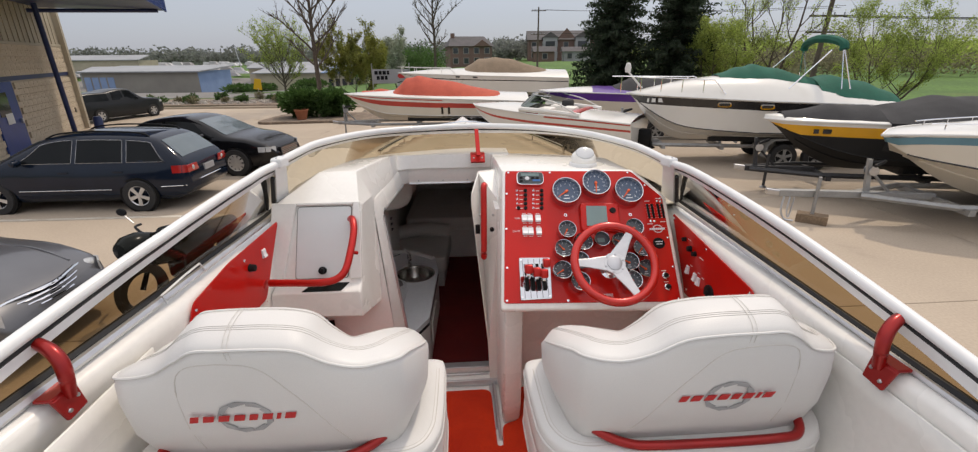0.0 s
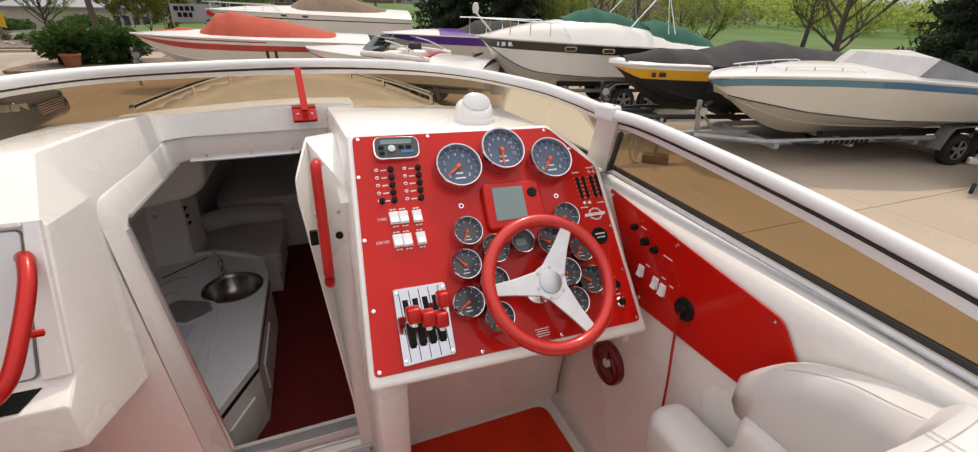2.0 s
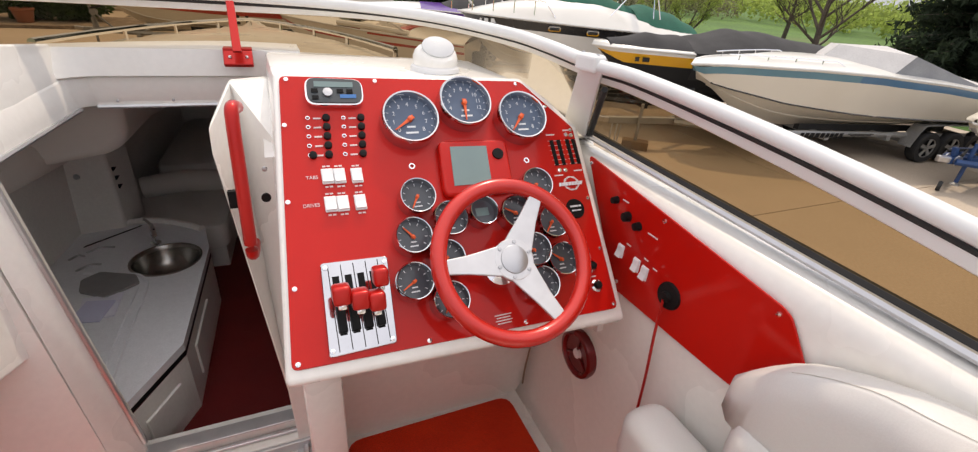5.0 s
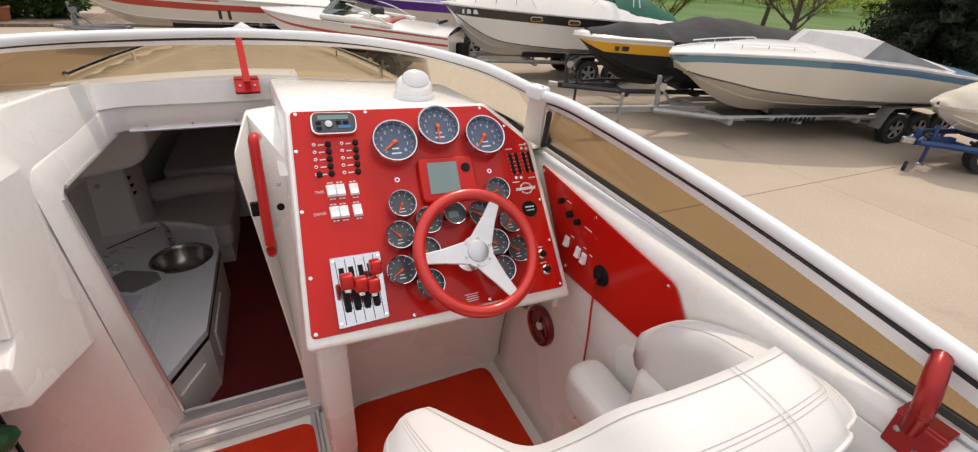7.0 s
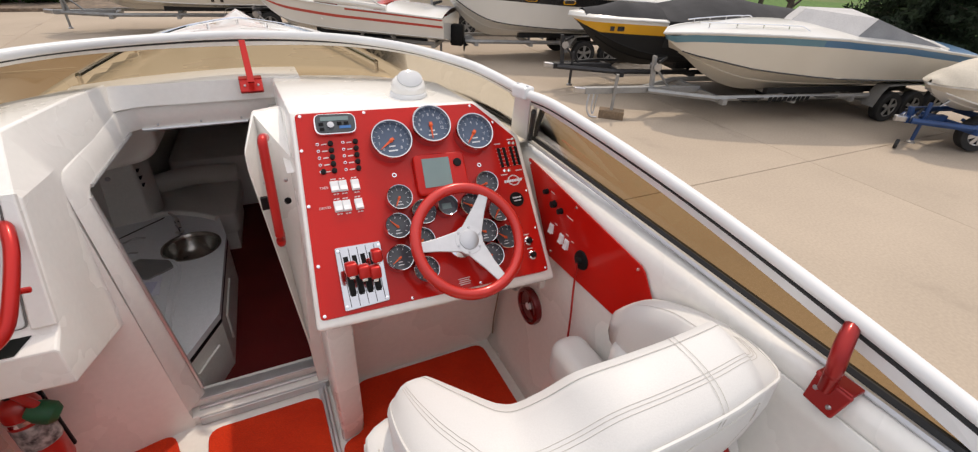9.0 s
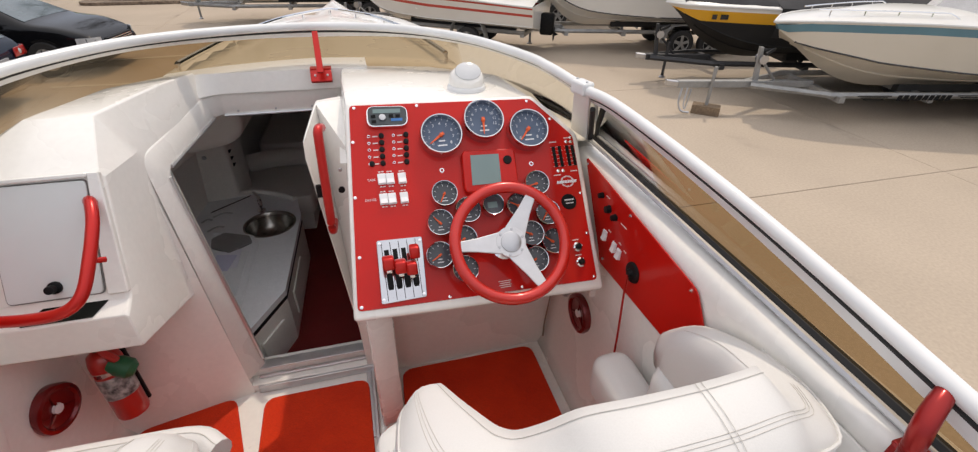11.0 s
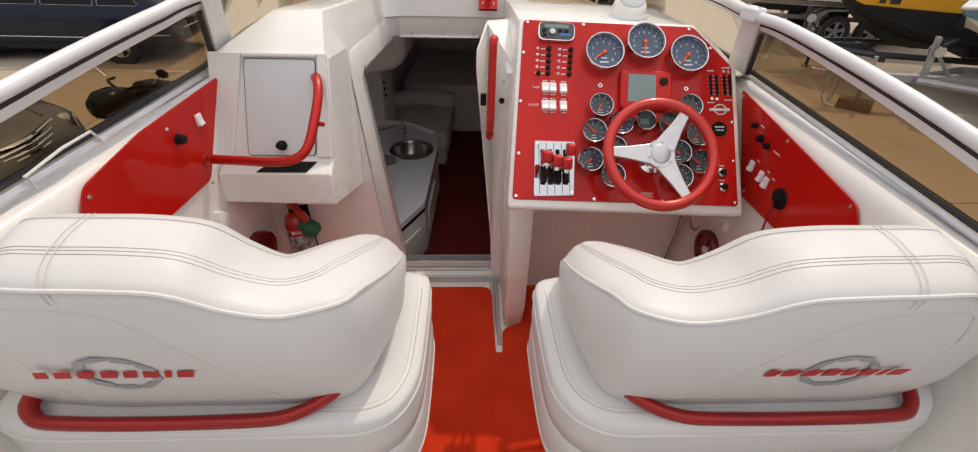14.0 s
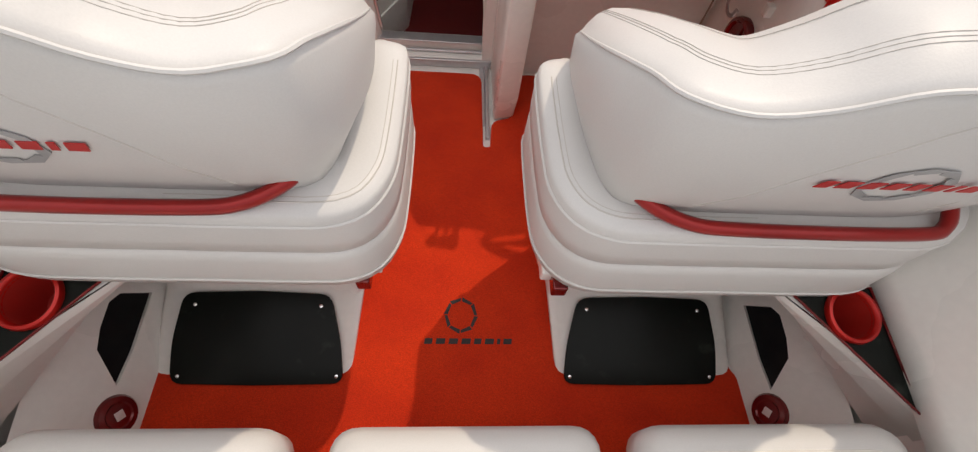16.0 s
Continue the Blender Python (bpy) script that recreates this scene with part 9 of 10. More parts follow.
def trailer(hull, label, frame_mat, axle=0.72, tongue=0.16, axles=2, wheel_r=0.33, fender=True, jack=True, gap=0.80, wide=0.62, jack_at=0.28):
    m, L = hull.m, hull.L
    t = thing("boat_trailer", label, "trailer", m.translation)
    z = 0.52
    for sy in (-1, 1):
        part("rail", moved(tube([(-0.02 * L, sy * 0.10, z), (0.14 * L, sy * wide * 0.88, z), (0.95 * L, sy * wide, z)], 0.055, 6, up=(0, 0, 1)), m), frame_mat, t)
        part("bunk", moved(slab([(0.35 * L, sy * 0.34, hull.k + 0.02), (0.35 * L, sy * 0.46, hull.k + 0.02), (0.35 * L, sy * 0.46, hull.k + 0.15), (0.35 * L, sy * 0.34, hull.k + 0.11)], (0.55 * L, 0, 0)), m), RUBBER, t)
        for xx in (0.40, 0.62, 0.84):
            part("bunk_post", moved(box(xx * L - 0.03, xx * L + 0.03, min(sy * 0.37, sy * 0.43), max(sy * 0.37, sy * 0.43), z - 0.06, hull.k + 0.03), m), frame_mat, t)
        for i in range(axles):
            wx = axle * L + i * gap
            wheel(t, m @ pose(wx, sy * (hull.b - 0.30), wheel_r, -90 * sy, 0, 0), wheel_r, 0.20, 5, GALV)
        if fender:
            x0, x1 = axle * L - 0.52, axle * L + (axles - 1) * gap + 0.52
            pts = spline([(x0, 0, 0.34), (x0 + 0.14, 0, 0.70), (x0 + 0.42, 0, 0.78), (x1 - 0.42, 0, 0.78), (x1 - 0.14, 0, 0.70), (x1, 0, 0.34)], 4)
            part("fender", moved(thick(loft([[(p.x, sy * (hull.b - 0.43), p.z), (p.x, sy * (hull.b - 0.17), p.z)] for p in pts], cap=False, closed=False), 0.012), m), frame_mat, t, "galvanised fender")
    for i, xx in enumerate((0.16, 0.4, 0.62, 0.94)):
        part("crossbar", moved(box(xx * L - 0.05, xx * L + 0.05, -wide - 0.04, wide + 0.04, z - 0.10, z), m), frame_mat, t)
    part("axle", moved(box(axle * L - 0.04, axle * L + 0.04, -hull.b + 0.2, hull.b - 0.2, wheel_r - 0.04, wheel_r + 0.04), m), frame_mat, t)
    part("tongue", moved(box(-tongue * L, 0.16 * L, -0.06, 0.06, z - 0.06, z + 0.06, 0.01), m), frame_mat, t)
    part("coupler", moved(slab([(-tongue * L - 0.22, -0.04, z - 0.03), (-tongue * L, -0.07, z - 0.05), (-tongue * L, 0.07, z - 0.05), (-tongue * L - 0.22, 0.04, z - 0.03)], (0, 0, 0.11), 0.02), m), STEEL, t)
    bx = 0.005 * L
    part("winch_post", moved(slab([(bx - 0.08, -0.035, z), (bx + 0.0, -0.035, z), (bx - 0.09, -0.035, hull.sheer(0) - 0.42), (bx - 0.15, -0.035, hull.sheer(0) - 0.42)], (0, 0.07, 0)), m), frame_mat, t)
    part("winch", moved(lathe([(0, -0.09), (0.08, -0.09), (0.08, -0.07), (0.05, -0.07), (0.05, 0.07), (0.08, 0.07), (0.08, 0.09), (0, 0.09)], None, 12), m @ pose(bx - 0.05, 0, hull.sheer(0) - 0.62, 90, 0, 0)), STEEL, t)
    part("winch_brace", moved(tube([(0.06 * L, 0.0, z), (bx - 0.06, 0, hull.sheer(0) - 0.62)], 0.025, 6), m), frame_mat, t)
    part("bow_stop", moved(tube([(bx - 0.08, -0.12, hull.sheer(0) - 0.52), (bx + 0.14, 0, hull.sheer(0) - 0.46), (bx - 0.08, 0.12, hull.sheer(0) - 0.52)], 0.03, 6), m), RUBBER, t)
    if jack:
        part("jack", moved(tube([(-tongue * L + jack_at, -0.10, 0.14), (-tongue * L + jack_at, -0.10, z + 0.32)], 0.032, 8), m), frame_mat, t)
        part("jack_foot", moved(lathe([(0, 0), (0.07, 0), (0.07, 0.02), (0.03, 0.05), (0, 0.06)], None, 10), m @ pose(-tongue * L + jack_at, -0.10, 0.10)), STEEL, t)
    return t


def rail_line(hull, parent, s0, s1, inset, h, posts, mat_=CHROME, r=0.012):
    for sy in (-1, 1):
        pts = []
        for i in range(15):
            s = s0 + (s1 - s0) * i / 14
            pts.append(hull.m @ Vector((s * hull.L - (0.25 * h if i == 0 else 0), sy * max(0.02, hull.half(s) - inset), hull.sheer(s) + h * (1 if i < 13 else (14 - i) / 2))))
        part("rail", tube(spline(pts, 2), r, 6), mat_, parent, "steel rail", smooth=True)
        for k in range(posts):
            s = s0 + (s1 - s0) * (k + 0.3) / posts * 0.9
            p = hull.m @ Vector((s * hull.L, sy * max(0.02, hull.half(s) - inset), hull.sheer(s) + h))
            part("stanchion", tube([p, p - Vector((0, 0, h))], r * 0.8, 5), mat_, parent)


def boat(name, label, bow, aft, L, beam, z_bow, z_stern, keel, bands, chine=None, low=0.30, lines=None):
    """bow: place of the stem head; aft: a point on the ground towards the stern; bands: (v0, v1, material, label)."""
    d = Vector((aft[0] - bow[0], aft[1] - bow[1], 0)).normalized()
    m = basis(d, Vector((-d.y, d.x, 0)), (bow[0], bow[1], 0))
    h = Hull(m, L, beam, z_bow, z_stern, keel, low, lines)
    b = thing(name, label, "boat", (bow[0], bow[1], 0), group="boats on trailers")
    for side in (-1, 1):
        for k, (v0, v1, mt, lab, *span) in enumerate(bands):
            part("hull" if k == 0 else "stripe", h.strip(v0, v1, side, 0.0, *span), mt, b, lab, smooth="all")
        part("rub_rail", tube([h.at(i / 24, 2.0, side) + Vector((0, 0, -0.01)) for i in range(25)], 0.022, 6), TRIM, b, smooth=True)
        part("chine_line", tube([h.at(0.03 + 0.97 * i / 24, 1.0, side) for i in range(25)], 0.014, 5), chine or TRIM, b, smooth=True)
        part("spray_rail", tube([h.at(0.06 + 0.94 * i / 24, 0.55, side) for i in range(25)], 0.016, 5), bands[0][2], b, smooth=True)
    part("transom", slab([h.at(1.0, v, -1) for v in (2, 1, 0)] + [h.at(1.0, v, 1) for v in (1, 2)], m.to_3x3() @ Vector((0.02, 0, 0))), bands[0][2], b)
    return h, b


def screen(hull, parent, s0, s1, h, rake=0.5, inset=0.18):
    """A small framed windscreen."""
    pts = []
    for i in range(13):
        a = math.pi * i / 12
        s = s1 + (s0 - s1) * math.sin(a)
        y = math.cos(a) * (hull.half(s1) - inset)
        pts.append(Vector((s * hull.L, y, hull.sheer(s) + 0.13)))
    top = [p + Vector((rake * h * 1.2, -p.y * 0.10, h)) for p in pts]
    g = part("screen_pane", moved(loft([[a, b] for a, b in zip(pts, top)], cap=False, closed=False), hull.m), glass("smoked_screen", (0.45, 0.50, 0.50)), parent, "smoked screen", smooth="all")
    part("screen_frame", moved(tube(top, 0.013, 6), hull.m), STEEL, parent, smooth=True)
    for i in (3, 6, 9):
        part("screen_post", moved(tube([pts[i], top[i]], 0.011, 5), hull.m), STEEL, parent)


# cream and teal boat on a galvanised three-axle trailer
SHEER = ((0, 0.05, 0.12, 0.28, 0.456, 0.685, 0.964, 1.0), (1.575, 1.640, 1.665, 1.692, 1.680, 1.582, 1.395, 1.375))
CHINE = ((0, 0.04, 0.147, 0.239, 0.333, 0.43, 0.658, 1.0), (1.29, 1.26, 1.15, 1.05, 1.00, 0.95, 0.89, 0.84))
h, b = boat("teal_striped_boat", "cream powerboat with teal and blue stripe under a grey cover", (7.13, 7.54), (14.98, 6.014), 6.8, 2.36, 1.575, 1.40, 0.485, [(0, 1.0, H_CREAM, "cream bottom"), (1.0, -0.165, H_CREAM, "cream topside"), (-0.165, -0.045, H_TEAL, "teal stripe", 0.0, 0.40), (-0.165, -0.045, H_BLUE, "blue stripe", 0.40, 1.0), (-0.045, 2.0, H_WHITE, "white sheer band")], chine=H_BLACK, lines=(SHEER, CHINE))
part("deck", h.deck(0.0, 0.86, lambda a: 0.07 * math.sin(min(1, a * 1.6) * math.pi / 2), 0.06), H_WHITE, b, smooth="all")
part("cabin_top", h.deck(0.16, 0.54, lambda a: 0.10 * math.sin(a * math.pi) ** 0.7, 0.07, 0.26, 20, 3.0), H_WHITE, b, "white cabin top", smooth="all")
for sy in (-1, 1):
    foot, brow, peak, ridge, edge, crown = (2.78, 0, 1.80), (3.08, 0, 2.05), (3.87, sy * 0.92, 2.00), (4.23, 0, 2.075), (5.75, sy * 0.98, 1.52), (6.60, 0, 1.50)
    corner = (3.50, sy * 0.95, 1.69)
    for nm, face, mt, lab in (("front_cover", (foot, brow, peak, corner), C_SILVER, "pale grey canvas over the windscreen"), ("roof_cover", (brow, ridge, peak), C_SILVER, "pale grey canvas roof"), ("rear_cover", (ridge, crown, edge, peak), C_SILVER, "pale grey canvas falling to the stern"), ("side_curtain", (peak, edge, corner), C_MID, "mid grey side curtain")):
        bm = bmesh.new()
        bm.faces.new([bm.verts.new(q) for q in face])
        bmesh.ops.triangulate(bm, faces=bm.faces)
        part(nm, moved(thick(bm, 0.012), h.m), mt, b, lab)
    part("cockpit_side", moved(slab([(3.52, sy * 0.965, 1.62), (5.75, sy * 1.0, 1.40), (5.75, sy * 1.0, 1.50), (3.56, sy * 0.965, 1.70)], (0, -sy * 0.02, 0)), h.m), C_SILVER, b, "pale grey cockpit side")
part("stern_deck", h.deck(0.855, 1.0, lambda a: 0.10 - 0.03 * a, 0.05, 0.01), H_BLUE, b, "blue stern deck", smooth="all")
part("stern_trim", tube([h.m @ Vector((5.82, y * 1.08, h.sheer(0.855) + 0.03 + 0.14 * (1 - y * y))) for y in (-1, -0.7, -0.3, 0, 0.3, 0.7, 1)], 0.025, 6), H_WHITE, b, smooth=True)
rail_line(h, b, 0.09, 0.40, 0.30, 0.13, 4)
tt = trailer(h, "galvanised three-axle trailer with fenders and winch stand", GALV, 0.757, 0.215, 3, 0.31, gap=0.64, wide=0.80, jack_at=0.60)
sgn_ = basis(h.m.to_3x3() @ Vector((1, 0, 0)), (0, 0, 1), h.m @ Vector((2.55, -0.86, 0.52)))
part("lettering", bars([0.08, 0.09, 0.1, 0.1, 0.09, 0.08, 0.08, 0.08, 0.09], 0.09, 0.025, sgn_, 0.25, 0.004), BLACK, tt, "black lettering bars")
for k in (-1, 1):
    for j in range(3):
        part("stripe", bars([0.62 - 0.12 * j], 0.018, 0.02, sgn_ @ pose(k * 0.92, 0.03 - 0.03 * j, 0)), BLACK, tt)
bl = thing("timber_block", "weathered timber block under the trailer jack", "block", (6.25, 7.58, 0))
part("block", moved(box(-0.24, 0.24, -0.12, 0.12, 0, 0.16, 0.01), pose(6.27, 7.60, 0.001, 0, 0, -40)), mat("weathered_timber", (0.24, 0.17, 0.11), (0.17, 0.12, 0.08), rough=0.95, scale=5, fine=0.2, bscale=30), bl)
ch_ = thing("safety_chain", "dark safety chain hanging from the trailer tongue", "chain", (5.78, 7.74, 0.4))
part("chain", tube(spline([(5.78, 7.76, 0.46), (5.74, 7.72, 0.22), (5.80, 7.68, 0.06), (5.95, 7.64, 0.03)]), 0.018, 5), STEEL, ch_)
part("chain", tube(spline([(5.88, 7.74, 0.46), (5.84, 7.70, 0.20), (5.88, 7.68, 0.10), (5.95, 7.72, 0.44)]), 0.014, 5), STEEL, ch_)

# yellow and black boat under a black cover
h, b = boat("yellow_striped_boat", "white and yellow powerboat shrouded in a black cover", (6.45, 9.73), (13.30, 8.03), 7.4, 2.4, 1.60, 1.58, 0.56, [(0, 1.0, H_MATT, "matt black bottom"), (1.0, -0.29, H_MATT, "black topside"), (-0.29, -0.09, H_YELLOW, "yellow stripe"), (-0.09, 2.0, H_WHITE, "white sheer band")], chine=H_MATT)
part("deck", h.deck(0.0, 1.0, lambda a: 0.08, 0.08), H_WHITE, b, smooth="all")
part("bow_cover", h.cover([(0.04, 0.12, 2.2), (0.16, 0.28, 2.2), (0.26, 0.26, 2.4)], 0.06), C_GREY, b, "grey bow cover", smooth=True)
part("cover", h.cover([(0.26, 0.14, 2.6), (0.31, 0.26, 2.4), (0.42, 0.46, 2.2), (0.52, 0.44, 2.3), (0.72, 0.28, 2.6), (1.0, 0.14, 3.0)], -0.03), C_GREY, b, "dark grey fitted cover", smooth=True)
for side in (-1, 1):
    part("cover_skirt", h.strip(0.35, 2.02, side, 0.03, 0.26, 1.0), C_BLACK, b, "black cover skirt", smooth="all")
    bar_row("registration", [0.10, 0.16, 0.10], 0.09, 0.07, basis(h.m.to_3x3() @ Vector((1 if side < 0 else -1, 0, 0)), (0, 0, 1), h.at(0.13, -0.19, side) + h.m.to_3x3() @ Vector((0, side * 0.03, 0))), H_BLACK, b, "dark lettering bars")
trailer(h, "dark steel boat trailer with a jack stand", mat("dark_trailer_steel", (0.05, 0.05, 0.052), (0.035, 0.035, 0.037), rough=0.5, metal=0.3, scale=5), 0.66, 0.03, 2, 0.33, False, jack_at=0.42)

# white cruiser with green canvas
h, b = boat("white_cruiser", "white cabin cruiser with black stripe and green canvas", (4.75, 13.45), (11.6, 12.0), 6.4, 2.6, 1.88, 1.66, 0.60, [(0, 1.0, H_WHITE, "white bottom"), (1.0, -0.25, H_WHITE, "white topside"), (-0.25, -0.04, H_BLACK, "black stripe"), (-0.04, 2.0, H_WHITE, "white sheer band")], chine=H_BLACK)
part("deck", h.deck(0.0, 1.0, lambda a: 0.52 * math.sin(min(1, a * 1.9) * math.pi / 2) ** 1.1 - 0.36 * max(0, a - 0.55) / 0.45, 0.06, 0.02, 28, 3.6), H_WHITE, b, smooth="all")
part("canvas", h.cover([(0.36, 0.54, 3.0), (0.44, 0.74, 2.6), (0.50, 0.84, 2.2), (0.60, 0.74, 2.4), (0.74, 0.52, 2.8)], 0.26), C_GREEN, b, "green cockpit canvas", smooth=True)
part("canvas", h.cover([(0.72, 0.52, 3.0), (0.80, 0.62, 2.8), (0.92, 0.50, 2.8), (1.0, 0.30, 3.0)], 0.10), C_GREEN, b, "green stern canvas", smooth=True)
rail_line(h, b, -0.05, 0.38, 0.12, 0.44, 5, CHROME, 0.016)
part("anchor_light", lathe([(0, 0), (0.07, 0), (0.09, 0.12), (0.06, 0.24), (0, 0.26)], h.m @ pose(-0.02, 0, 2.42), 12), TRIM, b, "white bow lamp", smooth=True)
part("bow_post", tube([h.m @ Vector((0.4, 0, 2.0)), h.m @ Vector((-0.02, 0, 2.45))], 0.03, 6), TRIM, b)
for side in (-1, 1):
    for s in (0.36, 0.51):
        c = h.at(s, -0.15, side) + h.m.to_3x3() @ Vector((0, side * 0.025, 0))
        mq = basis(h.m.to_3x3() @ Vector((1, 0, 0)), (0, 0, 1), c)
        pt = part("porthole", moved(slab([(x, y, -0.01) for x, y in rounded([(-0.17, -0.06), (0.17, -0.06), (0.17, 0.06), (-0.17, 0.06)], 0.058, 5)], (0, 0, 0.03)), mq), CHROME, b, "chrome oblong porthole")
        part("pane", moved(slab([(x, y, -0.02) for x, y in rounded([(-0.13, -0.038), (0.13, -0.038), (0.13, 0.038), (-0.13, 0.038)], 0.036, 5)], (0, 0, 0.05)), mq), WIN, pt)
    bar_row("registration", [0.05, 0.10, 0.18, 0.10], 0.10, 0.07, basis(h.m.to_3x3() @ Vector((1 if side < 0 else -1, 0, 0)), (0, 0, 1), h.at(0.12, -0.13, side) + h.m.to_3x3() @ Vector((0, side * 0.03, 0))), TRIM, b, "pale lettering bars")
# folded bimini on its frame
part("bimini", tube(spline([h.m @ Vector((4.75 + 0.12 * abs(y), y, z)) for y, z in ((-1.0, 2.96), (-0.92, 3.10), (-0.5, 3.20), (0, 3.23), (0.5, 3.20), (0.92, 3.10), (1.0, 2.96))]), 0.10, 8), C_GREEN, b, "folded green bimini top", smooth=True)
for sy in (-1, 1):
    for x0, x1 in ((3.75, 4.60), (4.95, 4.86), (5.15, 4.88)):
        part("bimini_pole", tube([h.m @ Vector((x0, sy * 1.12, 2.05)), h.m @ Vector((x1, sy * 1.0, 2.95))], 0.016, 6), CHROME, b)
trailer(h, "galvanised trailer under the white cruiser", GALV, 0.62, 0.02, 2, 0.33, True)

# red and white open boat
h, b = boat("red_striped_bowrider", "white sport boat with red stripes and open cockpit", (0.50, 15.9), (4.95, 12.95), 5.4, 2.2, 1.42, 1.20, 0.52, [(0, 1.0, H_WHITE, "white bottom"), (1.0, 1.50, H_WHITE, "white topside"), (1.50, 1.62, H_RED, "red stripe"), (1.62, 2.0, H_WHITE, "white sheer band")])
part("deck", h.deck(0.0, 0.42, lambda a: 0.10 * math.sin(a * math.pi / 2), 0.06), H_WHITE, b, smooth="all")
part("stern_deck", h.deck(0.72, 1.0, lambda a: 0.06, 0.05), H_WHITE, b, smooth="all")
part("cockpit", moved(box(0.42 * h.L, 0.72 * h.L, -0.92, 0.92, 0.95, 1.02), h.m), GEL_CABIN, b)
for sy in (-1, 1):
    part("coaming", moved(tube(spline([(0.40 * h.L, sy * 0.98, 1.42), (0.55 * h.L, sy * 1.02, 1.40), (0.74 * h.L, sy * 1.0, 1.33)]), 0.07, 8), h.m), H_WHITE, b, smooth=True)
    part("arm", moved(tube(spline([(0.52 * h.L, sy * 0.9, 1.75), (0.62 * h.L, sy * 1.0, 1.62), (0.72 * h.L, sy * 1.05, 1.38)]), 0.02, 6), h.m), TRIM, b, smooth=True)
    part("deck_stripe", h.strip(1.86, 1.95, sy, 0.006, 0.55, 1.0), H_RED, b, "red stripe")
screen(h, b, 0.34, 0.50, 0.34, 0.9, 0.16)
for xx, yy in ((0.52, -0.45), (0.52, 0.45), (0.62, 0.0)):
    part("seat", moved(box(xx * h.L - 0.22, xx * h.L + 0.22, yy - 0.24, yy + 0.24, 1.0, 1.46, 0.08), h.m), VINYL_SHADE, b, "pale seat", smooth=True)
part("seat", moved(box(0.55 * h.L, 0.60 * h.L, 0.2, 0.7, 1.2, 1.62, 0.08), h.m), C_BLACK, b, "dark seat back", smooth=True)
part("seat", moved(box(0.66 * h.L, 0.71 * h.L, -0.8, 0.8, 1.0, 1.40, 0.06), h.m), H_RED, b, "red rear seat", smooth=True)
od = part("outdrive", moved(box(h.L, h.L + 0.35, -0.14, 0.14, 0.42, 0.95, 0.06), h.m), BLACK, b, "black outdrive", smooth=True)
part("propeller", moved(lathe([(0, 0), (0.05, 0), (0.18, 0.02), (0.05, 0.04), (0, 0.14)], None, 8), h.m @ pose(h.L + 0.35, 0, 0.45, 0, 90, 0)), BLACK, od)
trailer(h, "low galvanised trailer under the sport boat", GALV, 0.68, 0.12, 1, 0.31, True)

# long white boat with red stripe and red cover
h, b = boat("red_covered_boat", "long white powerboat with red stripe and red canvas cover", (-4.25, 18.6), (2.6, 18.2), 6.85, 2.3, 1.60, 1.36, 0.60, [(0, 1.0, H_CREAM, "cream bottom"), (1.0, 1.46, H_CREAM, "cream topside"), (1.46, 1.74, H_RED, "red stripe"), (1.74, 2.0, H_WHITE, "white sheer band")])
part("deck", h.deck(0.0, 1.0, lambda a: 0.12 * math.sin(min(1, a * 1.5) * math.pi / 2), 0.10), H_WHITE, b, smooth="all")
part("cover", h.cover([(0.27, 0.10, 2.8), (0.345, 0.60, 2.2), (0.41, 0.70, 2.0), (0.60, 0.52, 2.2), (0.80, 0.26, 2.6), (0.98, 0.10, 3.0)], 0.14), C_RED, b, "red canvas cover", smooth=True)
part("bow_cover", h.cover([(0.10, 0.10, 2.4), (0.20, 0.20, 2.4), (0.30, 0.16, 2.6)], 0.30), C_RED, b, "red bow cover", smooth=True)
for side in (-1, 1):
    part("sheer_line", h.strip(1.86, 1.91, side, 0.006, 0.05, 0.55), H_RED, b)
    for s in (0.54, 0.575):
        part("strap", h.strip(0.3, 1.5, side, 0.01, s, s + 0.012, 2), H_BLACK, b, "black strap")
    bar_row("registration", [0.12, 0.12, 0.12], 0.12, 0.05, basis(h.m.to_3x3() @ Vector((1 if side < 0 else -1, 0, 0)), (0, 0, 1), h.at(0.86, 1.82, side) + h.m.to_3x3() @ Vector((0, side * 0.03, 0))), H_BLACK, b)
trailer(h, "trailer under the long red covered boat", GALV, 0.64, 0.05, 2, 0.33, True)

# beige covered cruiser further back
h, b = boat("tan_covered_cruiser", "white cruiser with tan canvas top", (-3.2, 27.4), (6.0, 27.0), 9.2, 2.8, 2.05, 1.75, 0.70, [(0, 1.0, H_WHITE, "white bottom"), (1.0, 1.7, H_WHITE, "white topside"), (1.7, 1.76, H_BLACK, "dark line"), (1.76, 2.0, H_WHITE, "white sheer band")])
part("deck", h.deck(0.0, 1.0, lambda a: 0.28 * math.sin(min(1, a * 1.4) * math.pi / 2), 0.10), H_WHITE, b, smooth="all")
part("cover", h.cover([(0.40, 0.34, 2.2), (0.48, 0.80, 2.0), (0.58, 0.92, 2.0), (0.68, 0.84, 2.0), (0.84, 0.45, 2.4), (0.98, 0.22, 3.0)], 0.22), C_TAN, b, "tan canvas top", smooth=True)
rail_line(h, b, 0.0, 0.36, 0.16, 0.30, 4, TRIM, 0.016)
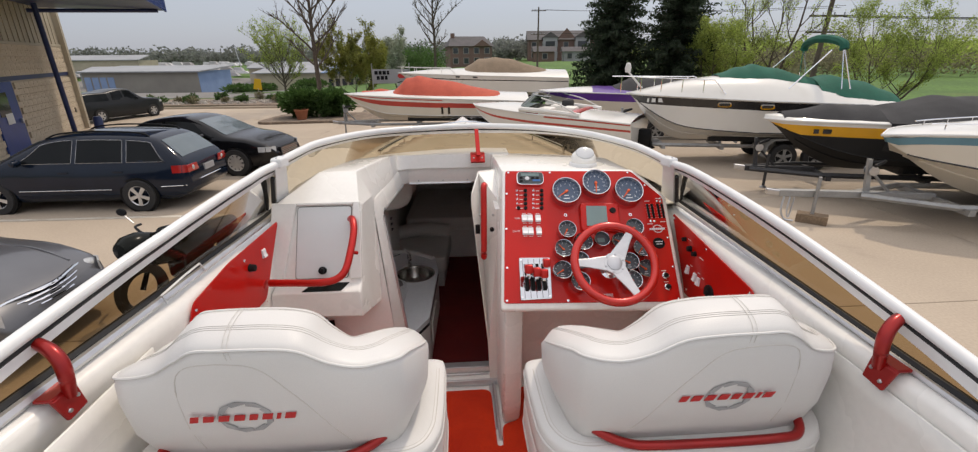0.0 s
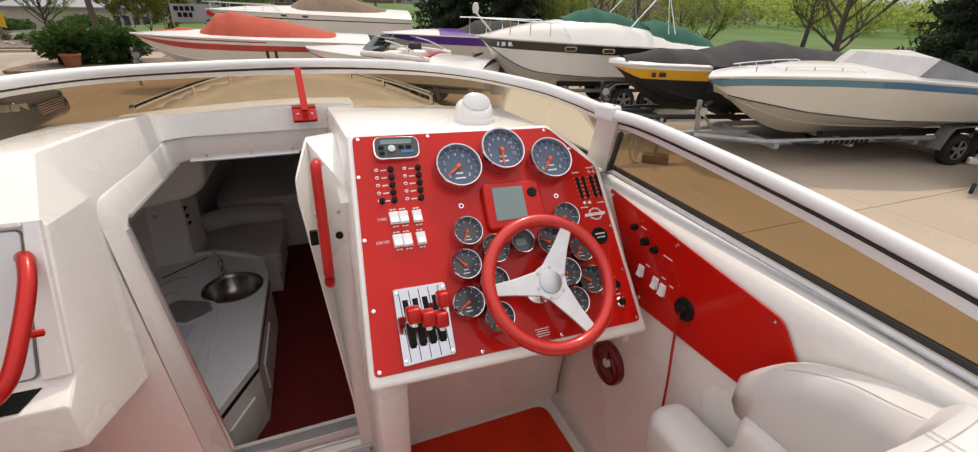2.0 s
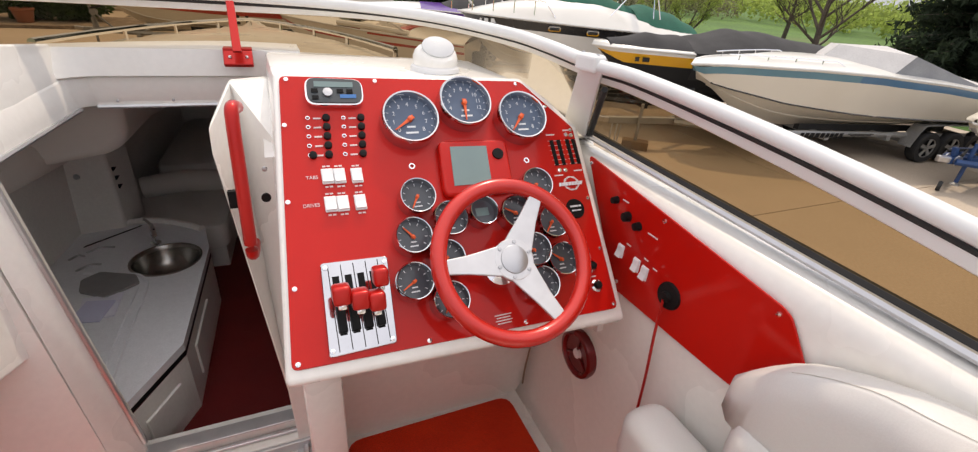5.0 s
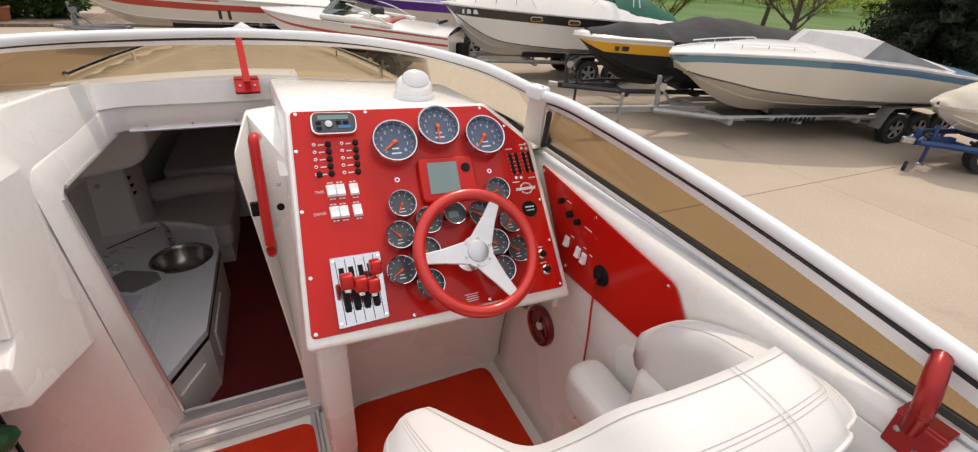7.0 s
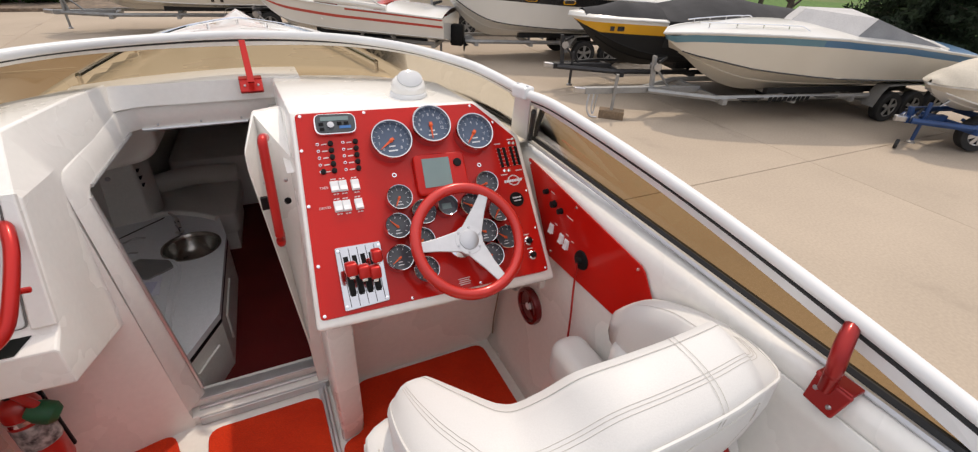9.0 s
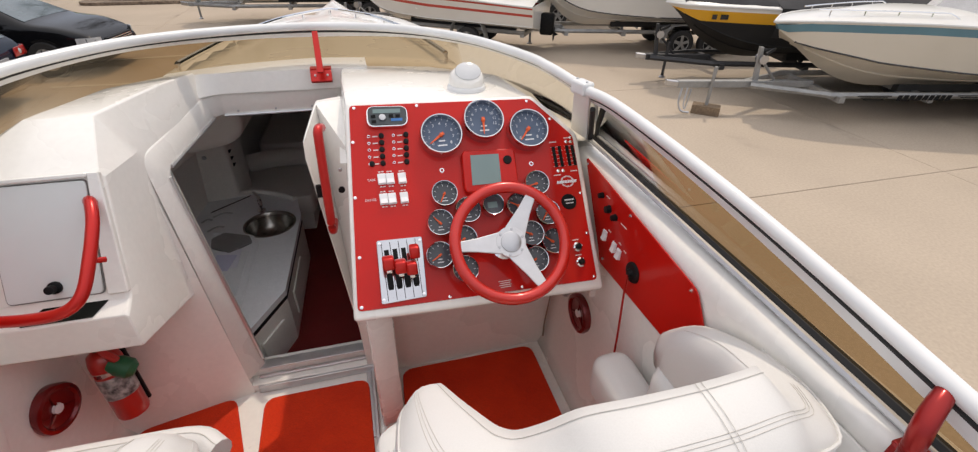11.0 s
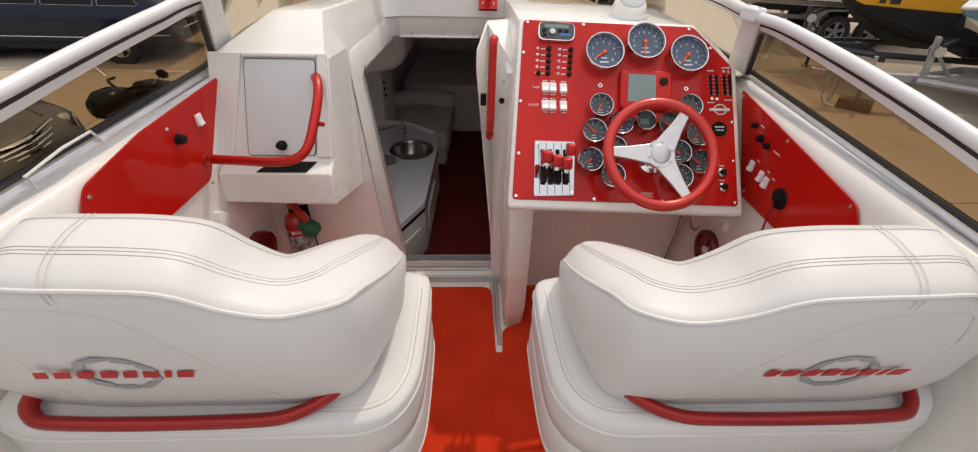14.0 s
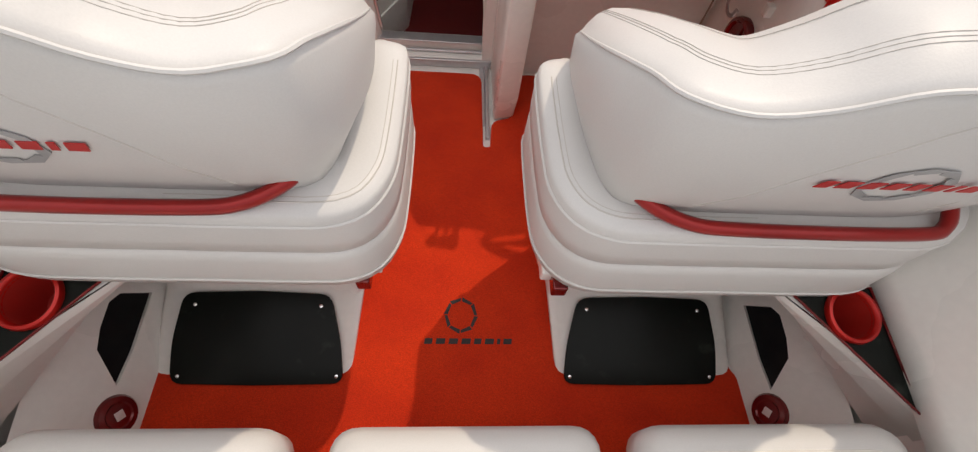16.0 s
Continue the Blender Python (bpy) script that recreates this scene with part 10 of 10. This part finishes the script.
for side in (-1, 1):
    for s in (0.36, 0.46):
        part("porthole", slab([h.at(s - 0.012, 1.84, side), h.at(s + 0.014, 1.84, side), h.at(s + 0.014, 1.92, side), h.at(s - 0.012, 1.92, side)], h.m.to_3x3() @ Vector((0, side * 0.02, 0))), WIN, b)
trailer(h, "trailer under the tan covered cruiser", GALV, 0.64, 0.05, 2, 0.33, True)

# purple boat between the cruiser and the sport boat
h, b = boat("purple_striped_boat", "white boat with purple deck band and dark cover", (3.0, 18.1), (9.0, 16.7), 6.6, 2.3, 1.66, 1.55, 0.62, [(0, 1.0, H_WHITE, "white bottom"), (1.0, 1.6, H_CREAM, "cream topside"), (1.6, 2.0, H_PURPLE, "purple band")])
part("deck", h.deck(0.0, 0.30, lambda a: 0.10 * a, 0.06), H_WHITE, b, smooth="all")
part("deck_band", h.deck(0.30, 1.0, lambda a: 0.12, 0.06), H_PURPLE, b, "purple deck", smooth="all")
part("cover", h.cover([(0.40, 0.14, 2.4), (0.50, 0.46, 2.0), (0.66, 0.50, 2.2), (0.98, 0.20, 3.0)], 0.2), C_GREY, b, "dark grey cover", smooth=True)
trailer(h, "trailer under the purple boat", GALV, 0.64, 0.05, 1, 0.33, False)

# small ivory covered boat on a blue trailer
h, b = boat("ivory_covered_boat", "small boat under an ivory tarpaulin", (10.62, 4.62), (15.4, 3.35), 4.8, 1.9, 1.16, 1.16, 0.66, [(0, 1.0, H_WHITE, "white bottom"), (1.0, 2.0, C_IVORY, "ivory cover skirt")])
part("cover", h.cover([(0.0, 0.06, 2.2), (0.06, 0.24, 1.8), (0.20, 0.40, 2.0), (0.45, 0.60, 2.2), (1.0, 0.30, 2.6)], -0.03), C_IVORY, b, "ivory tarpaulin", smooth=True)
tb = trailer(h, "blue painted single axle trailer with a spare wheel", TRAILER_BLUE, 0.62, 0.03, 1, 0.30, False, jack_at=0.30)
wheel(tb, basis((0.83, -0.55, 0), (0, 0, 1), (11.72, 3.98, 0.345)), 0.32, 0.20, 8)
part("spare_bracket", tube([(11.74, 4.02, 0.42), (11.76, 4.30, 0.50)], 0.03, 6), TRAILER_BLUE, tb, "blue spare wheel bracket")
part("winch_handle", tube([(10.95, 4.42, 0.78), (11.08, 4.30, 0.98), (11.12, 4.28, 1.02)], 0.014, 6), STEEL, tb, "steel winch handle")
part("caster", lathe([(0, -0.03), (0.08, -0.03), (0.09, 0.0), (0.08, 0.03), (0, 0.03)], pose(10.42, 4.55, 0.09, 90, 0, 20), 16), RUBBER, tb, "small jack wheel", smooth=True)

# ---- concrete slabs of the yard and blocks of the workshop wall ----
SLAB = 4.5
def slab_mesh(x, y):
    me = bpy.data.meshes.new("slab")
    b_ = box(-x / 2, x / 2, -y / 2, y / 2, -0.03, 0.0, 0.006, 1)
    b_.to_mesh(me)
    b_.free()
    me.materials.append(CONCRETE)
    return me


sl = slab_mesh(SLAB - 0.012, SLAB - 0.012)
for i in range(-10, 2):
    for j in range(-4, 6):
        x, y = 8.15 + (i + 0.5) * SLAB, 4.7 + (j - 0.5) * SLAB
        if x > 16.5 or y > 25.6 or x < -38:
            continue
        o = new("slab", sl)
        o.matrix_world = Matrix.Translation((x, y, random.uniform(-0.0015, 0.0015)))
        o.parent = pave
        o.matrix_parent_inverse = pave.matrix_basis.inverted()
for x, y in [(8.15 + 1.5 * SLAB, 4.7 + (j - 0.5) * SLAB) for j in range(-4, 5)] + [(8.15 + (i + 0.5) * SLAB, 4.7 + 5.5 * SLAB) for i in range(-10, -3)]:
    if -38 < x < 16.8:
        o = new("slab", sl)
        o.matrix_world = Matrix.Translation((x, y, random.uniform(-0.0015, 0.0015)))
        o.parent = pave
        o.matrix_parent_inverse = pave.matrix_basis.inverted()
bme = []
for k in range(3):
    b_ = bmesh.new()
    bmesh.ops.create_cube(b_, size=1)
    bmesh.ops.transform(b_, matrix=Matrix.Diagonal((0.39, 0.19, 0.05, 1)), verts=b_.verts)
    bmesh.ops.subdivide_edges(b_, edges=[e for e in b_.edges if abs((e.verts[0].co - e.verts[1].co).x) > 0.1 or abs((e.verts[0].co - e.verts[1].co).y) > 0.1], cuts=1, use_grid_fill=True)
    rr = random.Random(k)
    for vv in b_.verts:
        if vv.co.z * sgn > 0.01 and abs(vv.co.x) < 0.19:
            vv.co.z += sgn * rr.uniform(0.0, 0.03)
    me = bpy.data.meshes.new("block")
    b_.to_mesh(me)
    b_.free()
    me.materials.append(BLOCK)
    bme.append(me)
for r_ in range(17):
    z = 0.10 + 0.2 * r_
    if abs(z - 2.33) < 0.11:
        continue
    for c_ in range(int(WL / 0.4) + 1):
        u = WL - 0.2 - c_ * 0.4 + (0.2 if r_ % 2 else 0)
        if u > WL - 0.18 or u < 4.2 or (du - 0.2 < u < du + 1.95 and z < 2.3):
            continue
        o = new("block", bme[(r_ * 7 + c_ * 3) % 3])
        o.matrix_world = SMX @ pose(u, z, 0.0)
        o.parent = shop
        o.matrix_parent_inverse = shop.matrix_basis.inverted()
